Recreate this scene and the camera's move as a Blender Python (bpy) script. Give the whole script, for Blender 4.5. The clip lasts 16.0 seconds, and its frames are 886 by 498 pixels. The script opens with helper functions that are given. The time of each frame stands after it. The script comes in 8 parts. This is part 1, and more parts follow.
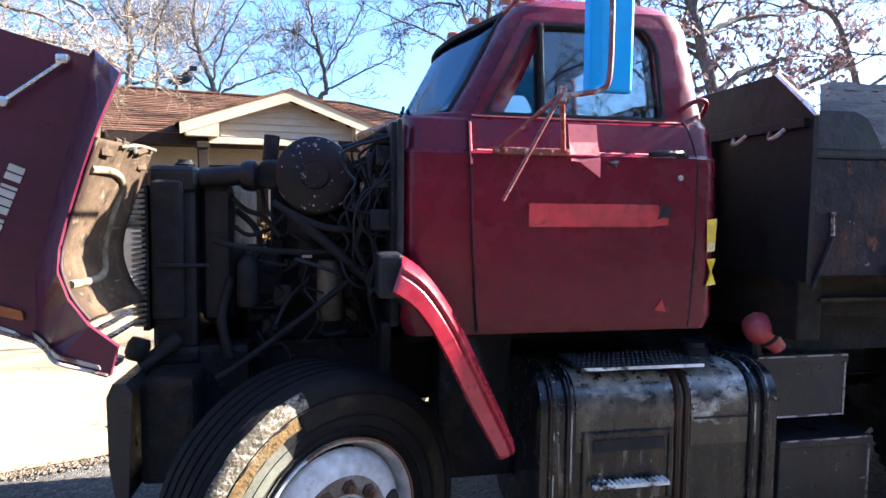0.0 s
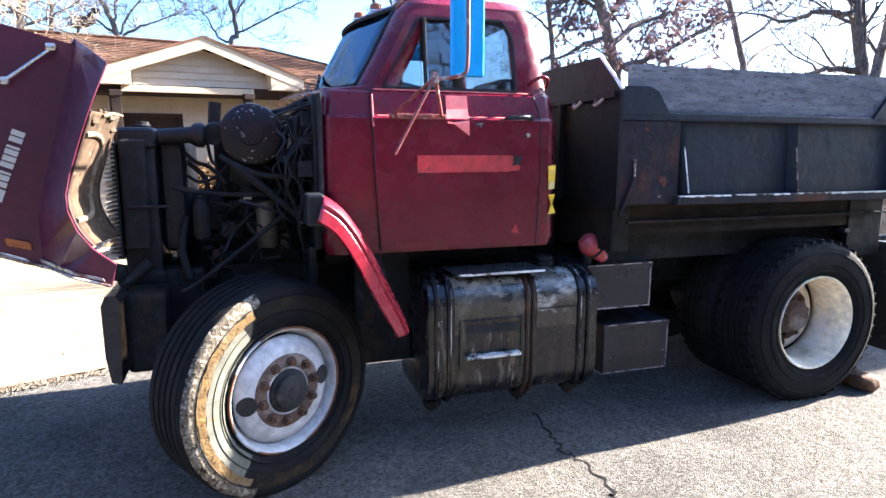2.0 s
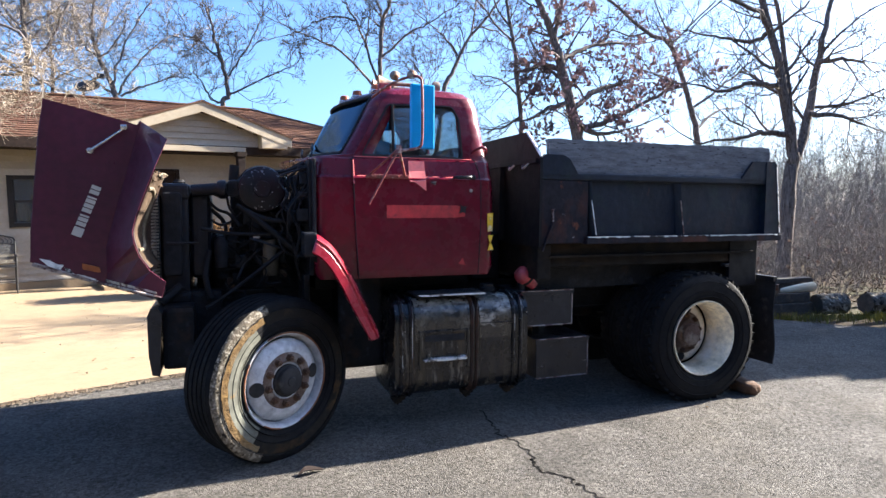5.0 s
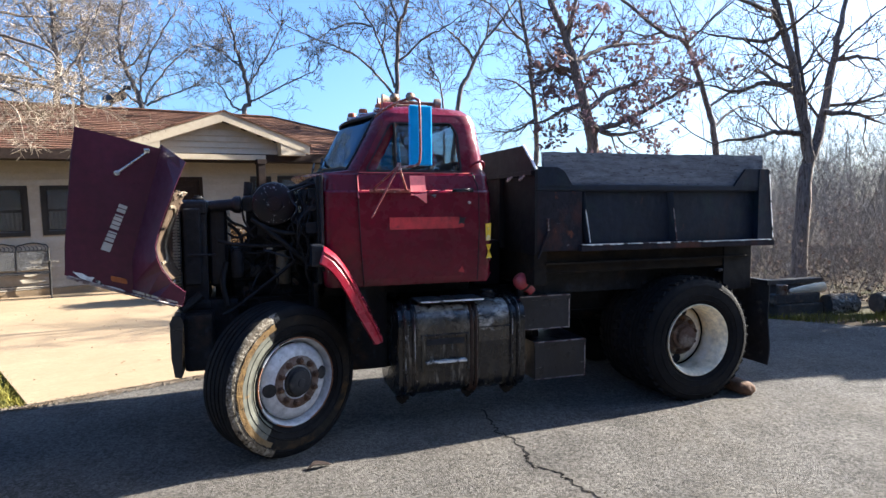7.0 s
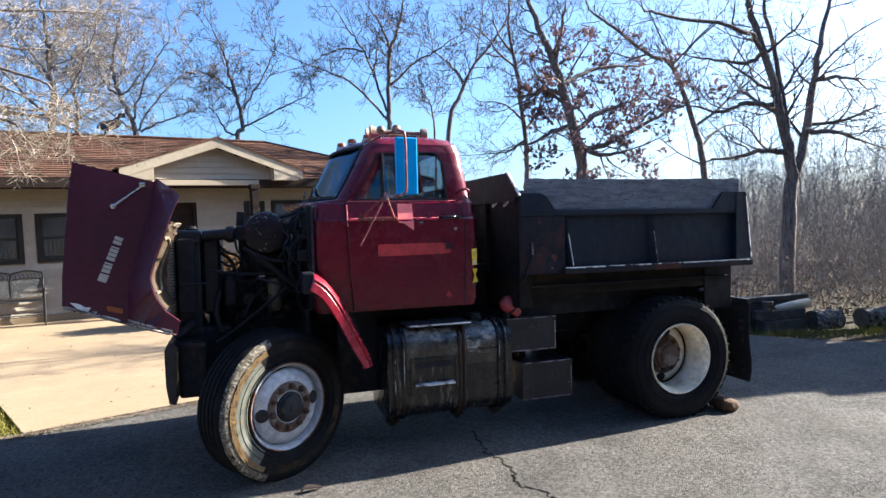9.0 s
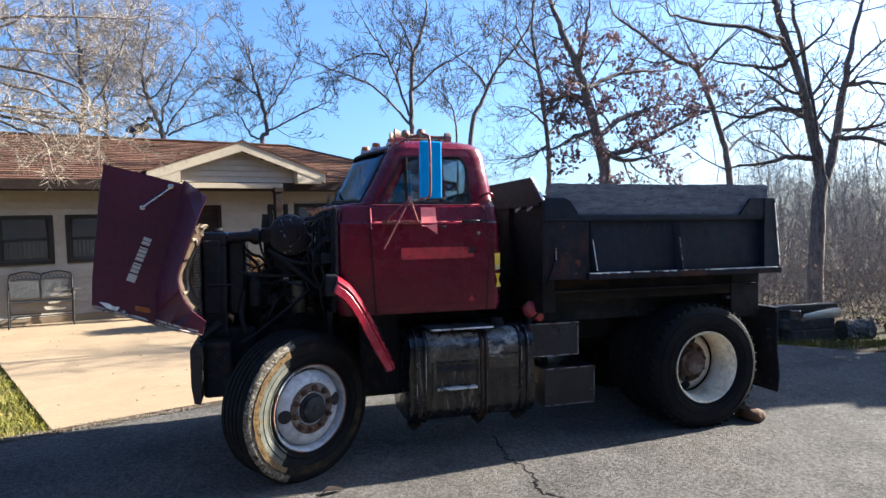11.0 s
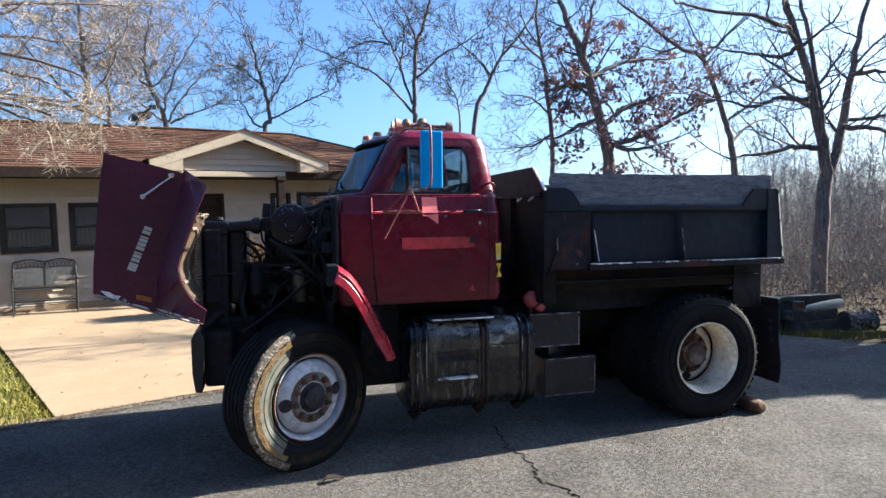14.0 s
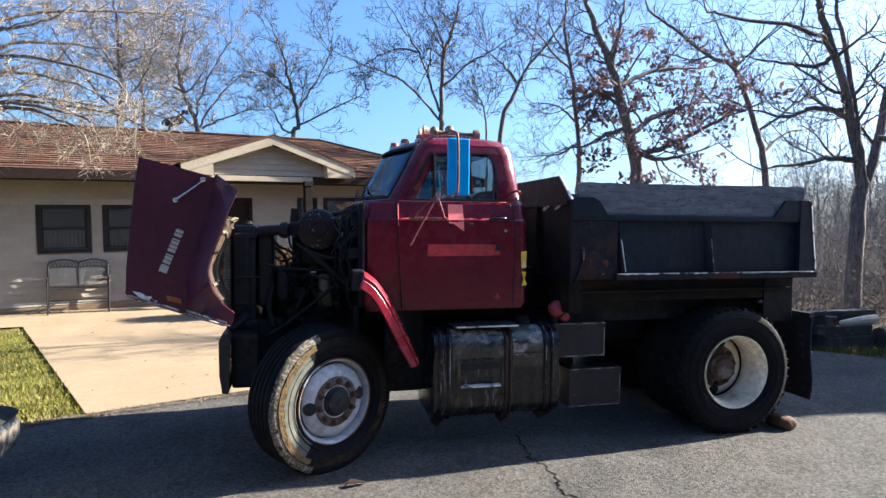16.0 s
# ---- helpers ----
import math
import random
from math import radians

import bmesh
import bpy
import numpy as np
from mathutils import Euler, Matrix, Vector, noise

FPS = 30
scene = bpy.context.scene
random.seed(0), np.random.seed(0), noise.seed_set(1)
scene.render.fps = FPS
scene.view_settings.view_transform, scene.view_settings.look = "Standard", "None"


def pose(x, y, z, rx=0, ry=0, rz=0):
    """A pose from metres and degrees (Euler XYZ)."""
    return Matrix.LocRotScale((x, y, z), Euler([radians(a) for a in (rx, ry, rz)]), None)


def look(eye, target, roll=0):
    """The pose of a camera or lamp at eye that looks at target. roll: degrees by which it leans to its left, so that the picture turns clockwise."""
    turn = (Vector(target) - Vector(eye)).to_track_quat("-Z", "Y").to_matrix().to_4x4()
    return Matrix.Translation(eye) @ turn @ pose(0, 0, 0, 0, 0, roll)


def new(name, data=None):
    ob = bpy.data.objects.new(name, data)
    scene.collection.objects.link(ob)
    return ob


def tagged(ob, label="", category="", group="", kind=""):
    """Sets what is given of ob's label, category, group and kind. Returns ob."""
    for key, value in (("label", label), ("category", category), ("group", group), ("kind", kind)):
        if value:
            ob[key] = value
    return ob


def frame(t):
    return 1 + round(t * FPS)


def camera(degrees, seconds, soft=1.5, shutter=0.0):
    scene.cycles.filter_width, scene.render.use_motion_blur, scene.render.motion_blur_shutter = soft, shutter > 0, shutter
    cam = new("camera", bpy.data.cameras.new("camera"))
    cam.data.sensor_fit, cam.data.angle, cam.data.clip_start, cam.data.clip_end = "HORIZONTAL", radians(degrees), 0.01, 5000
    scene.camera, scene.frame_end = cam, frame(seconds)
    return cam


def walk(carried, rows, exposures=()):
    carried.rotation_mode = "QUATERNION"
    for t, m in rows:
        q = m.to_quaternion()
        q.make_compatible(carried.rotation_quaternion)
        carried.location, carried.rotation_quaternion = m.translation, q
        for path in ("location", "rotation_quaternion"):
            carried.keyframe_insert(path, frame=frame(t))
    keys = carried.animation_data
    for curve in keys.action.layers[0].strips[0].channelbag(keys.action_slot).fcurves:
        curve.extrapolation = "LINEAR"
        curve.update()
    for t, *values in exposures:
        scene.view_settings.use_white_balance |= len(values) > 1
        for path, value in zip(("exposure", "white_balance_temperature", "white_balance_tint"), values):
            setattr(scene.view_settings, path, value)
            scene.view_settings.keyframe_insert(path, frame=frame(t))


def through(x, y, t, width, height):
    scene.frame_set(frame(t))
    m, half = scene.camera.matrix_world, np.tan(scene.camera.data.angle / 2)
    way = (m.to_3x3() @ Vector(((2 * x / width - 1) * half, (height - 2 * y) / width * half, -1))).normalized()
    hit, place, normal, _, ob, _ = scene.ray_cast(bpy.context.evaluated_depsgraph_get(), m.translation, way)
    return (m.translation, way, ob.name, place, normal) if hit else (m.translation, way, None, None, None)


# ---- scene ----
cam = camera(72.3, 16.0)
PATH = [
    (0, (0.425, -1.975, 1.487), (0.796, -0.014, 1.35), 0.6),
    (0.5, (0.344, -2.189, 1.444), (0.797, -0.256, 1.203), 1.0),
    (1, (0.344, -2.367, 1.504), (0.793, -0.437, 1.234), 0.7),
    (1.5, (0.327, -2.536, 1.456), (0.824, -0.628, 1.122), 2.7),
    (2, (0.319, -2.756, 1.521), (0.937, -0.881, 1.205), 0.1),
    (2.5, (0.293, -2.95, 1.53), (0.947, -1.079, 1.266), 0.5),
    (3, (0.321, -3.123, 1.522), (1.029, -1.274, 1.241), 1.3),
    (3.5, (0.293, -3.325, 1.471), (1.029, -1.472, 1.305), -0.8),
    (4, (0.233, -3.429, 1.494), (1.017, -1.598, 1.315), 0.9),
    (4.2, (0.211, -3.486, 1.47), (0.861, -1.6, 1.333), -0.5),
    (6.3, (0.056, -3.925, 1.57), (0.819, -2.083, 1.415), 1.5),
    (6.5, (0.084, -3.933, 1.566), (0.829, -2.084, 1.418), 0.7),
    (7, (0.19, -4.0, 1.589), (0.803, -2.102, 1.444), -0.4),
    (7.5, (0.255, -4.079, 1.621), (0.989, -2.224, 1.481), 0.9),
    (8, (0.229, -4.13, 1.622), (0.924, -2.262, 1.444), -0.4),
    (8.5, (0.203, -4.141, 1.636), (0.867, -2.258, 1.513), -1.1),
    (9, (0.203, -4.143, 1.641), (0.834, -2.247, 1.559), -1.2),
    (9.5, (0.195, -4.148, 1.629), (0.806, -2.245, 1.549), -1.7),
    (10, (0.186, -4.151, 1.633), (0.784, -2.244, 1.567), -1.0),
    (10.2, (0.184, -4.142, 1.631), (0.763, -2.229, 1.571), -1.1),
    (12.3, (0.19, -4.133, 1.646), (0.767, -2.22, 1.567), -0.1),
    (12.5, (0.194, -4.136, 1.646), (0.812, -2.235, 1.575), 0.3),
    (13, (0.218, -4.129, 1.641), (0.856, -2.237, 1.522), -0.8),
    (13.5, (0.215, -4.13, 1.641), (0.81, -2.225, 1.51), -0.8),
    (14, (0.205, -4.131, 1.643), (0.761, -2.212, 1.541), -0.5),
    (14.5, (0.208, -4.129, 1.637), (0.751, -2.206, 1.564), -0.6),
    (15, (0.197, -4.146, 1.638), (0.697, -2.211, 1.578), -0.8),
    (15.5, (0.187, -4.143, 1.641), (0.647, -2.198, 1.587), -0.6),
    (16, (0.193, -4.135, 1.645), (0.673, -2.195, 1.566), 0.4),
]
EXPOSURES = [(0.0, 3.25, 6500, 10), (0.5, 3.6, 6550, 12), (1.0, 3.8, 6600, 13), (1.5, 3.75, 6550, 12), (2.0, 3.6, 6500, 11), (2.5, 3.4, 6500, 10), (3.5, 3.0, 6500, 10), (7.0, 2.5, 6400, 8), (12.5, 2.3, 6300, 7), (16.0, 2.3, 6300, 7)]
walk(cam, [(t, look(eye, target, roll)) for t, eye, target, roll in PATH], EXPOSURES)

# ------------------------------------------------------------------ world and sun
SUN_AZ, SUN_EL = 5.5, 29.0          # degrees: from the truck's tail, slightly behind its far side
world = bpy.data.worlds.new("world")
scene.world = world
world.use_nodes = True
wn, wl = world.node_tree.nodes, world.node_tree.links
sky = wn.new("ShaderNodeTexSky")
sky.sky_type = 'NISHITA'
sky.sun_disc = False
sky.sun_elevation = radians(SUN_EL)
sky.sun_rotation = radians(90 - SUN_AZ)
sky.air_density, sky.dust_density, sky.ozone_density = 1.0, 2.4, 9.0
wl.new(sky.outputs[0], wn["Background"].inputs[0])
wn["Background"].inputs[1].default_value = 0.066
sun_dir = Vector((math.cos(radians(SUN_EL)) * math.cos(radians(SUN_AZ)), math.cos(radians(SUN_EL)) * math.sin(radians(SUN_AZ)), math.sin(radians(SUN_EL))))
sun = new("sun", bpy.data.lights.new("sun", 'SUN'))
sun.data.energy, sun.data.angle, sun.data.color = 5.0, radians(0.5), (1.0, 0.93, 0.83)
sun.matrix_world = look(sun_dir * 60, (0, 0, 0))

# ------------------------------------------------------------------ materials
def mat(name, base, rough=0.6, metal=0.0, layers=(), bump=0.15, bscale=40.0, coat=0.0, rvar=0.15, jitter=0.0, stretch=(1, 1, 1), spec=0.5, var=1.0):
    """layers: (colour, noise scale, low, high, stretch) laid over the base through a noise between low and high."""
    m = bpy.data.materials.new(name)
    m.use_nodes = True
    n, l = m.node_tree.nodes, m.node_tree.links
    b = n["Principled BSDF"]
    tc = n.new("ShaderNodeTexCoord")
    info = n.new("ShaderNodeObjectInfo")
    add = n.new("ShaderNodeVectorMath")
    add.operation = 'MULTIPLY_ADD'
    l.new(info.outputs["Random"], add.inputs[0])
    add.inputs[1].default_value = (7.3, 3.1, 5.7) if jitter else (0, 0, 0)
    l.new(tc.outputs["Object"], add.inputs[2])
    def noi(sc, det, st):
        mp = n.new("ShaderNodeMapping")
        mp.inputs["Scale"].default_value = st
        l.new(add.outputs[0], mp.inputs[0])
        t = n.new("ShaderNodeTexNoise")
        t.inputs["Scale"].default_value, t.inputs["Detail"].default_value, t.inputs["Roughness"].default_value = sc, det, 0.62
        l.new(mp.outputs[0], t.inputs[0])
        return t.outputs["Fac"]
    rgb = n.new("ShaderNodeRGB")
    rgb.outputs[0].default_value = (*base, 1)
    col = rgb.outputs[0]
    # broad and fine tone variation
    for sc, amt in ((1.7, 0.35 * var), (23.0, 0.3 * var)):
        mr = n.new("ShaderNodeMapRange")
        l.new(noi(sc, 5, stretch), mr.inputs[0])
        mr.inputs[1].default_value, mr.inputs[2].default_value = 0.3, 0.7
        mr.inputs[3].default_value, mr.inputs[4].default_value = 1 - amt, 1 + amt
        vm = n.new("ShaderNodeVectorMath")
        vm.operation = 'SCALE'
        l.new(col, vm.inputs[0])
        l.new(mr.outputs[0], vm.inputs["Scale"])
        col = vm.outputs[0]
    if jitter:
        mr = n.new("ShaderNodeMapRange")
        l.new(info.outputs["Random"], mr.inputs[0])
        mr.inputs[3].default_value, mr.inputs[4].default_value = 1 - jitter, 1 + jitter
        vm = n.new("ShaderNodeVectorMath")
        vm.operation = 'SCALE'
        l.new(col, vm.inputs[0])
        l.new(mr.outputs[0], vm.inputs["Scale"])
        col = vm.outputs[0]
    metal_sock = None
    for lay in layers:
        c, sc, lo, hi = lay[:4]
        st = lay[4] if len(lay) > 4 else (1, 1, 1)
        mr = n.new("ShaderNodeMapRange")
        fac = noi(sc, 7, st)
        if len(lay) > 6:                     # more of it towards the upper height
            sep, zr, ad = n.new("ShaderNodeSeparateXYZ"), n.new("ShaderNodeMapRange"), n.new("ShaderNodeMath")
            l.new(tc.outputs["Object"], sep.inputs[0])
            l.new(sep.outputs[2], zr.inputs[0])
            zr.inputs[1].default_value, zr.inputs[2].default_value, zr.inputs[3].default_value, zr.inputs[4].default_value = lay[6]
            l.new(fac, ad.inputs[0])
            l.new(zr.outputs[0], ad.inputs[1])
            fac = ad.outputs[0]
        l.new(fac, mr.inputs[0])
        mr.inputs[1].default_value, mr.inputs[2].default_value = lo, hi
        mx = n.new("ShaderNodeMix")
        mx.data_type = 'RGBA'
        l.new(mr.outputs[0], mx.inputs[0])
        l.new(col, mx.inputs[6])
        mx.inputs[7].default_value = (*c, 1)
        col = mx.outputs[2]
        if len(lay) > 5 and lay[5]:
            metal_sock = mr.outputs[0]
    l.new(col, b.inputs["Base Color"])
    mr = n.new("ShaderNodeMapRange")
    l.new(noi(9.0, 6, stretch), mr.inputs[0])
    mr.inputs[1].default_value, mr.inputs[2].default_value = 0.3, 0.7
    mr.inputs[3].default_value, mr.inputs[4].default_value = max(0.03, rough - rvar), min(1, rough + rvar)
    l.new(mr.outputs[0], b.inputs["Roughness"])
    b.inputs["Metallic"].default_value = metal
    if metal_sock:
        l.new(metal_sock, b.inputs["Metallic"])
    b.inputs["Coat Weight"].default_value = coat
    b.inputs["Coat Roughness"].default_value = 0.15
    b.inputs["Specular IOR Level"].default_value = spec
    if bump:
        bp = n.new("ShaderNodeBump")
        bp.inputs["Strength"].default_value, bp.inputs["Distance"].default_value = bump, 0.02
        l.new(noi(bscale, 8, stretch), bp.inputs["Height"])
        l.new(bp.outputs[0], b.inputs["Normal"])
    return m


def glass_mat(name, tint, least=0.05, gloss=(0.95, 0.95, 0.95), rough=0.02, most=0.9):
    m = bpy.data.materials.new(name)
    m.use_nodes = True
    n, l = m.node_tree.nodes, m.node_tree.links
    n.remove(n["Principled BSDF"])
    tr, gl, lw, mx = n.new("ShaderNodeBsdfTransparent"), n.new("ShaderNodeBsdfGlossy"), n.new("ShaderNodeLayerWeight"), n.new("ShaderNodeMixShader")
    tr.inputs[0].default_value = (*tint, 1)
    gl.inputs[0].default_value, gl.inputs["Roughness"].default_value = (*gloss, 1), rough
    lw.inputs[0].default_value = 0.5
    pw, mr = n.new("ShaderNodeMath"), n.new("ShaderNodeMapRange")
    pw.operation = 'POWER'
    pw.inputs[1].default_value = 5.0
    l.new(lw.outputs["Facing"], pw.inputs[0])
    l.new(pw.outputs[0], mr.inputs[0])
    mr.inputs[3].default_value, mr.inputs[4].default_value = least, most
    l.new(mr.outputs[0], mx.inputs[0])
    l.new(tr.outputs[0], mx.inputs[1])
    l.new(gl.outputs[0], mx.inputs[2])
    l.new(mx.outputs[0], n["Material Output"].inputs[0])
    return m


RUST, DARKRUST = (0.16, 0.06, 0.025), (0.07, 0.028, 0.014)
M = {}
M["maroon"] = mat("maroon_paint", (0.112, 0.004, 0.016), 0.27, layers=[((0.045, 0.004, 0.008), 5, 0.58, 0.76), ((0.15, 0.016, 0.03), 2.2, 0.68, 0.88), ((0.21, 0.085, 0.085), 1.6, 0.5, 0.8, (1, 1, 2), 0, (1.78, 2.0, -0.4, 0.04)), ((0.02, 0.012, 0.01), 34, 0.7, 0.75)], bump=0.05, bscale=14, coat=0.1, spec=0.3, var=0.6)
M["hood_paint"] = mat("hood_paint", (0.072, 0.008, 0.023), 0.42, layers=[((0.13, 0.024, 0.03), 2.5, 0.62, 0.85)], bump=0.04, bscale=10, coat=0.12, spec=0.35, var=0.6)
M["red"] = mat("faded_red_paint", (0.30, 0.014, 0.030), 0.26, layers=[((0.16, 0.01, 0.018), 5, 0.56, 0.74)], bump=0.05, coat=0.4, var=0.5)
M["repaint"] = mat("red_repaint", (0.42, 0.03, 0.035), 0.45, layers=[((0.2, 0.02, 0.025), 9, 0.6, 0.7)], bump=0.08)
# Pale red for sun reflected onto the door and for glints on creases.
M["bleached"] = mat("pale_red_tone", (0.85, 0.2, 0.19), 0.5, bump=0.05, var=0.4)
M["dark_metal"] = mat("dark_metal", (0.010, 0.011, 0.015), 0.42, 0.1, layers=[((0.03, 0.016, 0.011), 8, 0.6, 0.75), ((0.02, 0.026, 0.036), 5, 0.56, 0.7), ((0.16, 0.155, 0.15), 34, 0.7, 0.74)], bump=0.3, bscale=50, spec=0.3)
M["grime"] = mat("oily_grime", (0.011, 0.012, 0.014), 0.55, 0.0, layers=[((0.04, 0.026, 0.018), 6, 0.56, 0.74), ((0.025, 0.03, 0.04), 11, 0.56, 0.68), ((0.16, 0.15, 0.14), 44, 0.7, 0.74)], bump=0.6, bscale=35, spec=0.2)
M["rubber"] = mat("tyre_rubber", (0.008, 0.008, 0.009), 0.8, spec=0.12, layers=[((0.016, 0.014, 0.012), 3.5, 0.54, 0.8)], bump=0.3, bscale=70)
# Sidewall bands: sunlit and shaded tones of mud and dust put into colour.
M["sunlit_mud"] = mat("sunlit_mud_stain", (0.12, 0.076, 0.036), 0.95, layers=[((0.2, 0.125, 0.05), 16, 0.48, 0.66), ((0.19, 0.15, 0.095), 5, 0.52, 0.7), ((0.03, 0.022, 0.014), 50, 0.6, 0.68)], bump=0.5, bscale=60, spec=0.1)
M["mud_film"] = mat("shaded_mud_coat", (0.013, 0.011, 0.009), 0.9, layers=[((0.06, 0.034, 0.014), 6, 0.58, 0.7), ((0.03, 0.02, 0.012), 15, 0.55, 0.66)], bump=0.2, bscale=60, spec=0.15)
M["sunlit_dust"] = mat("sunlit_dusty_sidewall", (0.11, 0.11, 0.092), 0.95, layers=[((0.075, 0.075, 0.062), 5, 0.5, 0.7), ((0.17, 0.1, 0.04), 16, 0.6, 0.7)], bump=0.15, bscale=70, var=0.8, spec=0.1)
M["sunlit_scuff"] = mat("scuffed_shoulder", (0.12, 0.1, 0.075), 0.95, layers=[((0.3, 0.27, 0.22), 60, 0.5, 0.6), ((0.02, 0.017, 0.013), 34, 0.54, 0.62)], bump=0.6, bscale=80, spec=0.1)
M["wheel_white"] = mat("white_wheel_paint", (0.38, 0.39, 0.41), 0.4, layers=[((0.27, 0.225, 0.165), 3, 0.58, 0.78), (RUST, 16, 0.66, 0.74)], bump=0.08)
M["wheel_cream"] = mat("cream_wheel_paint", (0.7, 0.6, 0.43), 0.5, layers=[((0.78, 0.75, 0.7), 3, 0.5, 0.7), (RUST, 14, 0.67, 0.75)], bump=0.08)
M["rust"] = mat("rust", RUST, 0.85, layers=[((0.3, 0.2, 0.13), 12, 0.55, 0.7), (DARKRUST, 6, 0.5, 0.68)], bump=0.5, bscale=60)
M["tank"] = mat("worn_black_tank", (0.006, 0.007, 0.010), 0.24, 0.0, layers=[((0.035, 0.03, 0.022), 6, 0.5, 0.68, (2.6, 2.6, 0.22)), ((0.075, 0.05, 0.028), 5, 0.57, 0.74, (1.4, 1.4, 0.4)), ((0.16, 0.145, 0.12), 9, 0.58, 0.68, (3, 3, 0.35)), ((0.36, 0.34, 0.3), 60, 0.66, 0.69, (1, 1, 0.6), 0, (0.3, 0.8, -0.05, 0.02))], bump=0.2, bscale=7, coat=0.15, spec=0.35, rvar=0.14)
# Worn shoulder metal, its pale layers also standing for the reflected sky.
M["tank_worn_sheen"] = mat("worn_shoulder_sheen", (0.006, 0.007, 0.010), 0.24, 0.0, layers=[((0.035, 0.03, 0.022), 6, 0.5, 0.68, (2.6, 2.6, 0.22)), ((0.11, 0.1, 0.082), 5, 0.44, 0.62, (1.2, 1, 0.9), 0, (0.6, 0.8, -0.14, 0.06)), ((0.42, 0.395, 0.35), 7, 0.5, 0.66, (0.8, 1, 1.6), 0, (0.62, 0.8, -0.16, 0.05)), ((0.02, 0.018, 0.016), 34, 0.56, 0.62)], bump=0.25, bscale=14, coat=0.3, spec=0.6, rvar=0.14)
# Worn strap edges with their highlight put into the colour.
M["strap_edge"] = mat("strap_edge_glint", (0.03, 0.031, 0.035), 0.3, 0.3, layers=[((0.42, 0.42, 0.42), 22, 0.5, 0.58, (1, 1, 0.4))], bump=0.1)
M["box"] = mat("grey_black_box", (0.014, 0.016, 0.021), 0.36, 0.0, layers=[((0.032, 0.034, 0.04), 4, 0.5, 0.7, (1, 1, 0.4)), ((0.05, 0.042, 0.036), 3, 0.6, 0.74), ((0.22, 0.22, 0.22), 13, 0.66, 0.70, (0.5, 1, 1.6))], bump=0.2, bscale=16, spec=0.35)
M["bed"] = mat("bed_black_paint", (0.005, 0.010, 0.021), 0.5, 0.0, spec=0.25, layers=[((0.03, 0.012, 0.009), 3.2, 0.56, 0.72, (1, 1, 0.45)), ((0.075, 0.028, 0.016), 7, 0.64, 0.73, (1, 1, 0.5)), ((0.008, 0.02, 0.025), 4.4, 0.53, 0.66), ((0.014, 0.021, 0.032), 9, 0.54, 0.72, (2, 2, 0.3)), ((0.11, 0.11, 0.115), 34, 0.72, 0.76)], bump=0.25, bscale=12)
# Darker copy of the bed paint, with shade put into its colour.
M["shade_black"] = mat("shade_black_paint", (0.004, 0.004, 0.006), 0.6, 0.0, spec=0.2, layers=[((0.022, 0.010, 0.007), 4, 0.6, 0.72, (1, 1, 0.5)), ((0.16, 0.13, 0.12), 26, 0.72, 0.75)], bump=0.25, bscale=14)
M["bed_rusty"] = mat("bed_rusty_paint", (0.014, 0.013, 0.018), 0.65, 0.0, spec=0.14, layers=[((0.06, 0.023, 0.017), 4, 0.49, 0.64, (1, 1, 0.5)), ((0.15, 0.055, 0.03), 9, 0.62, 0.7), ((0.25, 0.25, 0.25), 26, 0.71, 0.75)], bump=0.35, bscale=18)
M["sill"] = mat("sill_rust", (0.012, 0.0095, 0.0075), 0.75, spec=0.15, layers=[((0.04, 0.024, 0.012), 4, 0.5, 0.72, (0.4, 1, 2)), ((0.006, 0.006, 0.007), 6, 0.5, 0.65)], bump=0.4, bscale=25)
M["strap_rust"] = mat("strap_rust", (0.035, 0.018, 0.012), 0.5, layers=[((0.09, 0.04, 0.022), 9, 0.5, 0.66, (1, 1, 0.5)), ((0.012, 0.011, 0.011), 6, 0.55, 0.7)], bump=0.3, bscale=40)
# Chipped white edges; also the painted highlight on the tread plate's lip.
M["worn_edge"] = mat("chipped_glint_edge", (0.68, 0.68, 0.66), 0.5, layers=[((0.02, 0.02, 0.02), 14, 0.54, 0.6, (0.6, 1, 1))], bump=0.2)
M["plank"] = mat("weathered_plank", (0.135, 0.145, 0.163), 0.9, spec=0.1, layers=[((0.19, 0.2, 0.22), 12, 0.52, 0.68, (0.6, 1, 1.6)), ((0.06, 0.06, 0.065), 5, 0.54, 0.72, (0.4, 1, 2.5)), ((0.03, 0.031, 0.035), 55, 0.6, 0.66, (0.35, 1, 1.5))], bump=0.5, bscale=22, stretch=(0.5, 1, 2))
M["blue"] = mat("blue_film", (0.0, 0.32, 0.72), 0.4, bump=0.03, spec=0.25, var=0.2)
M["mirror_arm"] = mat("arm_paint", (0.2, 0.05, 0.045), 0.45, layers=[((0.42, 0.34, 0.32), 20, 0.56, 0.64), (DARKRUST, 14, 0.6, 0.7)], bump=0.1)
M["chrome"] = mat("dull_chrome", (0.6, 0.6, 0.6), 0.25, 1.0, layers=[((0.25, 0.2, 0.15), 12, 0.6, 0.75)], bump=0.05)
M["amber"] = mat("amber_plastic", (0.33, 0.085, 0.02), 0.35, bump=0.0)
M["redplastic"] = mat("red_plastic", (0.36, 0.05, 0.06), 0.45, layers=[((0.2, 0.03, 0.035), 8, 0.5, 0.7)], bump=0.05)
M["white_badge"] = mat("white_badge", (0.52, 0.47, 0.4), 0.4, bump=0.0, var=0.2)
M["yellow"] = mat("yellow_sticker", (0.85, 0.55, 0.03), 0.5, layers=[((0.7, 0.6, 0.4), 20, 0.6, 0.66)], bump=0.05)
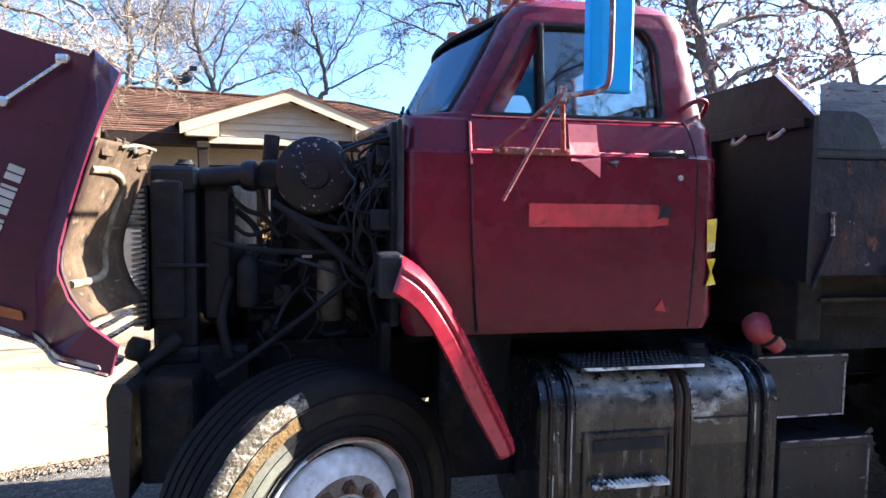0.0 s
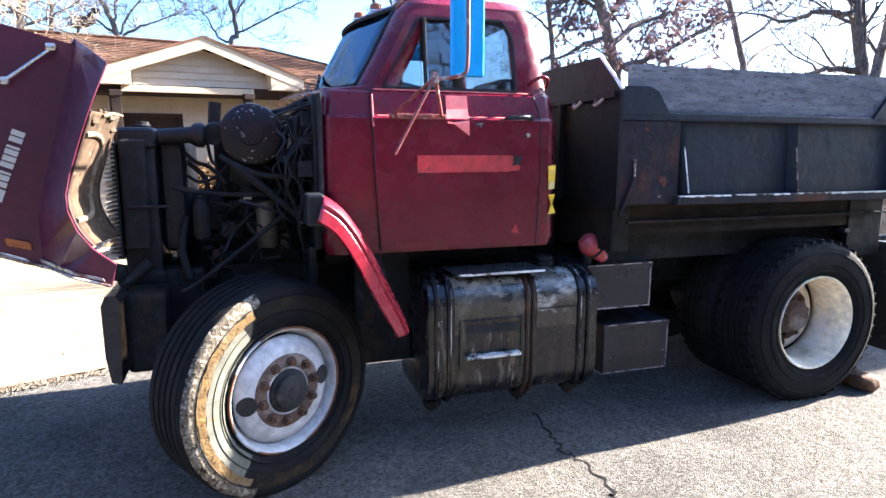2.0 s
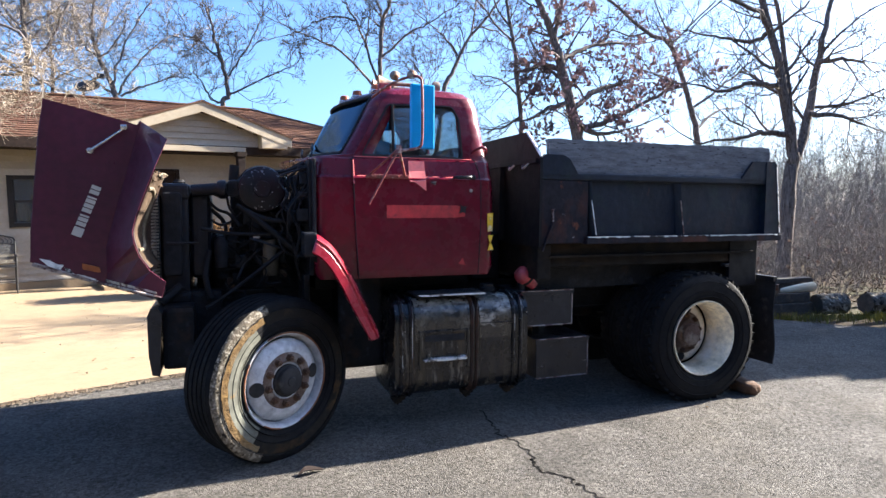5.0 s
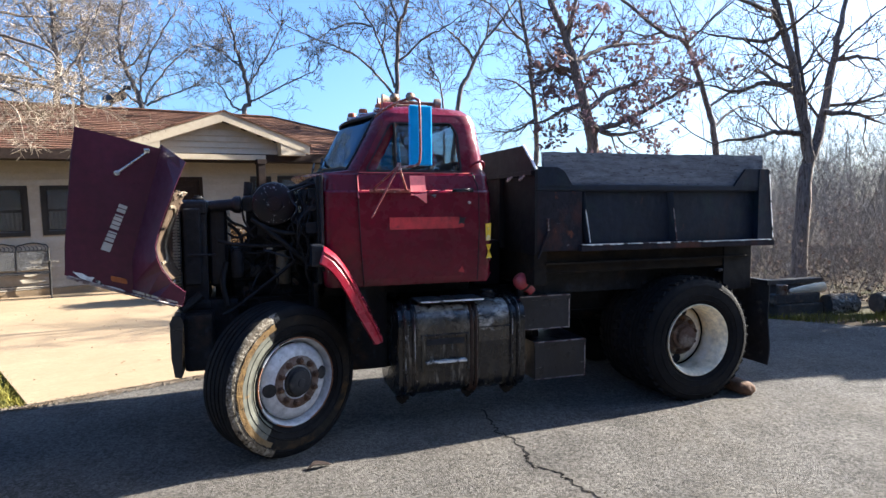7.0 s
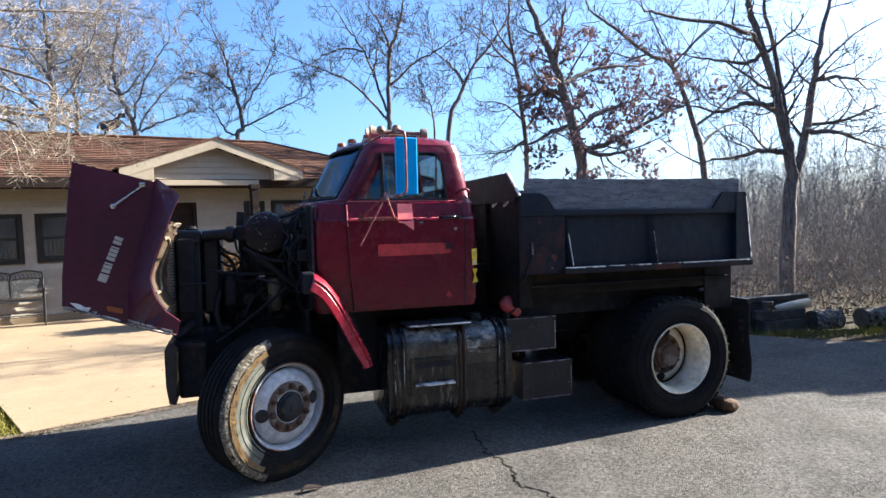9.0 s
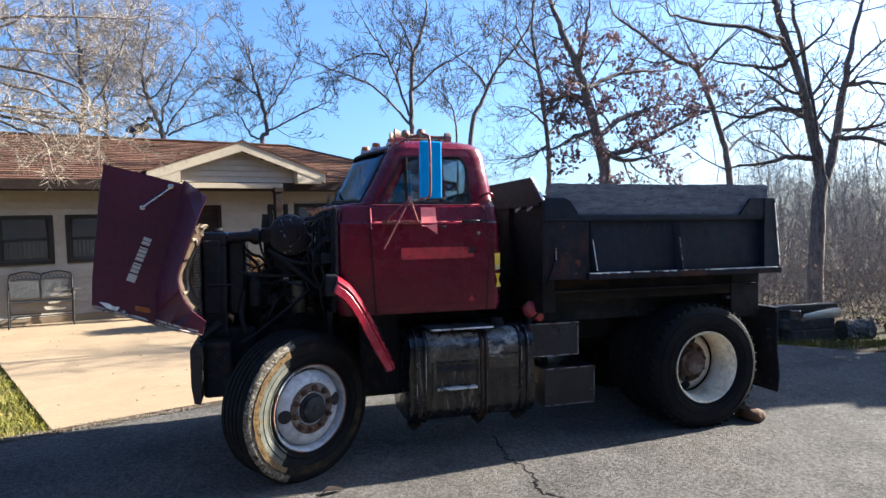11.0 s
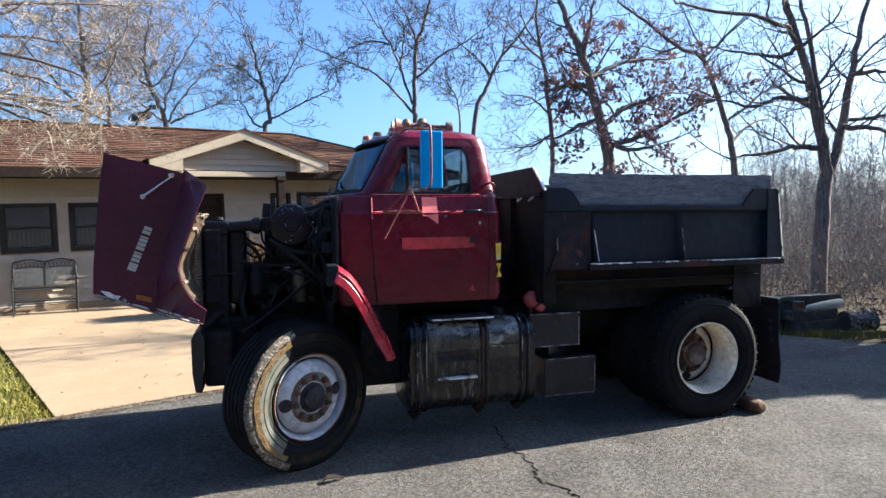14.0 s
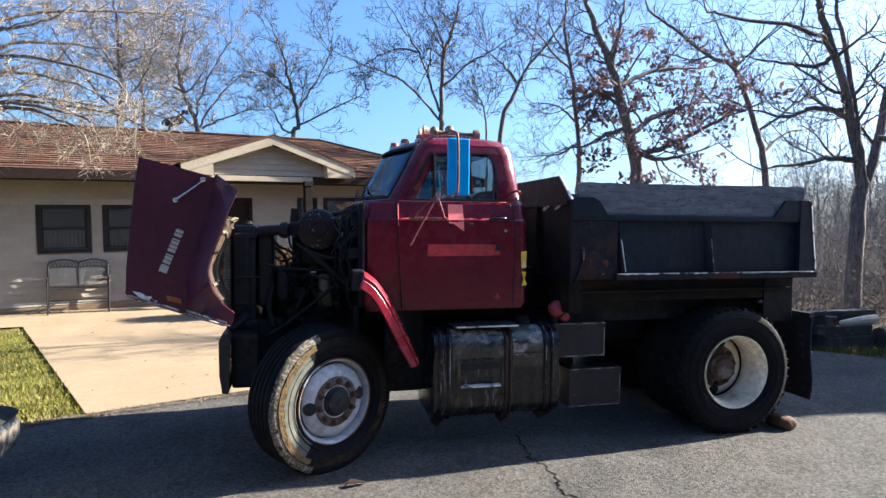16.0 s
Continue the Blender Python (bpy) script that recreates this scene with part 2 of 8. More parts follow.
M["liner"] = mat("hood_liner", (0.07, 0.047, 0.031), 0.85, layers=[((0.04, 0.026, 0.018), 5, 0.48, 0.66), ((0.02, 0.015, 0.012), 12, 0.58, 0.68), ((0.16, 0.12, 0.085), 20, 0.6, 0.7)], bump=0.35, bscale=26, spec=0.1)
M["liner_pale"] = mat("pale_fibreglass", (0.17, 0.14, 0.1), 0.8, layers=[((0.07, 0.05, 0.035), 14, 0.5, 0.64)], bump=0.25, spec=0.1)
M["dark_lip"] = mat("dark_lip", (0.03, 0.014, 0.015), 0.6, layers=[((0.12, 0.09, 0.07), 14, 0.58, 0.66)], bump=0.1, spec=0.2)
M["fins"] = mat("bent_aluminium_fins", (0.24, 0.215, 0.17), 0.6, 0.1, layers=[((0.1, 0.085, 0.065), 10, 0.5, 0.68)], bump=0.2)
M["interior"] = mat("cab_interior", (0.03, 0.03, 0.034), 0.8, bump=0.2)
M["seat"] = mat("seat_vinyl", (0.05, 0.05, 0.055), 0.6, bump=0.2)
M["glass"] = glass_mat("cab_glass", (0.7, 0.77, 0.8), 0.09)
M["screen"] = glass_mat("windscreen_glass", (0.09, 0.15, 0.2), 0.18, gloss=(0.42, 0.62, 0.78), rough=0.07, most=0.65)
M["house_glass"] = glass_mat("house_glass", (0.6, 0.65, 0.66), 0.1, rough=0.3)
M["rubber_black"] = mat("black_rubber", (0.019, 0.019, 0.021), 0.7, layers=[((0.06, 0.055, 0.05), 8, 0.6, 0.72)], bump=0.15, spec=0.2)
M["hose_light"] = mat("dusty_hose", (0.016, 0.016, 0.018), 0.75, bump=0.2, spec=0.2)
M["filter"] = mat("stained_filter_can", (0.10, 0.085, 0.06), 0.5, layers=[((0.03, 0.024, 0.016), 6, 0.5, 0.65)], bump=0.1)
M["drum"] = mat("air_cleaner_paint", (0.006, 0.006, 0.009), 0.4, layers=[((0.5, 0.5, 0.52), 30, 0.61, 0.625), ((0.018, 0.006, 0.009), 4, 0.56, 0.72)], bump=0.08, spec=0.3)
M["asphalt"] = mat("asphalt", (0.093, 0.086, 0.079), 0.85, layers=[((0.16, 0.146, 0.128), 120, 0.56, 0.64), ((0.022, 0.021, 0.02), 85, 0.6, 0.68), ((0.1, 0.09, 0.078), 0.9, 0.45, 0.75)], bump=1.0, bscale=110, spec=0.1)
def aggregate(m, scale, low, high):
    """Single stones of the aggregate: a tone for each cell, and a small dome."""
    n, l = m.node_tree.nodes, m.node_tree.links
    b = n["Principled BSDF"]
    tc, vo, sep, mr, vm = n.new("ShaderNodeTexCoord"), n.new("ShaderNodeTexVoronoi"), n.new("ShaderNodeSeparateColor"), n.new("ShaderNodeMapRange"), n.new("ShaderNodeVectorMath")
    vo.inputs["Scale"].default_value = scale
    l.new(tc.outputs["Object"], vo.inputs["Vector"])
    l.new(vo.outputs["Color"], sep.inputs[0])
    l.new(sep.outputs[0], mr.inputs[0])
    mr.inputs[3].default_value, mr.inputs[4].default_value = low, high
    vm.operation = 'SCALE'
    l.new(b.inputs["Base Color"].links[0].from_socket, vm.inputs[0])
    l.new(mr.outputs[0], vm.inputs["Scale"])
    l.new(vm.outputs[0], b.inputs["Base Color"])
    bp = n.new("ShaderNodeBump")
    bp.invert = True
    bp.inputs["Strength"].default_value, bp.inputs["Distance"].default_value = 0.45, 0.008
    l.new(vo.outputs["Distance"], bp.inputs["Height"])
    l.new(b.inputs["Normal"].links[0].from_socket, bp.inputs["Normal"])
    l.new(bp.outputs[0], b.inputs["Normal"])
aggregate(M["asphalt"], 75.0, 0.6, 1.45)
M["concrete"] = mat("concrete", (0.27, 0.2, 0.13), 0.9, layers=[((0.24, 0.178, 0.115), 1.2, 0.45, 0.7), ((0.2, 0.15, 0.095), 18, 0.64, 0.76)], bump=0.15, bscale=60, var=0.3, spec=0.08)
M["earth"] = mat("leafy_earth", (0.045, 0.033, 0.022), 0.95, layers=[((0.07, 0.046, 0.027), 3, 0.45, 0.65), ((0.035, 0.038, 0.013), 0.6, 0.5, 0.66), ((0.14, 0.1, 0.065), 30, 0.6, 0.7)], bump=0.8, bscale=18, spec=0.08)
M["lawn_soil"] = mat("lawn_soil", (0.11, 0.105, 0.03), 0.95, layers=[((0.2, 0.155, 0.07), 1.5, 0.48, 0.7), ((0.07, 0.085, 0.014), 6, 0.5, 0.65)], bump=0.6, bscale=30, spec=0.08)
M["grass"] = mat("grass_blades", (0.15, 0.135, 0.03), 0.7, layers=[((0.28, 0.225, 0.1), 1.3, 0.5, 0.68)], bump=0.0, spec=0.08)
M["gravel"] = mat("gravel", (0.13, 0.105, 0.082), 0.9, layers=[((0.05, 0.035, 0.022), 9, 0.45, 0.65)], bump=0.3, spec=0.08)
M["siding"] = mat("cream_siding", (0.345, 0.305, 0.255), 0.6, layers=[((0.29, 0.253, 0.205), 2.2, 0.5, 0.72)], bump=0.05, jitter=0.05, var=0.25, spec=0.08)
M["trim"] = mat("cream_trim", (0.41, 0.345, 0.26), 0.6, layers=[((0.33, 0.27, 0.195), 3, 0.55, 0.75)], bump=0.05, var=0.25, spec=0.1)
# Dark streaks stand for branch shadows, painted into the shingles.
M["shingle"] = mat("brown_shingles", (0.1, 0.052, 0.036), 0.9, layers=[((0.155, 0.083, 0.057), 2.6, 0.5, 0.7, (0.5, 1, 1)), ((0.025, 0.013, 0.009), 3.0, 0.52, 0.64, (0.25, 1, 1))], bump=0.7, bscale=70, jitter=0.22, spec=0.08)
M["brown_wood"] = mat("dark_brown_wood", (0.02, 0.013, 0.011), 0.8, bump=0.15, spec=0.15)
M["window_frame"] = mat("dark_bronze_frame", (0.018, 0.017, 0.017), 0.6, bump=0.05, spec=0.2)
M["iron_mesh"] = mat("grey_iron_mesh", (0.065, 0.066, 0.07), 0.6, bump=0.1)
M["curtain"] = mat("curtain", (0.05, 0.053, 0.06), 0.9, bump=0.1)
# Rooms painted near black, in place of the shade indoors.
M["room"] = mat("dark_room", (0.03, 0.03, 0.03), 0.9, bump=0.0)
M["iron"] = mat("black_iron", (0.018, 0.017, 0.017), 0.5, 0.3, bump=0.1)
M["bark"] = mat("grey_bark", (0.17, 0.143, 0.132), 0.95, layers=[((0.25, 0.22, 0.205), 6, 0.5, 0.7, (3, 3, 0.6)), ((0.04, 0.032, 0.027), 9, 0.5, 0.66, (4, 4, 0.7))], bump=0.9, bscale=22, stretch=(2, 2, 0.4), spec=0.08)
M["twig"] = mat("twigs", (0.1, 0.08, 0.067), 0.9, layers=[((0.16, 0.13, 0.105), 1.1, 0.5, 0.7)], bump=0.0, spec=0.08)
# Greyer twig copy: haze over the woods is put into its colour.
M["far_twig"] = mat("hazy_grey_twigs", (0.17, 0.152, 0.142), 0.9, layers=[((0.24, 0.215, 0.2), 0.3, 0.5, 0.7)], bump=0.0, spec=0.08)
M["pale_twig"] = mat("pale_twigs", (0.26, 0.215, 0.168), 0.9, layers=[((0.14, 0.11, 0.085), 1.1, 0.5, 0.7)], bump=0.0, spec=0.08)
M["dead_leaf"] = mat("dead_leaves", (0.17, 0.115, 0.13), 0.8, layers=[((0.21, 0.125, 0.115), 1.2, 0.5, 0.7)], bump=0.0, spec=0.08)
M["brush_leaf"] = mat("brush_leaves", (0.085, 0.055, 0.048), 0.85, layers=[((0.11, 0.07, 0.05), 1.2, 0.5, 0.7)], bump=0.0, spec=0.05)
M["tan_leaf"] = mat("tan_leaves", (0.16, 0.092, 0.042), 0.8, layers=[((0.022, 0.014, 0.01), 13, 0.44, 0.54), ((0.36, 0.28, 0.18), 9, 0.62, 0.68)], bump=0.0, spec=0.08)
def thin_leaf(m, through):
    """Lets part of the light through a leaf."""
    n, l = m.node_tree.nodes, m.node_tree.links
    b = n["Principled BSDF"]
    tr, mx = n.new("ShaderNodeBsdfTranslucent"), n.new("ShaderNodeMixShader")
    l.new(b.inputs["Base Color"].links[0].from_socket, tr.inputs[0])
    mx.inputs[0].default_value = through
    l.new(b.outputs[0], mx.inputs[1])
    l.new(tr.outputs[0], mx.inputs[2])
    l.new(mx.outputs[0], n["Material Output"].inputs[0])
M["litter"] = mat("woodland_litter", (0.15, 0.115, 0.09), 0.9, layers=[((0.07, 0.05, 0.037), 6, 0.46, 0.62)], bump=0.0, spec=0.05)
M["cedar"] = mat("cedar_green", (0.03, 0.055, 0.02), 0.8, bump=0.0)
M["stone"] = mat("field_stone", (0.2, 0.18, 0.16), 0.9, layers=[((0.34, 0.31, 0.27), 9, 0.5, 0.7), ((0.05, 0.048, 0.04), 12, 0.52, 0.66)], bump=0.6, bscale=26, jitter=0.4)
M["log_bark"] = mat("furrowed_bark", (0.14, 0.12, 0.1), 0.95, layers=[((0.4, 0.36, 0.3), 14, 0.54, 0.62, (1, 1, 1)), ((0.025, 0.02, 0.016), 18, 0.52, 0.6)], bump=1.0, bscale=24, spec=0.05)
M["fresh_wood"] = mat("fresh_log", (0.55, 0.45, 0.32), 0.7, bump=0.15, stretch=(0.3, 2, 2))
M["old_timber"] = mat("old_timber", (0.05, 0.042, 0.036), 0.9, layers=[((0.13, 0.1, 0.07), 6, 0.55, 0.7)], bump=0.5)
M["chock"] = mat("wood_chock", (0.1, 0.048, 0.024), 0.9, layers=[((0.14, 0.07, 0.036), 8, 0.5, 0.7)], bump=0.5)
M["hub_rust"] = mat("greyed_rust", (0.09, 0.055, 0.042), 0.8, layers=[((0.2, 0.17, 0.145), 9, 0.52, 0.66), ((0.04, 0.02, 0.014), 14, 0.55, 0.68)], bump=0.4)
M["dull_horn"] = mat("weathered_horn", (0.25, 0.2, 0.17), 0.55, 0.6, layers=[(RUST, 14, 0.5, 0.62)], bump=0.1)
M["dusty_edge"] = mat("chipped_moulding", (0.3, 0.25, 0.23), 0.5, layers=[((0.06, 0.02, 0.02), 18, 0.48, 0.56)], bump=0.2)
M["nut"] = mat("rusty_nut", (0.07, 0.035, 0.02), 0.7, 0.2, layers=[((0.13, 0.06, 0.03), 20, 0.5, 0.65)], bump=0.3)
M["pickup_paint"] = mat("dark_pickup_paint", (0.012, 0.013, 0.017), 0.25, layers=[((0.03, 0.028, 0.026), 3, 0.52, 0.7)], bump=0.03, coat=0.5)
M["crack"] = mat("tar_crack", (0.012, 0.011, 0.011), 0.95, bump=0.0, spec=0.05)

thin_leaf(M["dead_leaf"], 0.2)
thin_leaf(M["brush_leaf"], 0.4)
thin_leaf(M["tan_leaf"], 0.4)

# ------------------------------------------------------------------ mesh helpers
HOME = {}


def thing(name, label, category, loc=(0, 0, 0), rz=0.0, group="", kind=""):
    ob = new(name)
    ob.empty_display_size = 0.2
    ob.location = loc
    ob.rotation_euler = (0, 0, radians(rz))
    HOME[ob.name] = Matrix.Translation(loc).inverted() if rz == 0 else None
    return tagged(ob, label, category, group, kind)


def part(name, bm, material, parent=None, label="", smooth=None, data=None):
    """Links a bmesh (or ready mesh data) as one mesh object under a thing or a part."""
    if data is None:
        data = bpy.data.meshes.new(name)
        bmesh.ops.recalc_face_normals(bm, faces=bm.faces)
        if smooth is not None:
            for f in bm.faces:
                f.smooth = True
            for e in bm.edges:
                if len(e.link_faces) == 2 and e.calc_face_angle(0) > radians(smooth):
                    e.smooth = False
        bm.to_mesh(data)
        bm.free()
        data.materials.append(material)
    ob = new(name, data)
    if parent is not None:
        ob.parent = parent
        inv = HOME.get(parent.name)
        if inv is not None:
            ob.matrix_parent_inverse = inv
    if label:
        ob["label"] = label
    return ob


def raw(name, verts, faces, material, parent=None, label="", smooth=False):
    me = bpy.data.meshes.new(name)
    me.from_pydata(verts, [], faces)
    if smooth:
        me.polygons.foreach_set("use_smooth", [True] * len(me.polygons))
    me.materials.append(material)
    me.update()
    return part(name, None, material, parent, label, data=me)


def box(bm, x0, x1, y0, y1, z0, z1, bevel=0.0, m=None, seg=2):
    r = bmesh.ops.create_cube(bm, size=1, matrix=Matrix.Translation(((x0 + x1) / 2, (y0 + y1) / 2, (z0 + z1) / 2)) @ Matrix.Diagonal((abs(x1 - x0), abs(y1 - y0), abs(z1 - z0), 1)))
    vs = r["verts"]
    if bevel:
        es = list({e for v in vs for e in v.link_edges})
        g = bmesh.ops.bevel(bm, geom=es, offset=bevel, segments=seg, affect='EDGES', profile=0.6)
        vs = list({v for f in g["faces"] for v in f.verts} | {v for v in vs if v.is_valid})
    if m is not None:
        bmesh.ops.transform(bm, matrix=m, verts=vs)
    return vs


def Bx(*a, **k):
    bm = bmesh.new()
    box(bm, *a, **k)
    return bm


def frame_to(p, d):
    """A frame at p whose z axis goes along d."""
    return Matrix.Translation(p) @ Vector(d).to_track_quat('Z', 'Y').to_matrix().to_4x4()


def lathe(bm, profile, m, seg=32, close=False):
    """profile: (radius, height) pairs turned about the z axis of m."""
    rings = []
    for r, z in profile:
        rings.append([bm.verts.new(m @ Vector((r * math.cos(2 * math.pi * i / seg), r * math.sin(2 * math.pi * i / seg), z))) for i in range(seg)])
    n = len(rings)
    for a in range(n if close else n - 1):
        b = (a + 1) % n
        for i in range(seg):
            j = (i + 1) % seg
            bm.faces.new((rings[a][i], rings[a][j], rings[b][j], rings[b][i]))
    if not close:
        if profile[0][0] > 1e-5:
            bm.faces.new(rings[0][::-1])
        if profile[-1][0] > 1e-5:
            bm.faces.new(rings[-1])
    return rings


def rod(bm, p0, p1, r, r1=None, seg=10):
    p0, p1 = Vector(p0), Vector(p1)
    lathe(bm, [(r, 0), (r if r1 is None else r1, (p1 - p0).length)], frame_to(p0, p1 - p0), seg)


def smooth_path(pts, n=6):
    pts = [Vector(p) for p in pts]
    out = []
    for i in range(len(pts) - 1):
        p0, p1, p2, p3 = pts[max(i - 1, 0)], pts[i], pts[i + 1], pts[min(i + 2, len(pts) - 1)]
        for k in range(n):
            t = k / n
            out.append(0.5 * ((2 * p1) + (p2 - p0) * t + (2 * p0 - 5 * p1 + 4 * p2 - p3) * t * t + (3 * p1 - p0 - 3 * p2 + p3) * t ** 3))
    out.append(pts[-1])
    return out


def tube(bm, pts, r, seg=8, n=6, r1=None):
    path = smooth_path(pts, n)
    rings, ref = [], None
    for i, p in enumerate(path):
        d = (path[min(i + 1, len(path) - 1)] - path[max(i - 1, 0)]).normalized()
        if ref is None:
            ref = d.orthogonal().normalized()
        ref = (ref - d * ref.dot(d)).normalized()
        q = d.cross(ref)
        rr = r if r1 is None else r + (r1 - r) * i / (len(path) - 1)
        rings.append([bm.verts.new(p + ref * rr * math.cos(2 * math.pi * k / seg) + q * rr * math.sin(2 * math.pi * k / seg)) for k in range(seg)])
    for a, b in zip(rings, rings[1:]):
        for k in range(seg):
            j = (k + 1) % seg
            bm.faces.new((a[k], a[j], b[j], b[k]))
    bm.faces.new(rings[0][::-1])
    bm.faces.new(rings[-1])


def Tb(pts, r, seg=8, n=6, r1=None):
    bm = bmesh.new()
    tube(bm, pts, r, seg, n, r1)
    return bm


def plate(outline, holes, thick, place):
    """A sheet with holes in a plane (u, v), of that thickness; place(u, v, w) puts it into the world."""
    bm = bmesh.new()
    es = []
    for loop in (outline, *holes):
        vs = [bm.verts.new((u, v, 0)) for u, v in loop]
        es += [bm.edges.new((vs[i], vs[(i + 1) % len(vs)])) for i in range(len(vs))]
    bmesh.ops.triangle_fill(bm, use_beauty=True, edges=es)
    front = list(bm.faces)
    r = bmesh.ops.extrude_face_region(bm, geom=front)
    for v in r["geom"]:
        if isinstance(v, bmesh.types.BMVert):
            v.co.z = thick
    for v in bm.verts:
        v.co = place(*v.co)
    return bm


def rounded(pts, r, n=4):
    """Rounds the corners of a polygon of (u, v)."""
    out, k = [], len(pts)
    for i in range(k):
        p0, p, p1 = Vector(pts[i - 1]), Vector(pts[i]), Vector(pts[(i + 1) % k])
        a, b = (p0 - p), (p1 - p)
        d = min(r, a.length * 0.45, b.length * 0.45)
        s, e = p + a.normalized() * d, p + b.normalized() * d
        for j in range(n + 1):
            t = j / n
            q = s * (1 - t) ** 2 + p * 2 * t * (1 - t) + e * t * t
            out.append((q.x, q.y))
    return out

# ------------------------------------------------------------------ ground, road, driveway, lawn
def sheet(name, poly, z, material, label, cell=None):
    bm = bmesh.new()
    vs = [bm.verts.new((x, y, z)) for x, y in poly]
    bm.faces.new(vs)
    ob = part(name, bm, material)
    return tagged(ob, label, name.split("_")[0], kind="structure")


bm = bmesh.new()
bmesh.ops.create_grid(bm, x_segments=60, y_segments=60, size=900)
for v in bm.verts:
    v.co.z = -0.06
tagged(part("ground", bm, M["earth"]), "brown leaf-covered woodland earth", "ground", kind="structure")
ROAD_EDGE = [(-40, -10.5), (-12, -1.6), (-4.5, 0.62), (-2.1, 1.34), (-1.53, 1.55), (-0.33, 1.99), (1.5, 2.55), (4.0, 3.0), (6.3, 2.75), (7.0, 2.45), (7.6, 1.7), (9.5, 0.5), (20, -4), (45, -16)]
sheet("road", ROAD_EDGE + [(45, -40), (-40, -40)], 0.0, M["asphalt"], "worn grey asphalt with exposed aggregate and a crack")
sheet("driveway", [(-1.53, 1.57), (-0.33, 2.01), (1.5, 2.57), (4.0, 3.02), (4.2, 11.0), (-4.3, 8.5), (-11.0, 6.4), (-11.0, 5.03), (-4.20, 6.53), (-3.91, 6.57)], 0.012, M["concrete"], "pale sandy concrete driveway slab")
sheet("lawn", [(-40, -10.4), (-12, -1.5), (-4.5, 0.66), (-2.1, 1.37), (-1.50, 1.565), (-3.88, 6.61), (-4.20, 6.57), (-11.0, 5.07), (-40, -4)], -0.02, M["lawn_soil"], "yellow-green winter lawn soil")

rng = random.Random(4)
verts, faces = [], []
for i in range(16000):                      # grass blades of the lawn
    v = rng.random() ** 1.4
    y = 1.35 + v * 5.15
    xr = -1.545 - (y - 1.6) * 0.4695
    x = xr - rng.random() ** 1.3 * (1.2 + 0.5 * v) * 2.2
    if y < 1.34 + (x + 2.1) * 0.3 + 0.05:
        continue
    h, a = rng.uniform(0.015, 0.055), rng.uniform(0, 6.28)
    lx, ly = math.cos(a) * 0.006, math.sin(a) * 0.006
    bx, by = rng.uniform(-0.03, 0.03), rng.uniform(-0.03, 0.03)
    k = len(verts)
    verts += [(x - lx, y - ly, -0.02), (x + lx, y + ly, -0.02), (x + bx, y + by, -0.02 + h)]
    faces.append((k, k + 1, k + 2))
tagged(raw("grass", verts, faces, M["grass"]), "short yellow-green winter grass beside the driveway", "grass", kind="stuff")

verts, faces = [], []
def pebble(x, y, z, r, rg):
    k = len(verts)
    pts = [(1, 0, 0), (-1, 0, 0), (0, 1, 0), (0, -1, 0), (0, 0, 0.8), (0, 0, -0.4)]
    for p in pts:
        s = r * rg.uniform(0.7, 1.3)
        verts.append((x + p[0] * s, y + p[1] * s, z + p[2] * s * 0.6))
    for a, b in ((0, 2), (2, 1), (1, 3), (3, 0)):
        faces.append((k + a, k + b, k + 4))
        faces.append((k + b, k + a, k + 5))
for i in range(3000):                       # crumbs along the joint of driveway and road
    t = rng.random()
    x = -2.6 + t * 4.0
    y = 1.55 + (x + 1.53) * 0.36 + rng.gauss(-0.02, 0.04)
    pebble(x, y, 0.008, rng.uniform(0.004, 0.018), rng)
for i in range(700):                        # loose crumbs on the road
    pebble(rng.uniform(-2, 9), rng.uniform(-3.2, 1.2), 0.002, rng.uniform(0.003, 0.008), rng)
tagged(raw("gravel", verts, faces, M["gravel"]), "loose crumbs of gravel and dirt along the slab edge", "gravel", kind="stuff")

verts, faces = [], []
for i in range(230):                        # fallen leaves
    if i < 130:
        x, y, z = rng.uniform(-3.8, 1.5), rng.uniform(2.2, 8.2), 0.016
        if x < -1.5 - (y - 1.6) * 0.49:
            continue
    else:
        x, y, z = rng.uniform(3.5, 11), rng.uniform(-3.0, 2.5), 0.004
    a, s = rng.uniform(0, 6.28), rng.uniform(0.008, 0.022)
    k = len(verts)
    for da, rr in ((0, 1.4), (1.57, 0.7), (3.14, 1.2), (4.71, 0.7)):
        verts.append((x + math.cos(a + da) * s * rr, y + math.sin(a + da) * s * rr, z + rng.uniform(0, 0.012)))
    faces.append((k, k + 1, k + 2, k + 3))
tagged(raw("fallen_leaves", verts, faces, M["tan_leaf"]), "dry brown fallen leaves scattered on the paving", "leaves", kind="stuff")

verts, faces = [], []
cr = random.Random(9)
for pts, wd in (([(1.88, 0.3), (1.84, -0.05), (1.81, -0.19), (1.85, -0.27), (1.86, -0.55), (1.8, -0.68), (1.83, -0.8), (1.9, -0.9), (1.92, -1.05), (2.0, -1.5), (2.02, -2.2)], 0.009), ([(5.0, -0.9), (5.6, -0.62), (6.3, -0.7), (7.4, -0.4), (8.6, -0.45)], 0.006)):
    path = smooth_path([(x, y, 0.003) for x, y in pts], 9)
    k = len(verts)
    for i, p in enumerate(path):
        q = p + Vector((cr.uniform(-0.02, 0.02), cr.uniform(-0.02, 0.02), 0))
        w = wd * cr.uniform(0.4, 1.1)
        verts += [(q.x - w, q.y, 0.003), (q.x + w, q.y + w, 0.003)]
        if i:
            faces.append((k + 2 * i - 2, k + 2 * i - 1, k + 2 * i + 1, k + 2 * i))
tagged(raw("asphalt_crack", verts, faces, M["crack"]), "dark ragged crack in the asphalt", "crack", kind="structure")

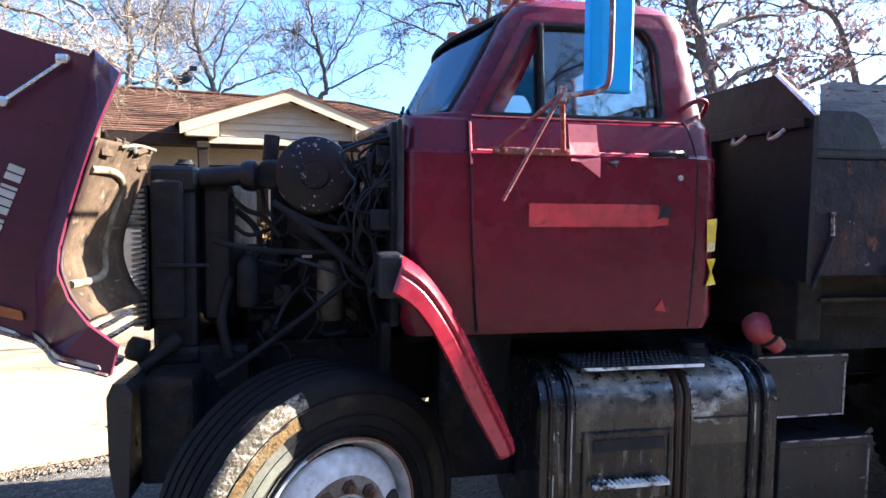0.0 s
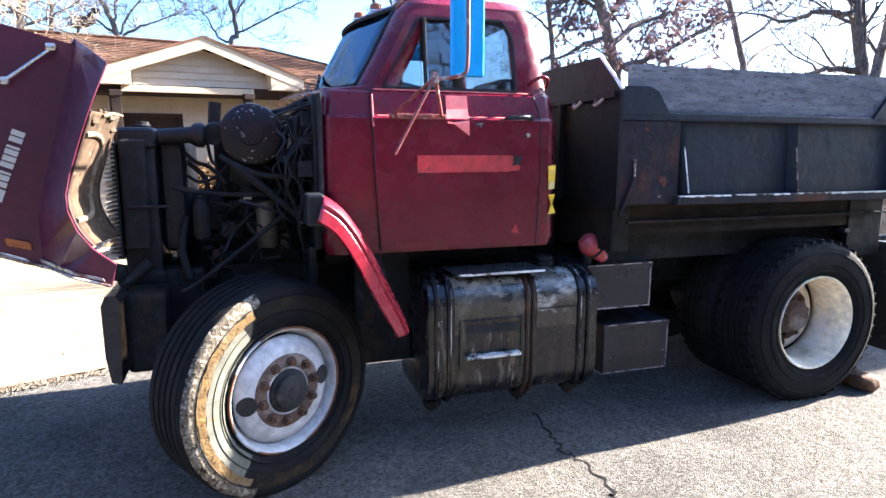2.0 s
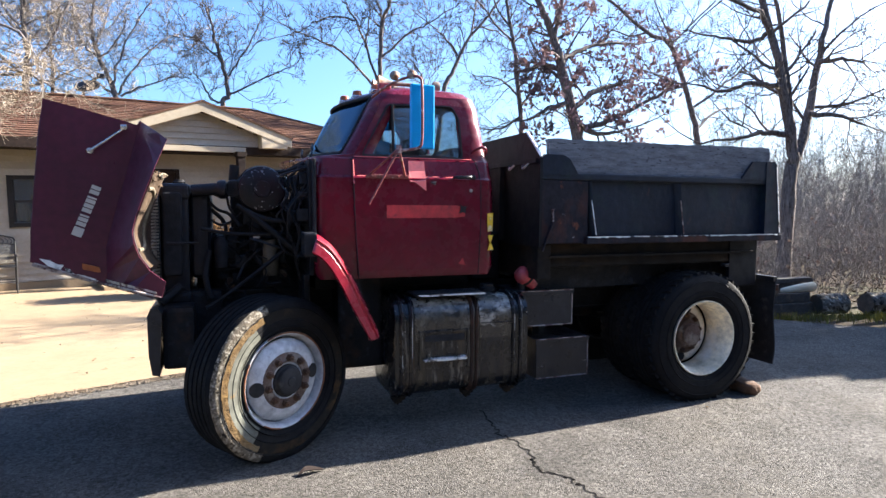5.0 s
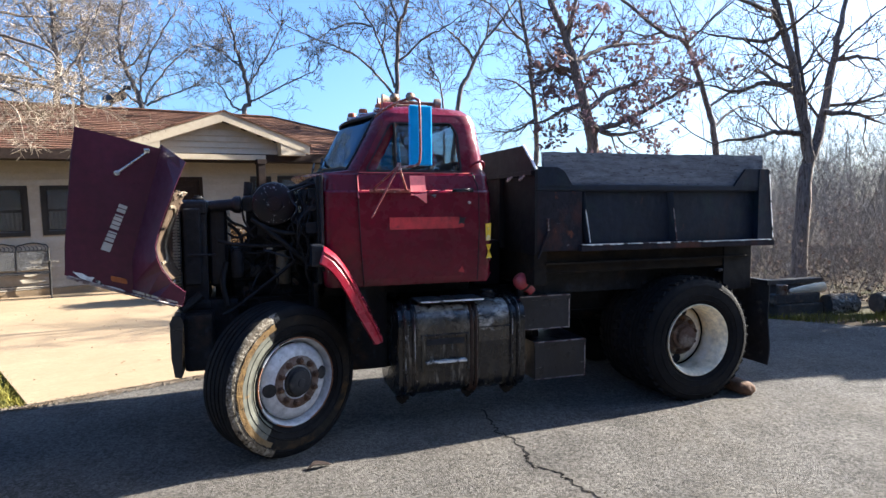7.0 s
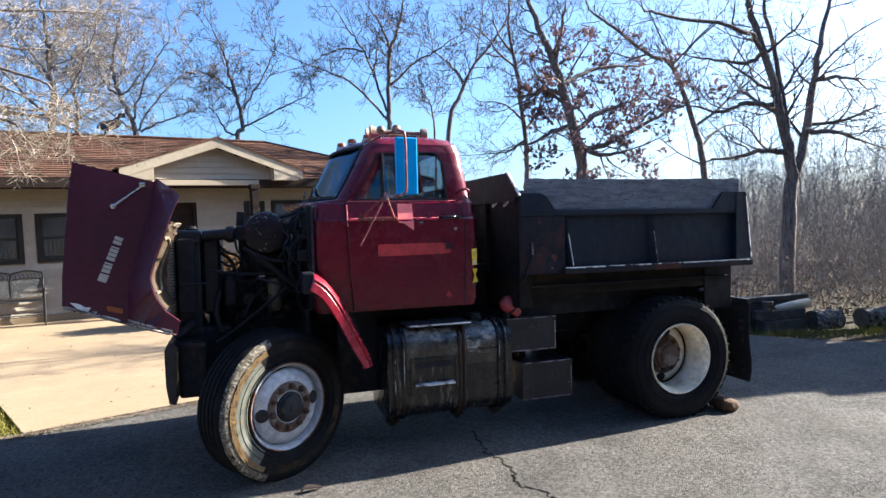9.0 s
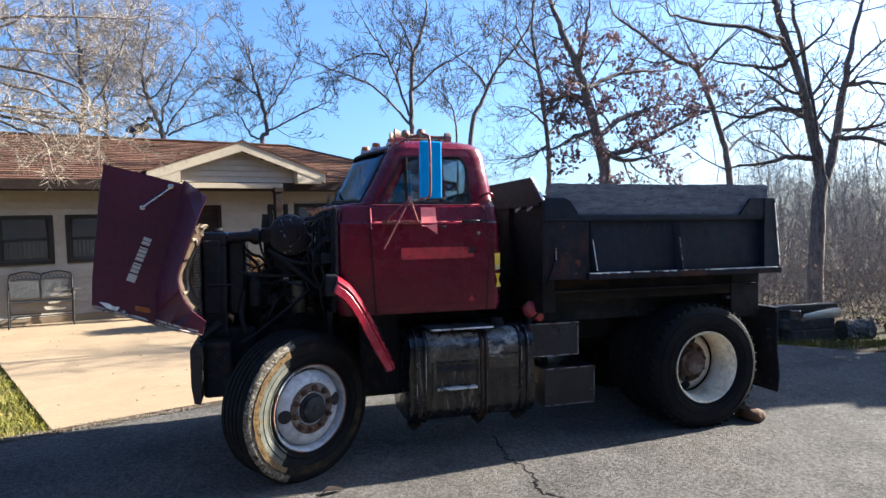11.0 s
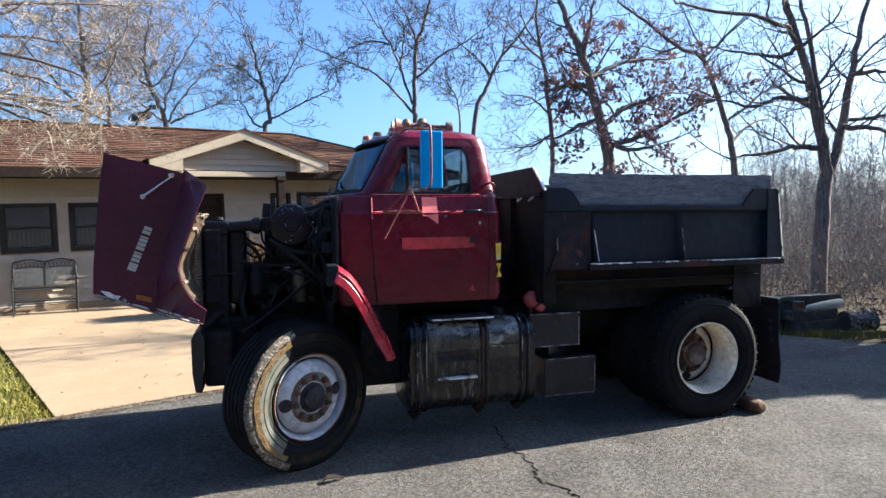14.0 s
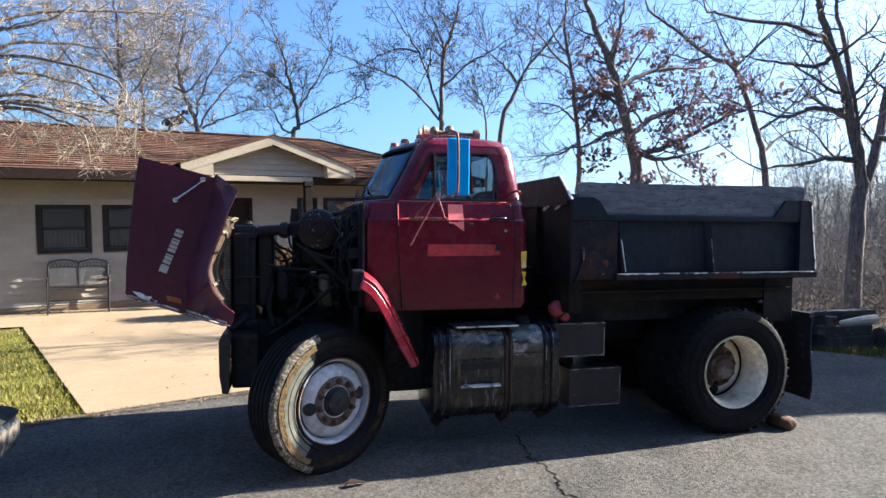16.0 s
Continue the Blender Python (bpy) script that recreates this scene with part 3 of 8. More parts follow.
# ------------------------------------------------------------------ house
house = thing("house", "single-storey cream-sided house with brown shingle roof and porch gable", "house", (-4.2, 8.32, 0), 17.0)
house.rotation_euler[1] = radians(-1.22)      # the road falls a little against its level lines
W0, W1, TOP, DEEP = -7.0, 8.75, 2.5, 5.2      # along the wall, eave height, depth
OPEN = [(-0.034, 0.719, 1.125, 1.91), (1.018, 1.77, 1.125, 1.91), (2.785, 3.695, 0.05, 2.06), (4.785, 5.13, 1.15, 2.07), (5.385, 6.4, 1.15, 2.075)]      # two windows, the door under the gable, two windows beside it
out = [(W0, -0.3), (W1, -0.3), (W1, TOP), (W0, TOP)]
holes = [[(a, c), (b, c), (b, d), (a, d)] for a, b, c, d in OPEN]
part("front_wall", plate(out, holes, 0.14, lambda u, v, w: Vector((u, 0.012 + w, v))), M["siding"], house)
part("porch_floor", Bx(2.2, 5.6, -1.0, -0.034, -0.25, 0.03, bevel=0.006), M["concrete"], house)
bm = bmesh.new()
box(bm, W0, W0 + 0.14, 0.16, DEEP, 0, TOP)
box(bm, W1 - 0.14, W1, 0.16, DEEP, 0, TOP)
box(bm, W0, W1, DEEP, DEEP + 0.14, 0, TOP)
part("back_walls", bm, M["siding"], house)
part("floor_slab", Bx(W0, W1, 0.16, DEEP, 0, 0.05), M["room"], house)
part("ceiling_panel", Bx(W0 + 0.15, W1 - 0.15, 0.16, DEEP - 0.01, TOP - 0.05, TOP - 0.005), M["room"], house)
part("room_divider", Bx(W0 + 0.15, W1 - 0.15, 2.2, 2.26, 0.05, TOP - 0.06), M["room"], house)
# lap siding, board by board, cut round the openings
LAP, boards = 0.115, {}
def siding_board(u0, u1, z, y, parent):
    key = (round(u1 - u0, 2))
    if key not in boards:
        w = u1 - u0
        bm = bmesh.new()
        vs = [bm.verts.new(p) for p in ((0, -0.034, 0), (w, -0.034, 0), (w, -0.004, LAP), (0, -0.004, LAP), (0, 0.004, 0), (w, 0.004, 0), (w, 0.004, LAP), (0, 0.004, LAP))]
        for f in ((0, 1, 2, 3), (5, 4, 7, 6), (4, 5, 1, 0), (3, 2, 6, 7), (4, 0, 3, 7), (1, 5, 6, 2)):
            bm.faces.new([vs[i] for i in f])
        me = bpy.data.meshes.new("siding_board")
        bmesh.ops.recalc_face_normals(bm, faces=bm.faces)
        bm.to_mesh(me)
        bm.free()
        me.materials.append(M["siding"])
        boards[key] = me
    ob = part("siding_board", None, None, parent, data=boards[key])
    ob.location = (u0, y, z)
def lay_boards(u0, u1, z0, z1, y, opens, parent):
    z = z0
    while z < z1 - 0.03:
        cuts = sorted((a - 0.06, b + 0.06) for a, b, c, d in opens if c - 0.06 < z + LAP * 0.5 < d + 0.06)
        x = u0
        for a, b in cuts + [(u1, u1)]:
            if a - x > 0.04:
                siding_board(x, min(a, u1), z, y, parent)
            x = max(x, b)
        z += LAP
lay_boards(W0, W1, 0.12, TOP - 0.05, 0.0, OPEN, house)
part("foundation", Bx(W0 - 0.01, W1 + 0.01, -0.03, 0.010, -0.35, 0.11, bevel=0.008), M["concrete"], house)

def house_window(a, b, c, d, door=False):
    bm = bmesh.new()
    for x0, x1, z0, z1 in ((a - 0.055, a + 0.02, c - 0.055, d + 0.055), (b - 0.02, b + 0.055, c - 0.055, d + 0.055), (a + 0.02, b - 0.02, c - 0.055, c + 0.02), (a + 0.02, b - 0.02, d - 0.02, d + 0.055)):
        box(bm, x0, x1, -0.035, 0.06, z0, z1, bevel=0.006)
    if door:
        fr = part("entry_door", bm, M["brown_wood"], house, "dark brown front door frame")
        bm = Bx(a + 0.02, b - 0.02, 0.02, 0.06, c + 0.02, d - 0.02, bevel=0.004)
        for i in range(2):
            for j in range(3):
                x0 = a + 0.1 + i * (b - a - 0.1) / 2
                z0 = c + 0.15 + j * (d - c - 0.2) / 3
                box(bm, x0, x0 + (b - a) / 2 - 0.17, 0.012, 0.03, z0, z0 + (d - c) / 3 - 0.16, bevel=0.008)
        part("door_leaf", bm, M["brown_wood"], fr)
        bm = bmesh.new()
        lathe(bm, [(0.0, 0), (0.02, 0.005), (0.012, 0.02), (0.028, 0.04), (0.02, 0.06), (0, 0.065)], frame_to((b - 0.1, 0.02, 1.0), (0, -1, 0)), 14)
        part("door_knob", bm, M["chrome"], fr)
        return
    fr = part("window", bm, M["window_frame"], house, "double-hung window with dark bronze frame")
    mid = (c + d) / 2
    bm = bmesh.new()
    box(bm, a + 0.02, b - 0.02, 0.0, 0.03, mid - 0.02, mid + 0.02, bevel=0.004)
    for z0, z1 in ((c + 0.02, mid - 0.02), (mid + 0.02, d - 0.02)):
        for x0, x1 in ((a + 0.02, a + 0.05), (b - 0.05, b - 0.02)):
            box(bm, x0, x1, 0.0, 0.03, z0, z1, bevel=0.003)
    box(bm, a + 0.05, b - 0.05, 0.0, 0.03, c + 0.02, c + 0.05, bevel=0.003)
    part("sash", bm, M["window_frame"], fr)
    part("sill", Bx(a + 0.021, b - 0.021, -0.012, -0.001, c + 0.021, c + 0.034, bevel=0.003), M["iron_mesh"], fr)
    for z0, z1 in ((c + 0.05, mid - 0.021), (mid + 0.021, d - 0.02)):
        p = part("pane", Bx(a + 0.05, b - 0.05, 0.012, 0.016, z0, z1), M["house_glass"], fr)
        p.visible_shadow = False
    bm = bmesh.new()                        # gathered curtain behind the glass
    n = 60
    row = []
    for i in range(n + 1):
        u = a + 0.03 + (b - a - 0.06) * i / n
        y = 0.10 + 0.006 * math.sin(i * 1.1) + 0.003 * math.sin(i * 2.7)
        row.append((bm.verts.new((u, y, c + 0.01)), bm.verts.new((u, y, mid + 0.03))))
    for p, q in zip(row, row[1:]):
        bm.faces.new((p[0], q[0], q[1], p[1]))
    part("curtain", bm, M["curtain"], fr, smooth=60)
for i, o in enumerate(OPEN):
    house_window(*o, door=(i == 2))

# roof in shingle courses
EAVE_Y, EAVE_Z, RIDGE_Y, RIDGE_Z = -0.62, 2.566, 2.6, 3.765
def roof_course(y0, z0, y1, z1, u0, u1, du0, du1, parent, name="shingle_course", lift=0.012):
    bm = bmesh.new()
    n = max(4, int((u1 - u0) / 0.31))
    rr = random.Random(int(z0 * 1000) + int(u0 * 10))
    slope = Vector((0, y1 - y0, z1 - z0)).normalized()
    up = Vector((0, -slope.z, slope.y)) if y1 > y0 else Vector((0, slope.z, -slope.y))
    if up.z < 0:
        up = -up
    for i in range(n):                       # tabs of one course, each with its own butt line
        ta, tb = i / n, (i + 1) / n
        a0, b0 = u0 + (u1 - u0) * ta + 0.004, u0 + (u1 - u0) * tb - 0.004
        a1 = u0 + du0 + (u1 + du1 - u0 - du0) * ta + 0.004
        b1 = u0 + du0 + (u1 + du1 - u0 - du0) * tb - 0.004
        dn = slope * rr.uniform(-0.006, 0.01)
        lf = up * (lift + rr.uniform(0, 0.006))
        p = [Vector((a0, y0, z0)) - dn + lf, Vector((b0, y0, z0)) - dn + lf, Vector((b1, y1, z1)) + up * 0.002, Vector((a1, y1, z1)) + up * 0.002]
        q = [Vector((a0, y0, z0)) - dn, Vector((b0, y0, z0)) - dn]
        v = [bm.verts.new(c) for c in p + q]
        bm.faces.new((v[0], v[1], v[2], v[3]))
        bm.faces.new((v[4], v[5], v[1], v[0]))
    return part(name, bm, M["shingle"], parent)
HIP_U = 6.12
NC = 24
RU0, RU1 = W0 - 0.5, HIP_U + (RIDGE_Y - EAVE_Y)
bm = bmesh.new()
A = [Vector(p) for p in ((RU0, EAVE_Y, EAVE_Z), (RU1, EAVE_Y, EAVE_Z), (HIP_U, RIDGE_Y, RIDGE_Z), (RU0, RIDGE_Y, RIDGE_Z), (RU1, 2 * RIDGE_Y - EAVE_Y, EAVE_Z), (RU0, 2 * RIDGE_Y - EAVE_Y, EAVE_Z))]
lo = [v - Vector((0, 0, 0.10)) for v in A]
va, vb = [bm.verts.new(v - Vector((0, 0, 0.012))) for v in A], [bm.verts.new(v) for v in lo]
for f in ((0, 1, 2, 3), (1, 4, 2), (3, 2, 4, 5)):
    bm.faces.new([va[i] for i in f])
    bm.faces.new([vb[i] for i in reversed(f)])
for a, b in ((0, 1), (1, 4), (4, 5), (5, 3), (3, 0)):
    bm.faces.new((va[a], vb[a], vb[b], va[b]))
roof = part("roof", bm, M["brown_wood"], house, "weathered brown asphalt shingle roof with branch shadows painted as dark streaks")
for i in range(NC):
    t0, t1 = i / NC, (i + 1) / NC
    roof_course(EAVE_Y + (RIDGE_Y - EAVE_Y) * t0, EAVE_Z + (RIDGE_Z - EAVE_Z) * t0, EAVE_Y + (RIDGE_Y - EAVE_Y) * t1, EAVE_Z + (RIDGE_Z - EAVE_Z) * t1,
                RU0, RU1 + (HIP_U - RU1) * t0, 0, (HIP_U - RU1) / NC, roof)
part("ridge_cap", Bx(RU0, HIP_U, RIDGE_Y - 0.12, RIDGE_Y + 0.12, RIDGE_Z - 0.02, RIDGE_Z + 0.025, bevel=0.02), M["shingle"], roof)
bm = bmesh.new()
rod(bm, (HIP_U, RIDGE_Y, RIDGE_Z + 0.005), (RU1, EAVE_Y, EAVE_Z + 0.005), 0.045, seg=6)
part("hip_cap", bm, M["shingle"], roof)
part("fascia", Bx(RU0, RU1, EAVE_Y - 0.02, EAVE_Y + 0.005, EAVE_Z - 0.17, EAVE_Z - 0.005, bevel=0.004), M["brown_wood"], house)
part("soffit", Bx(RU0, RU1, EAVE_Y + 0.006, 0.0, EAVE_Z - 0.16, EAVE_Z - 0.14), M["brown_wood"], house)
# porch gable, carried forward on two posts
GY = -0.85                                    # its front
AP = (4.01, 3.345)
porch = part("porch_gable", plate([(2.72, 2.44), (5.2, 2.44), (5.2, 2.76), (4.01, 3.175), (2.72, 2.73)], [], 0.05, lambda u, v, w: Vector((u, GY + 0.24 + w, v))), M["siding"], house, "porch gable with cream lap siding and wide trim")
z = 2.55
while z < 3.05:
    half = min(1.12, (3.15 - z) / 0.36)
    siding_board(AP[0] - half, AP[0] + half, z, GY + 0.24, porch)
    z += LAP
part("beam_trim", Bx(2.70, 4.86, GY + 0.15, GY + 0.25, 2.425, 2.53, bevel=0.006), M["trim"], porch)
part("porch_beam", Bx(2.5, 5.3, GY + 0.255, GY + 0.4, 2.44, 2.6, bevel=0.006), M["brown_wood"], porch)
def rake(u0, z0, u1, z1, y0, y1, thick, material, name):
    d = Vector((u1 - u0, 0, z1 - z0)).normalized()
    nrm = Vector((-d.z, 0, d.x))
    if nrm.z > 0:
        nrm = -nrm
    bm = bmesh.new()
    pts = []
    for y in (y0, y1):
        for u, zz in ((u0, z0), (u1, z1)):
            pts.append(bm.verts.new((u, y, zz)))
            pts.append(bm.verts.new((u, y, zz + nrm.z * thick * 1.05)))
    a = pts
    for f in ((0, 1, 3, 2), (4, 6, 7, 5), (0, 2, 6, 4), (1, 5, 7, 3), (0, 4, 5, 1), (2, 3, 7, 6)):
        bm.faces.new([a[i] for i in f])
    return part(name, bm, material, porch)
TIPS = ((2.26, 1), (5.76, -1))
for tip, sg in TIPS:
    zt = AP[1] - 0.3486 * abs(AP[0] - tip)
    rake(tip, zt, AP[0], AP[1], GY, GY + 0.04, 0.19, M["trim"], "rake_board")
    rake(tip - 0.03 * sg, zt + 0.02, AP[0], AP[1] + 0.03, GY - 0.02, 2.0, 0.035, M["shingle"], "porch_roof_slope")
    # right soffit painted dark brown for the shadow inside the gable
    rake(tip + 0.12 * sg, zt - 0.06, AP[0], AP[1] - 0.13, GY + 0.045, GY + 0.235, 0.02, M["trim"] if sg > 0 else M["brown_wood"], "porch_soffit")
    a, b = tip + 0.01 * sg, tip + (0.58 if sg > 0 else 0.62) * sg
    part("cornice_return", plate([(a, zt - 0.02), (tip + 0.1 * sg, 2.525), (b, 2.525), (b, zt + 0.1)], [], 0.28, lambda u, v, w: Vector((u, GY + 0.01 + w, v))), M["trim"], porch)
    part("porch_side_wall", Bx(min(b, b + 0.05 * sg), max(b, b + 0.05 * sg), GY + 0.3, -0.6, 2.44, 2.62), M["trim"], porch)
for u in (2.52, 4.66):
    bm = Bx(u, u + 0.15, -0.8, -0.65, 0.03, 2.44, bevel=0.01)
    box(bm, u - 0.03, u + 0.18, -0.83, -0.62, 0.03, 0.14, bevel=0.01)
    box(bm, u - 0.02, u + 0.17, -0.82, -0.63, 2.34, 2.44, bevel=0.01)
    part("porch_post", bm, M["brown_wood"], house, "dark brown porch post")
part("porch_ceiling", Bx(2.46, 5.4, -0.58, -0.04, 2.455, 2.49), M["brown_wood"], house)
# unidentified dark shape on the ridge, built as a dish
dish = thing("satellite_dish", "unidentified black shape on the roof ridge, built as a dish on a mast", "dish", (-2.6, 11.6, 3.75))
bm = bmesh.new()
rod(bm, (-2.72, 11.6, 3.6), (-2.62, 11.55, 4.05), 0.03)
part("mast", bm, M["iron"], dish)
bm = bmesh.new()
lathe(bm, [(0.0, 0.05), (0.15, 0.05), (0.26, 0.02), (0.3, -0.02), (0.26, -0.07), (0.12, -0.1), (0, -0.1)], frame_to((-2.58, 11.5, 4.08), (-0.42, -0.6, 0.7)) @ Matrix.Diagonal((1.15, 0.55, 1, 1)), 28)
part("reflector", bm, M["iron"], dish, smooth=40)
bm = bmesh.new()
rod(bm, (-2.5, 11.42, 4.12), (-2.3, 11.4, 4.27), 0.03)
box(bm, -2.36, -2.2, 11.36, 11.44, 4.22, 4.32, bevel=0.02)
part("feed_arm", bm, M["iron"], dish)

# ------------------------------------------------------------------ bench by the wall
bench = thing("garden_bench", "black wrought-iron love seat with mesh back against the wall", "bench", (-4.2, 8.32, 0), 17.0)
bench.scale[2] = 1.06
BU0, BU1, BY = 0.05, 1.0, -0.55
for u in (BU0, BU1):
    bm = bmesh.new()
    tube(bm, [(u, BY, 0.012), (u, BY + 0.02, 0.42), (u, BY + 0.03, 0.58)], 0.013)
    tube(bm, [(u, BY + 0.45, 0.012), (u, BY + 0.4, 0.42), (u, BY + 0.46, 0.82)], 0.013)
    tube(bm, [(u, BY + 0.03, 0.58), (u, BY + 0.2, 0.6), (u, BY + 0.43, 0.6)], 0.016)
    part("leg_frame", bm, M["iron"], bench)
mid = (BU0 + BU1) / 2
bm = bmesh.new()
for a, b in ((BU0, mid), (mid, BU1)):
    tube(bm, [(a, BY + 0.42, 0.44), (a, BY + 0.46, 0.82), (a + 0.1, BY + 0.465, 0.885), ((a + b) / 2, BY + 0.47, 0.91), (b - 0.1, BY + 0.465, 0.885), (b, BY + 0.46, 0.82), (b, BY + 0.42, 0.44)], 0.011)
    tube(bm, [(a, BY + 0.45, 0.76), ((a + b) / 2, BY + 0.455, 0.79), (b, BY + 0.45, 0.76)], 0.006)
    for k in range(7):
        u = a + (b - a) * (k + 1) / 8
        tube(bm, [(u, BY + 0.455, 0.77), (u + 0.02, BY + 0.46, 0.82), (u - 0.02, BY + 0.465, 0.86)], 0.006, seg=5)
part("back_frame", bm, M["iron"], bench)
bm = bmesh.new()
for k in range(56):
    u = BU0 + 0.015 + (BU1 - BU0 - 0.03) * k / 55
    rod(bm, (u, BY + 0.42, 0.46), (u, BY + 0.452, 0.76), 0.0032, seg=4)
for k in range(22):
    z = 0.47 + 0.29 * k / 21
    rod(bm, (BU0, BY + 0.42 + 0.032 * (z - 0.46) / 0.3, z), (BU1, BY + 0.42 + 0.032 * (z - 0.46) / 0.3, z), 0.0032, seg=4)
part("back_mesh", bm, M["iron_mesh"], bench)
bm = bmesh.new()
for k in range(9):
    y = BY + 0.02 + 0.4 * k / 8
    rod(bm, (BU0, y, 0.43), (BU1, y, 0.43), 0.008, seg=6)
for u in (BU0, mid, BU1):
    rod(bm, (u, BY, 0.42), (u, BY + 0.42, 0.42), 0.01, seg=6)
part("seat_grille", bm, M["iron"], bench)
bm = bmesh.new()
rod(bm, (BU0, BY + 0.01, 0.2), (BU1, BY + 0.01, 0.2), 0.009, seg=6)
rod(bm, (BU0, BY + 0.42, 0.2), (BU1, BY + 0.42, 0.2), 0.009, seg=6)
part("stretcher", bm, M["iron"], bench)

# ------------------------------------------------------------------ dump truck
truck = thing("dump_truck", "old maroon single-axle dump truck with tilted hood and black bed", "truck", (2.0, 1.2, 0))
CY = 1.2                                      # its middle line
def T(name, bm, material, parent=None, label="", smooth=None):
    return part(name, bm, M[material], parent or truck, label, smooth)

# cab shell, lofted from level rings
RINGS = [(1.03, .70, 1.88, .128, .05), (1.08, .68, 1.905, .121, .06), (1.40, .68, 1.91, .12, .07), (1.678, .68, 1.905, .118, .07), (1.694, .685, 1.905, .138, .07), (1.80, .69, 1.895, .158, .07), (1.814, .69, 1.895, .178, .07),
         (1.835, .86, 1.885, .181, .08), (1.95, .93, 1.865, .19, .09), (2.18, 1.055, 1.835, .225, .10), (2.24, 1.095, 1.815, .24, .11), (2.285, 1.15, 1.775, .285, .13), (2.315, 1.25, 1.70, .40, .12), (2.33, 1.36, 1.58, .7, .05)]
FR = [0, .13, .3, .5, .7, .85, 1]
FY = [0, .07, .15, .24, .33, .42, .5, .58, .67, .76, .85, .93, 1]
def ring_points(z, x0, x1, y0, r):
    y1 = 2 * CY - y0 - 0.03
    crown = 0.0 if z < 1.8 else 0.15
    pts, tag = [], []
    def corner(cx, cy, a0):
        for k in range(1, 4):
            a = radians(a0 + 90 * k / 4)
            pts.append((cx + r * math.cos(a), cy + r * math.sin(a)))
            tag.append("c")
    for f in FR:
        pts.append((x0 + r + (x1 - x0 - 2 * r) * f, y0)); tag.append(("n", f))
    corner(x1 - r, y0 + r, -90)
    for f in FY:
        pts.append((x1, y0 + r + (y1 - y0 - 2 * r) * f)); tag.append(("b", f))
    corner(x1 - r, y1 - r, 0)
    for f in FR[::-1]:
        pts.append((x0 + r + (x1 - x0 - 2 * r) * f, y1)); tag.append(("n", f))
    corner(x0 + r, y1 - r, 90)
    for f in FY[::-1]:
        bow = crown * (1 - (2 * f - 1) ** 2)
        pts.append((x0 - bow, y0 + r + (y1 - y0 - 2 * r) * f)); tag.append(("f", f))
    corner(x0 + r, y0 + r, 180)
    return [(x, y, z) for x, y in pts], tag
bm = bmesh.new()
rows = []
for z, x0, x1, y0, r in RINGS:
    p, tags = ring_points(z, x0, x1, y0, r)
    rows.append([bm.verts.new(c) for c in p])
NP = len(tags)
for k in range(len(rows) - 1):
    zl, zh = RINGS[k][0], RINGS[k + 1][0]
    for i in range(NP):
        j = (i + 1) % NP
        a, b = tags[i], tags[j]
        if zl >= 1.83 and zh <= 2.19 and a != "c" and b != "c" and a[0] == b[0]:
            lo_, hi_ = min(a[1], b[1]), max(a[1], b[1])
            if a[0] == "n" and lo_ >= .05 and hi_ <= .86:
                continue
        if zl >= 1.83 and zh <= 2.25 and a[0] == "f" and b[0] == "f":
            continue
        if zl >= 1.83 and zh <= 2.25 and a[0] == "b" and b[0] == "b" and min(a[1], b[1]) >= .15 and max(a[1], b[1]) <= .85:
            continue
        bm.faces.new((rows[k][i], rows[k][j], rows[k + 1][j], rows[k + 1][i]))
bm.faces.new(rows[-1])
bm.faces.new(rows[0][::-1])
cab = T("cab", bm, "maroon", label="maroon cab with chalky faded roof and grimy cowl", smooth=28)
sol = cab.modifiers.new("skin", 'SOLIDIFY')
sol.thickness, sol.offset = 0.025, -1
cab.data.materials.append(M["interior"])     # lining
sol.material_offset = 1

def side_y(z):
    """The near cab side's y at a height."""
    for a, b in zip(RINGS, RINGS[1:]):
        if a[0] <= z <= b[0]:
            return a[3] + (b[3] - a[3]) * (z - a[0]) / (b[0] - a[0])
    return RINGS[0][3]
def on_side(out):
    return lambda u, v, w: Vector((u, side_y(v) - out + w, v))
def mirrored(bm):
    for v in bm.verts:
        v.co.y = 2 * CY - 0.03 - v.co.y
    return bm
DOOR = rounded([(0.95, 1.045), (0.925, 1.40), (0.915, 1.70), (0.915, 1.80), (1.02, 1.99), (1.135, 2.20), (1.30, 2.225), (1.66, 2.222), (1.73, 2.13), (1.755, 1.82), (1.785, 1.72), (1.79, 1.40), (1.775, 1.045)], 0.03, 3)
WIN = rounded([(0.985, 1.83), (1.165, 2.16), (1.61, 2.175), (1.655, 2.10), (1.675, 1.83)], 0.025, 3)
def door_mesh():
    # dense in height, so that the sheet follows the cab's curve
    def dens(loop):
        o = []
        for i in range(len(loop)):
            a, b = Vector(loop[i]), Vector(loop[(i + 1) % len(loop)])
            n = max(1, int((b - a).length / 0.06))
            o += [tuple(a.lerp(b, k / n)) for k in range(n)]
        return o
    bm = plate(dens(DOOR), [dens(WIN)], 0.03, lambda u, v, w: Vector((u, w, v)))
    for r in RINGS[1:-3]:
        bmesh.ops.bisect_plane(bm, geom=list(bm.verts) + list(bm.edges) + list(bm.faces), plane_co=(0, 0, r[0]), plane_no=(0, 0, 1))
    for v in bm.verts:
        v.co.y += side_y(v.co.z) - 0.014
    return bm
door = T("door", door_mesh(), "maroon", label="maroon cab door with repainted strip and scuffs")
far_door = T("door", mirrored(door_mesh()), "maroon")
for d, inward in ((door, 1), (far_door, -1)):    # dark trim on the inner faces
    d.data.materials.append(M["interior"])
    for p in d.data.polygons:
        if p.normal.y * inward > 0.6:
            p.material_index = 1
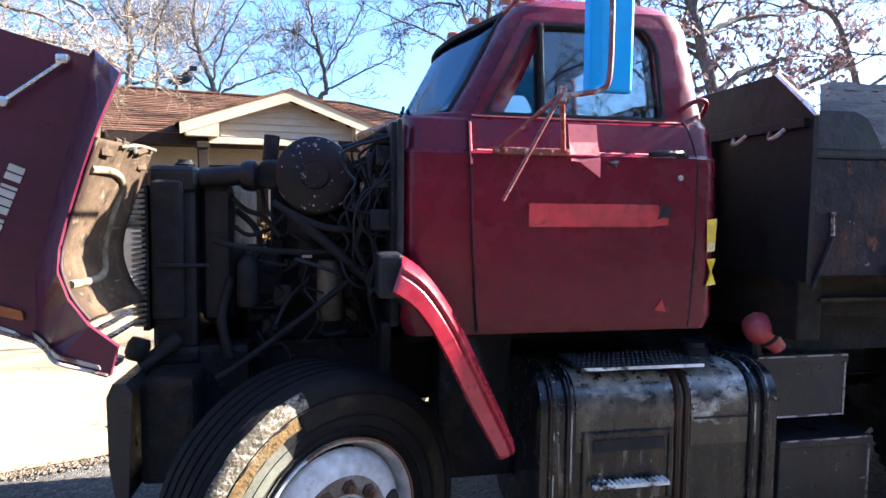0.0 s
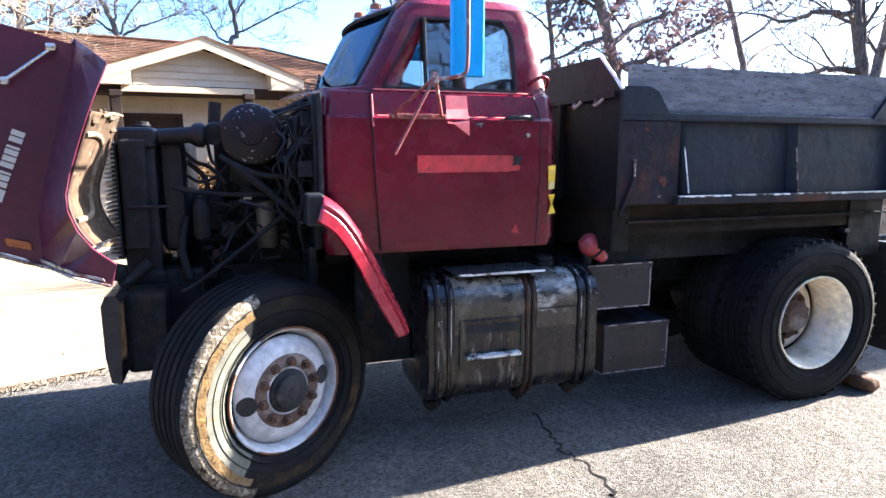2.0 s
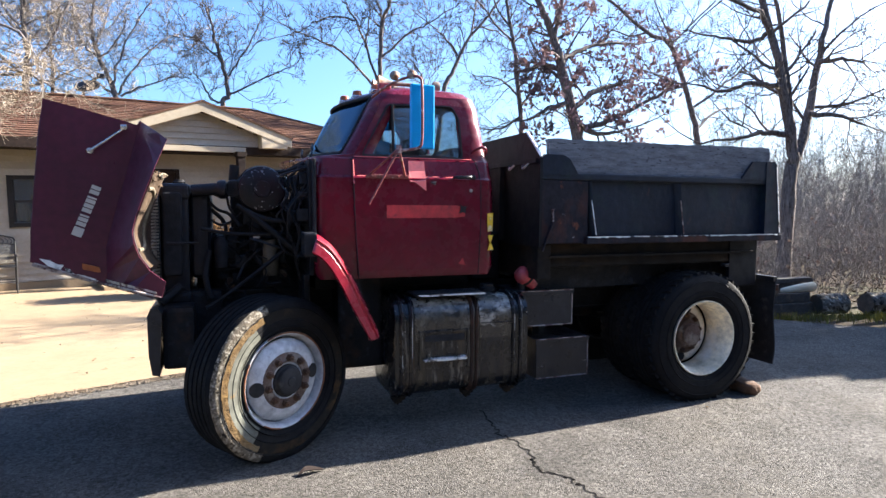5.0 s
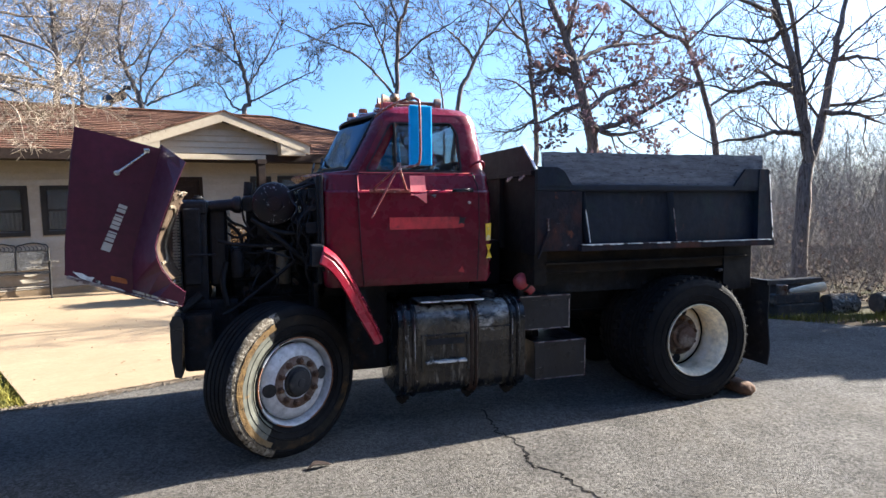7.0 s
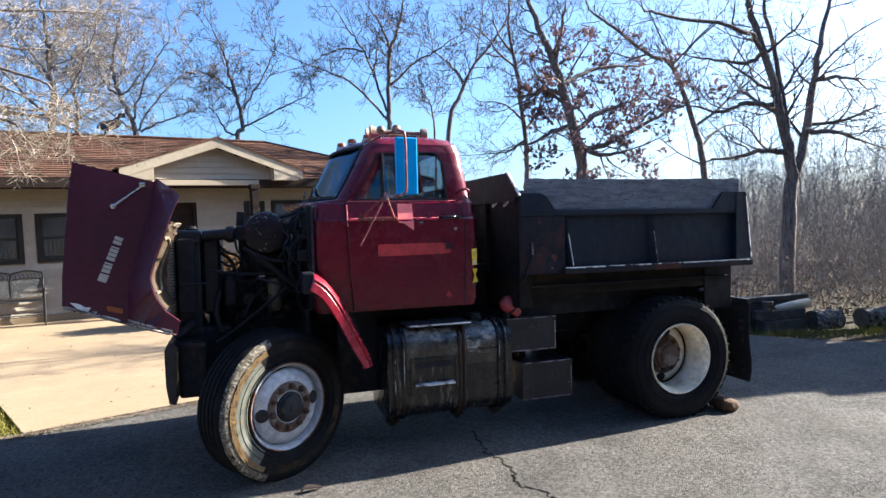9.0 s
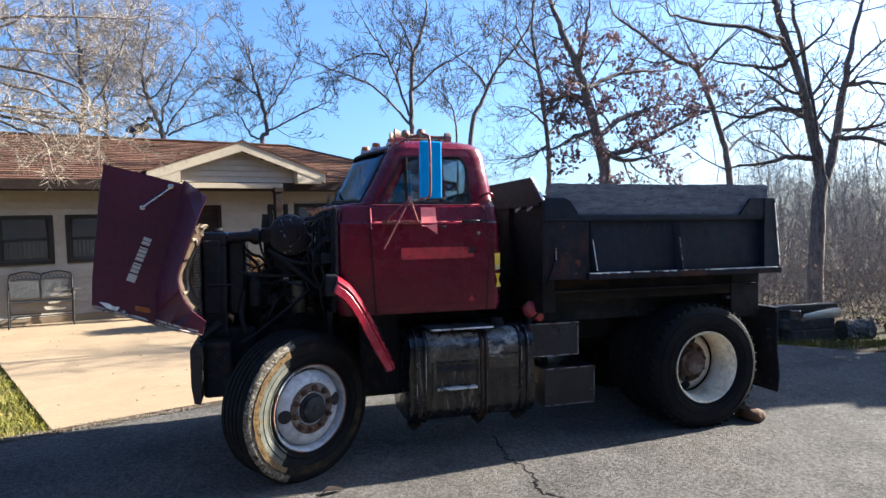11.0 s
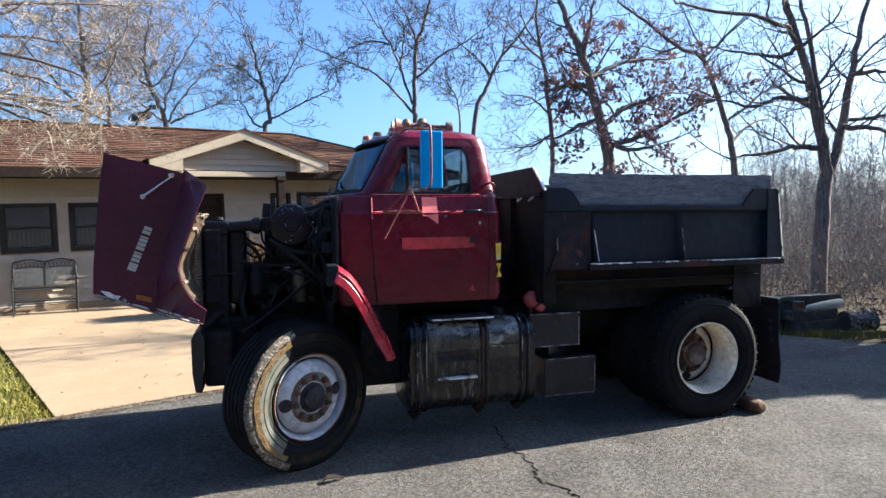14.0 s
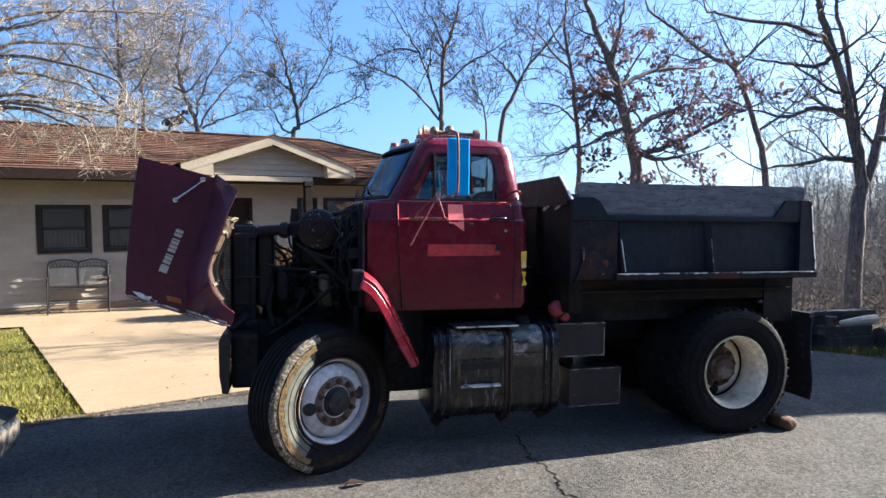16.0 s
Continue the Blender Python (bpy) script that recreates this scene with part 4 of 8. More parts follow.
bm = plate(rounded([(0.972, 1.82), (1.16, 2.168), (1.613, 2.182), (1.665, 2.10), (1.684, 1.82)], 0.03, 3), [rounded([(0.987, 1.832), (1.168, 2.158), (1.61, 2.172), (1.653, 2.1), (1.672, 1.832)], 0.025, 3)], 0.02, on_side(0.02))
T("window_seal", bm, "rubber_black", door)
bm = bmesh.new()
box(bm, 1.185, 1.2, side_y(2.0) - 0.03, side_y(2.0), 1.83, 2.165, bevel=0.003, m=None)
for v in bm.verts:
    v.co.y = v.co.y - side_y(2.0) + side_y(v.co.z)
T("vent_divider", bm, "rubber_black", door)
for loop in ([(0.985, 1.83), (1.165, 2.16), (1.185, 2.16), (1.185, 1.83)], [(1.2, 1.83), (1.2, 2.165), (1.61, 2.175), (1.655, 2.10), (1.675, 1.83)]):
    g = T("side_glass", plate(loop, [], 0.004, on_side(-0.008)), "glass", door)
    g.visible_shadow = False
    g2 = T("side_glass", mirrored(plate(loop, [], 0.004, on_side(-0.008))), "glass")
    g2.visible_shadow = False
for gap in ([(0.946, 1.04), (0.924, 1.40), (0.913, 1.70), (0.913, 1.80)], [(1.779, 1.04), (1.794, 1.40), (1.789, 1.72), (1.759, 1.82)]):
    bm = bmesh.new()                          # dark gaps at the near door's edges
    path = [Vector(a).lerp(Vector(b), k / 5) for a, b in zip(gap, gap[1:]) for k in range(5)] + [Vector(gap[-1])]
    tube(bm, [(p.x, side_y(p.y) - 0.013, p.y) for p in path], 0.0035, seg=6, n=1)
    T("door_gap", bm, "rubber_black", cab)
# painted glints and sun patch, paint patches and fittings of the near door
def patch(name, pts, material, out=0.018, label=""):
    o = []
    for i in range(len(pts)):
        a, b = Vector(pts[i]), Vector(pts[(i + 1) % len(pts)])
        n = max(1, int((b - a).length / 0.05))
        o += [tuple(a.lerp(b, k / n)) for k in range(n)]
    return T(name, plate(o, [], 0.004, on_side(out)), material, door, label)
patch("paint_strip", [(1.13, 1.505), (1.62, 1.505), (1.68, 1.49), (1.675, 1.43), (1.6, 1.422), (1.13, 1.42)], "repaint", label="brighter red repainted strip")
# sunlight thrown back by the mirror, painted as a pale patch
patch("bleached_patch", [(1.285, 1.795), (1.395, 1.795), (1.398, 1.60), (1.32, 1.655), (1.285, 1.66)], "bleached", label="pale red patch of reflected sunlight painted on the door")
patch("paint_chip", [(1.64, 1.51), (1.66, 1.495), (1.69, 1.5), (1.675, 1.475), (1.68, 1.45), (1.655, 1.46), (1.63, 1.45), (1.64, 1.475)], "box", 0.024, "grey primer chip")
patch("paint_chip", [(1.63, 1.11), (1.66, 1.15), (1.68, 1.1)], "repaint", 0.019)
patch("paint_chip", [(1.42, 1.66), (1.47, 1.665), (1.46, 1.64)], "box", 0.019)
for pts in ([(1.845, 1.45), (1.895, 1.455), (1.89, 1.33), (1.85, 1.325)], [(1.85, 1.30), (1.895, 1.3), (1.88, 1.25), (1.9, 1.2), (1.85, 1.195), (1.865, 1.25)]):
    T("sticker", plate(pts, [], 0.003, lambda u, v, w: Vector((u, 0.117 + (0.0 if u < 1.87 else 0.012) - 0.004 + w, v))), "yellow", cab, "torn yellow sticker")
bm = bmesh.new()
tube(bm, [(1.60, side_y(1.69) - 0.02, 1.69), (1.62, side_y(1.69) - 0.05, 1.692), (1.70, side_y(1.69) - 0.052, 1.695), (1.735, side_y(1.69) - 0.02, 1.695)], 0.011)
box(bm, 1.715, 1.755, side_y(1.69) - 0.03, side_y(1.69), 1.672, 1.71, bevel=0.01)
T("door_handle", bm, "dark_metal", door, "blackened pull handle", 40)
bm = bmesh.new()
lathe(bm, [(0.0, 0.0), (0.011, 0.001), (0.012, -0.008)], frame_to((1.715, side_y(1.61) - 0.026, 1.605), (0, -1, 0)), 14)
T("door_lock", bm, "chrome", door)
bm = bmesh.new()
for u in (0.92, ):
    tube(bm, [(0.917, side_y(1.78) - 0.016, 1.79), (0.917, side_y(1.7) - 0.018, 1.7), (0.917, side_y(1.6) - 0.018, 1.64)], 0.005, seg=5)
T("door_edge", bm, "bleached", door)
# thin pale rods stand for the sun's glint along the creases
for u0, u1, z in ((0.93, 1.745, 1.812), (0.94, 1.5, 1.69), (1.54, 1.74, 1.69)):
    bm = bmesh.new()
    tube(bm, [(u0 + (u1 - u0) * k / 6, side_y(z) - 0.014, z + (0.004 if z > 1.8 else 0)) for k in range(7)], 0.0035, seg=6, n=1)
    T("belt_crease", bm, "bleached", door, "pale pink sun glint painted along the crease", 60)
# windscreen and rear window, following the shell
def pane(ztop, zbot, which, inset, name):
    bm = bmesh.new()
    cols = []
    for z in [zbot + (ztop - zbot) * k / 6 for k in range(7)]:
        for a, b in zip(RINGS, RINGS[1:]):
            if a[0] <= z <= b[0]:
                f = (z - a[0]) / (b[0] - a[0])
                ring = [p + (q - p) * f for p, q in zip(a, b)]
                break
        p, tg = ring_points(z, *ring[1:])
        sel = [Vector(c) for c, t in zip(p, tg) if t[0] == which]
        cols.append([bm.verts.new(c + Vector((inset, 0, 0))) for c in sel])
    for r0, r1 in zip(cols, cols[1:]):
        for i in range(len(r0) - 1):
            bm.faces.new((r0[i], r0[i + 1], r1[i + 1], r1[i]))
    ob = T(name, bm, "glass", smooth=50)
    m = ob.modifiers.new("thick", 'SOLIDIFY')
    m.thickness = 0.005
    ob.visible_shadow = False
    return ob
ws = pane(2.238, 1.838, "f", 0.012, "windscreen")
ws.data.materials[0] = M["screen"]
pane(2.238, 1.838, "b", -0.012, "rear_window")
bm = bmesh.new()
def ws_edge(f, z):
    for a, b in zip(RINGS, RINGS[1:]):
        if a[0] <= z <= b[0]:
            t = (z - a[0]) / (b[0] - a[0])
            ring = [p + (q - p) * t for p, q in zip(a, b)]
    p, tg = ring_points(z, *ring[1:])
    return min((Vector(c) for c, t in zip(p, tg) if t[0] == "f" and abs(t[1] - f) < 1e-6), key=lambda c: c.x)
for f in (0, 1):
    tube(bm, [ws_edge(f, z) for z in (1.84, 1.95, 2.1, 2.235)], 0.012, seg=6)
for z in (1.842, 2.235):
    tube(bm, [ws_edge(f, z) for f in FY], 0.012, seg=6)
T("windscreen_seal", bm, "rubber_black", ws)
for y0 in (0.6, 1.5):
    bm = bmesh.new()
    tube(bm, [(0.70, y0, 1.83), (0.73, y0 + 0.1, 1.87), (0.76, y0 + 0.45, 1.93)], 0.006, seg=5)
    tube(bm, [(0.745, y0 + 0.2, 1.9), (0.785, y0 + 0.62, 1.97)], 0.008, seg=5)
    T("wiper", bm, "rubber_black", ws)
# inside of the cab
T("cab_floor", Bx(0.74, 1.84, 0.2, 2.16, 1.06, 1.1), "interior")
T("dashboard", Bx(0.74, 1.02, 0.2, 2.16, 1.5, 1.81, bevel=0.05, seg=3), "interior")
bm = Bx(1.32, 1.8, 0.35, 0.95, 1.28, 1.42, bevel=0.05, seg=3)
box(bm, 1.66, 1.82, 0.35, 0.95, 1.42, 1.92, bevel=0.06, seg=3)
T("seat", bm, "seat")
bm = Bx(1.32, 1.8, 1.15, 2.05, 1.28, 1.42, bevel=0.05, seg=3)
box(bm, 1.66, 1.82, 1.15, 2.05, 1.42, 1.92, bevel=0.06, seg=3)
T("seat", bm, "seat")
bm = bmesh.new()
mw = frame_to((1.12, 0.66, 1.80), (0.75, 0, 0.66))
ringp = [mw @ Vector((0.23 * math.cos(a), 0.23 * math.sin(a), 0)) for a in [2 * math.pi * k / 24 for k in range(25)]]
tube(bm, ringp, 0.014, seg=6, n=1)
for a in (0.5, 2.6, 4.7):
    rod(bm, mw @ Vector((0, 0, 0)), mw @ Vector((0.23 * math.cos(a), 0.23 * math.sin(a), 0)), 0.012, seg=6)
rod(bm, (1.12, 0.66, 1.80), (0.9, 0.66, 1.6), 0.03)
T("steering_wheel", bm, "rubber_black")
# grab handle, roof markers, horns
bm = bmesh.new()
tube(bm, [(1.745, 0.2, 1.85), (1.762, 0.14, 1.882), (1.805, 0.125, 1.9), (1.84, 0.14, 1.89), (1.862, 0.2, 1.855)], 0.009)
T("grab_handle", bm, "maroon", smooth=60)
for k in range(5):
    y = 0.48 + k * 0.36
    x, z = 1.14 - 0.12 * (1 - abs(k - 2) / 2) ** 0.7, 2.285
    mk = T("marker_light", Bx(x - 0.03, x + 0.07, y - 0.04, y + 0.04, z - 0.01, z + 0.02, bevel=0.008), "chrome", label="amber roof marker light")
    bm = bmesh.new()
    lathe(bm, [(0.036, 0), (0.035, 0.018), (0.03, 0.032), (0.02, 0.037), (0, 0.038)], Matrix.Translation((x + 0.01, y, z + 0.018)), 14)
    T("lens", bm, "amber", mk, smooth=40)
bm = Bx(1.145, 1.225, 0.34, 0.42, 2.285, 2.33, bevel=0.008)
bk = T("roof_light", bm, "redplastic", label="small red-sided light on the roof edge")
T("light_base", Bx(1.135, 1.235, 0.33, 0.43, 2.262, 2.286, bevel=0.005), "mirror_arm", bk)
for y in (0.62, 0.86):
    bm = bmesh.new()
    lathe(bm, [(0.012, 0.0), (0.014, 0.2), (0.02, 0.34), (0.05, 0.42), (0.054, 0.425), (0.045, 0.415), (0.018, 0.34)], frame_to((1.62, y, 2.375), (-1, 0, 0.02)), 16)
    rod(bm, (1.5, y, 2.3), (1.5, y, 2.37), 0.012)
    rod(bm, (1.3, y, 2.3), (1.3, y, 2.37), 0.012)
    lathe(bm, [(0.0, 0), (0.04, 0.0), (0.045, 0.02), (0.04, 0.05), (0.0, 0.055)], frame_to((1.66, y, 2.375), (-1, 0, 0)), 14)
    T("air_horn", bm, "dull_horn", label="weathered roof air horn", smooth=40)

# mirror and its arm
mir = T("door_mirror", Bx(-0.075, 0.075, -0.02, 0.02, -0.19, 0.19, bevel=0.01), "blue", label="tall door mirror wrapped in blue film on red tube arm")
MM = Matrix.Translation((1.265, -0.215, 2.032)) @ Matrix.Rotation(radians(4), 4, 'Z')
mir.data.transform(MM)
bm = bmesh.new()
tube(bm, [(1.125, -0.20, 1.83), (1.19, -0.235, 1.835), (1.23, -0.25, 1.845), (1.248, -0.262, 1.88), (1.25, -0.265, 2.05), (1.247, -0.262, 2.22), (1.235, -0.25, 2.255), (1.2, -0.22, 2.265), (1.13, -0.16, 2.245), (1.09, 0.02, 2.23), (1.07, 0.25, 2.21)], 0.0085, n=8)
T("mirror_arm", bm, "mirror_arm", mir, "rusty red tube arm", 60)
bm = bmesh.new()
rod(bm, (1.125, -0.20, 1.84), (0.945, -0.20, 1.51), 0.007, r1=0.005)
rod(bm, (1.125, -0.20, 1.84), (1.255, side_y(1.69) - 0.03, 1.685), 0.008)
rod(bm, (1.125, -0.20, 1.84), (1.02, side_y(1.69) - 0.03, 1.7), 0.008)
lathe(bm, [(0.014, -0.02), (0.018, 0), (0.014, 0.035), (0, 0.036)], Matrix.Translation((1.125, -0.20, 1.825)), 10)
T("mirror_brace", bm, "mirror_arm", mir, smooth=50)
bm = Bx(0.99, 1.275, side_y(1.68) - 0.036, side_y(1.68) - 0.015, 1.675, 1.70, bevel=0.004)
for u in (1.0, 1.03, 1.11, 1.2, 1.26):
    lathe(bm, [(0.009, 0), (0.009, 0.008), (0, 0.01)], frame_to((u, side_y(1.68) - 0.036, 1.6875), (0, -1, 0)), 8)
T("mirror_bracket", bm, "mirror_arm", mir)
# two round clamps at the upper end of the mirror arm
for x, y in ((1.205, -0.2), (1.115, -0.14)):
    bm = bmesh.new()
    lathe(bm, [(0.0, 0), (0.026, 0.004), (0.03, 0.012), (0.018, 0.03), (0, 0.035)], frame_to((x, y, 2.275), (-0.3, -0.9, 0.1)), 16)
    T("clearance_lamp", bm, "dull_horn", mir, smooth=50)

# hood, tipped forward on its nose
HO = [(-0.77, 2.07), (-0.55, 2.015), (-0.315, 1.95), (-0.30, 1.975), (-0.185, 1.872), (-0.25, 1.72), (-0.30, 1.59), (-0.355, 1.43), (-0.375, 1.35), (-0.372, 1.28), (-0.345, 1.2), (-0.29, 1.12), (-0.212, 1.055), (-0.235, 0.965), (-0.53, 1.062), (-0.86, 1.185)]
def crease_x(v):
    return max(-0.49, -0.30 - 0.28 * max(0, 1.95 - v))
def hood_point(u, v, out=0.0):
    """A point of the near hood side: flat panel, then the flare that swells out round the wheel arch."""
    w = min(1.0, max(0.0, (u - crease_x(v)) / 0.11))
    k = 1 - 0.059 * w
    return Vector((0.3 + (u - 0.3) * k + 0.015 * w, 0.14 - 0.27 * w + out, 1.5 + (v - 1.5) * k))
def hood_side(flip):
    loop = []
    for i in range(len(HO)):
        a, b = Vector(HO[i]), Vector(HO[(i + 1) % len(HO)])
        n = max(1, int((b - a).length / 0.05))
        loop += [tuple(a.lerp(b, k / n)) for k in range(n)]
    bm = plate(loop, [], 0.02, lambda u, v, w: Vector((u, w, v)))
    # cut along the crease and in a coarse grid, so that the flare shows
    for co, no in (((-0.30, 0, 1.95), Vector((1, 0, -0.28))), ((-0.5, 0, 1.5), Vector((0, 0, 1))), ((-0.5, 0, 1.25), Vector((0, 0, 1))), ((-0.5, 0, 1.75), Vector((0, 0, 1))), ((-0.26, 0, 1.95), Vector((1, 0, -0.28))), ((-0.49, 0, 1.2), Vector((1, 0, 0)))):
        bmesh.ops.bisect_plane(bm, geom=list(bm.verts) + list(bm.edges) + list(bm.faces), plane_co=co, plane_no=no)
    if flip:
        bmesh.ops.bisect_plane(bm, geom=list(bm.verts) + list(bm.edges) + list(bm.faces), plane_co=(0, 0, 1.56), plane_no=(0.41, 0, 1), clear_outer=True)
        bmesh.ops.bisect_plane(bm, geom=list(bm.verts) + list(bm.edges) + list(bm.faces), plane_co=(-0.73, 0, 0), plane_no=(1, 0, 0), clear_outer=True)
    for v in bm.verts:
        v.co = hood_point(v.co.x, v.co.z, v.co.y)
    if flip:
        mirrored(bm)
    return bm
hood = T("hood", hood_side(False), "hood_paint", label="maroon fibreglass hood tipped forward on its nose")
T("far_hood_side", hood_side(True), "liner", hood, "cream inner liner of the hood")
bm = bmesh.new()                              # its top skin, now facing ahead
prof = [(-0.77, 2.07), (-0.80, 1.9), (-0.83, 1.6), (-0.855, 1.35), (-0.86, 1.185)]
for (u0, v0), (u1, v1) in zip(prof, prof[1:]):
    vs = [bm.verts.new(c) for c in ((u0, 0.152, v0), (u0 - 0.05, 1.2, v0), (u0, 2.22, v0), (u1, 0.152, v1), (u1 - 0.05, 1.2, v1), (u1, 2.22, v1))]
    bm.faces.new((vs[0], vs[1], vs[4], vs[3]))
    bm.faces.new((vs[1], vs[2], vs[5], vs[4]))
bmesh.ops.remove_doubles(bm, verts=bm.verts, dist=0.001)
tp = T("top_skin", bm, "hood_paint", hood, smooth=40)
sm = tp.modifiers.new("thick", 'SOLIDIFY')
sm.thickness = 0.015
bm = bmesh.new()
lr = random.Random(6)
grid = [[bm.verts.new((-0.735 - 0.09 * k / 8 - 0.03 * math.sin(math.pi * i / 12) + lr.uniform(-0.008, 0.008), 0.18 + 2.0 * i / 12, 2.04 - 0.84 * k / 8)) for i in range(13)] for k in range(9)]
for r0, r1 in zip(grid, grid[1:]):
    for i in range(12):
        bm.faces.new((r0[i], r0[i + 1], r1[i + 1], r1[i]))
ob = T("inner_liner", bm, "liner", hood, "dusty cream fibreglass inside of the hood", 50)
sm = ob.modifiers.new("thick", 'SOLIDIFY')
sm.thickness = 0.008
for y in (0.75, 1.6):
    T("stiffener", Bx(-0.76, -0.70, y, y + 0.08, 1.3, 2.0, bevel=0.02), "liner", hood)
# grille end, now underneath: surround, bars, lamps
def on_nose(t, d=0.0):
    return Vector((-0.86 + 0.62 * t, 0, 1.185 - 0.215 * t)) + Vector((-0.33, 0, -0.94)) * d
for y0, y1 in ((0.142, 0.21), (2.16, 2.22)):
    bm = bmesh.new()
    a, b = on_nose(0.02), on_nose(0.98)
    vs = [bm.verts.new(c) for c in ((a.x, y0, a.z), (a.x, y1, a.z), (b.x, y1, b.z), (b.x, y0, b.z))]
    vs2 = [bm.verts.new(v.co + Vector((-0.33, 0, -0.94)) * 0.02) for v in vs]
    bm.faces.new(vs)
    bm.faces.new(vs2[::-1])
    for i in range(4):
        bm.faces.new((vs[i], vs2[i], vs2[(i + 1) % 4], vs[(i + 1) % 4]))
    T("grille_surround", bm, "dusty_edge", hood)
for k in range(9):
    t = 0.1 + k * 0.09
    a = on_nose(t)
    bm = bmesh.new()
    box(bm, -0.012, 0.012, 0.22, 2.15, -0.006, 0.006, bevel=0.003)
    bmesh.ops.transform(bm, matrix=Matrix.Translation((a.x, 0, a.z)), verts=bm.verts)
    T("grille_bar", bm, "chrome", hood)
def on_hood(pts, thick=0.004, out=0.005):
    return plate(pts, [], thick, lambda u, v, w: hood_point(u, v, w - out))
T("turn_signal", on_hood(rounded([(-0.612, 1.172), (-0.525, 1.148), (-0.52, 1.116), (-0.608, 1.138)], 0.008, 3), 0.012, 0.011), "amber", hood, "dull amber turn signal")
for pts in ([(-0.815, 1.203), (-0.765, 1.192), (-0.735, 1.17), (-0.70, 1.165), (-0.715, 1.14), (-0.745, 1.148), (-0.775, 1.162)], [(-0.698, 1.152), (-0.672, 1.14), (-0.65, 1.112), (-0.665, 1.116), (-0.69, 1.13)], [(-0.645, 1.114), (-0.6, 1.102), (-0.55, 1.082), (-0.535, 1.068), (-0.58, 1.084)]):
    T("bare_patch", on_hood(pts), "worn_edge", hood, "paint worn to pale fibreglass")
T("pale_strip", on_hood([(-0.5, 1.08), (-0.45, 1.063), (-0.38, 1.04), (-0.32, 1.02), (-0.262, 1.0), (-0.258, 0.988), (-0.32, 1.007), (-0.38, 1.026), (-0.45, 1.049), (-0.498, 1.064)], 0.006, 0.007), "dusty_edge", hood, "cream trim strip")
bm = bmesh.new()
tube(bm, [hood_point(u, v, -0.002) for u, v in ((-0.84, 1.178), (-0.7, 1.126), (-0.53, 1.063), (-0.45, 1.036), (-0.38, 1.013), (-0.30, 0.987), (-0.24, 0.967))], 0.006, seg=6)
T("lower_moulding", bm, "dusty_edge", hood, "chipped pale edge moulding")
# badge as plain bars: a star block and a row of letter-high blocks
A0, A1 = Vector((-0.635, 1.325)), Vector((-0.525, 1.60))
dv = (A1 - A0).normalized()
nv = Vector((dv.y, -dv.x))
def badge_bar(s0, s1, w0, w1):
    pts = [A0 + dv * s0 + nv * w0, A0 + dv * s1 + nv * w0, A0 + dv * s1 + nv * w1, A0 + dv * s0 + nv * w1]
    return plate([tuple(p) for p in pts], [], 0.004, lambda u, v, w: hood_point(u, v, w - 0.005))
bd = T("badge", badge_bar(0.0, 0.05, -0.026, 0.026), "white_badge", hood, "white nameplate drawn as plain blocks")
for k in range(9):
    T("badge_block", badge_bar(0.06 + k * 0.027, 0.062 + k * 0.027 + (0.0195 if k not in (2, 6) else 0.008), -0.024, 0.024), "white_badge", bd)
# hold-down strut on the hood side
bm = bmesh.new()
rod(bm, (-0.55, 0.118, 1.795), (-0.375, 0.112, 1.925), 0.0075)
lathe(bm, [(0.006, -0.012), (0.016, -0.01), (0.016, 0.01), (0.006, 0.012)], frame_to((-0.55, 0.122, 1.795), (0, -1, 0)), 14)
box(bm, -0.395, -0.362, 0.1, 0.13, 1.915, 1.945, bevel=0.006)
T("hood_latch_strut", bm, "chrome", hood, "greyish metal hold-down strut", 40)
# inner fender: the wall that runs inwards from the wheel opening's edge
ARCH = [(v.x, v.z) for v in smooth_path([(x, 0, z) for x, z in ((-0.265, 1.685), (-0.30, 1.59), (-0.355, 1.43), (-0.375, 1.35), (-0.372, 1.28), (-0.345, 1.2), (-0.30, 1.135))], 4)]
def on_arch(k, f, out=0.0):
    """A point of the inner fender: k along the opening, f from its near edge (0) to its inner edge (1)."""
    k = min(len(ARCH) - 1.001, max(0.0, k))
    i = int(k)
    (x0, z0), (x1, z1) = ARCH[i], ARCH[i + 1]
    x, z = x0 + (x1 - x0) * (k - i), z0 + (z1 - z0) * (k - i)
    p = hood_point(x, z, 0.022)
    return p.lerp(Vector((x + 0.062, 0.40, z)), f) + Vector((out, 0, 0))
bm = bmesh.new()
ir = random.Random(9)
NA = len(ARCH)
grid = [[bm.verts.new(on_arch(k, f / 6, ir.uniform(-0.003, 0.003))) for f in range(7)] for k in range(NA)]
for r0, r1 in zip(grid, grid[1:]):
    for f in range(6):
        bm.faces.new((r0[f], r0[f + 1], r1[f + 1], r1[f]))
inf = T("inner_fender", bm, "liner", hood, "dusty brown fibreglass inner fender", 50)
sm = inf.modifiers.new("thick", 'SOLIDIFY')
sm.thickness, sm.offset = 0.006, -1
def arch_at(z):
    return min(range(NA), key=lambda k: abs(ARCH[k][1] - z))
kt, kb = arch_at(1.59), arch_at(1.25)
T("raised_rib", Tb([on_arch(kt, 0.05, 0.004), on_arch(kt, 0.4, 0.006), on_arch(kt + 1, 0.62, 0.006)] + [on_arch(k, 0.62, 0.006) for k in range(kt + 3, kb - 1, 2)] + [on_arch(kb - 1, 0.58, 0.006), on_arch(kb, 0.4, 0.006), on_arch(kb, 0.05, 0.004)], 0.013, 8, 3), "liner_pale", inf, "raised pale stiffening rib", 60)
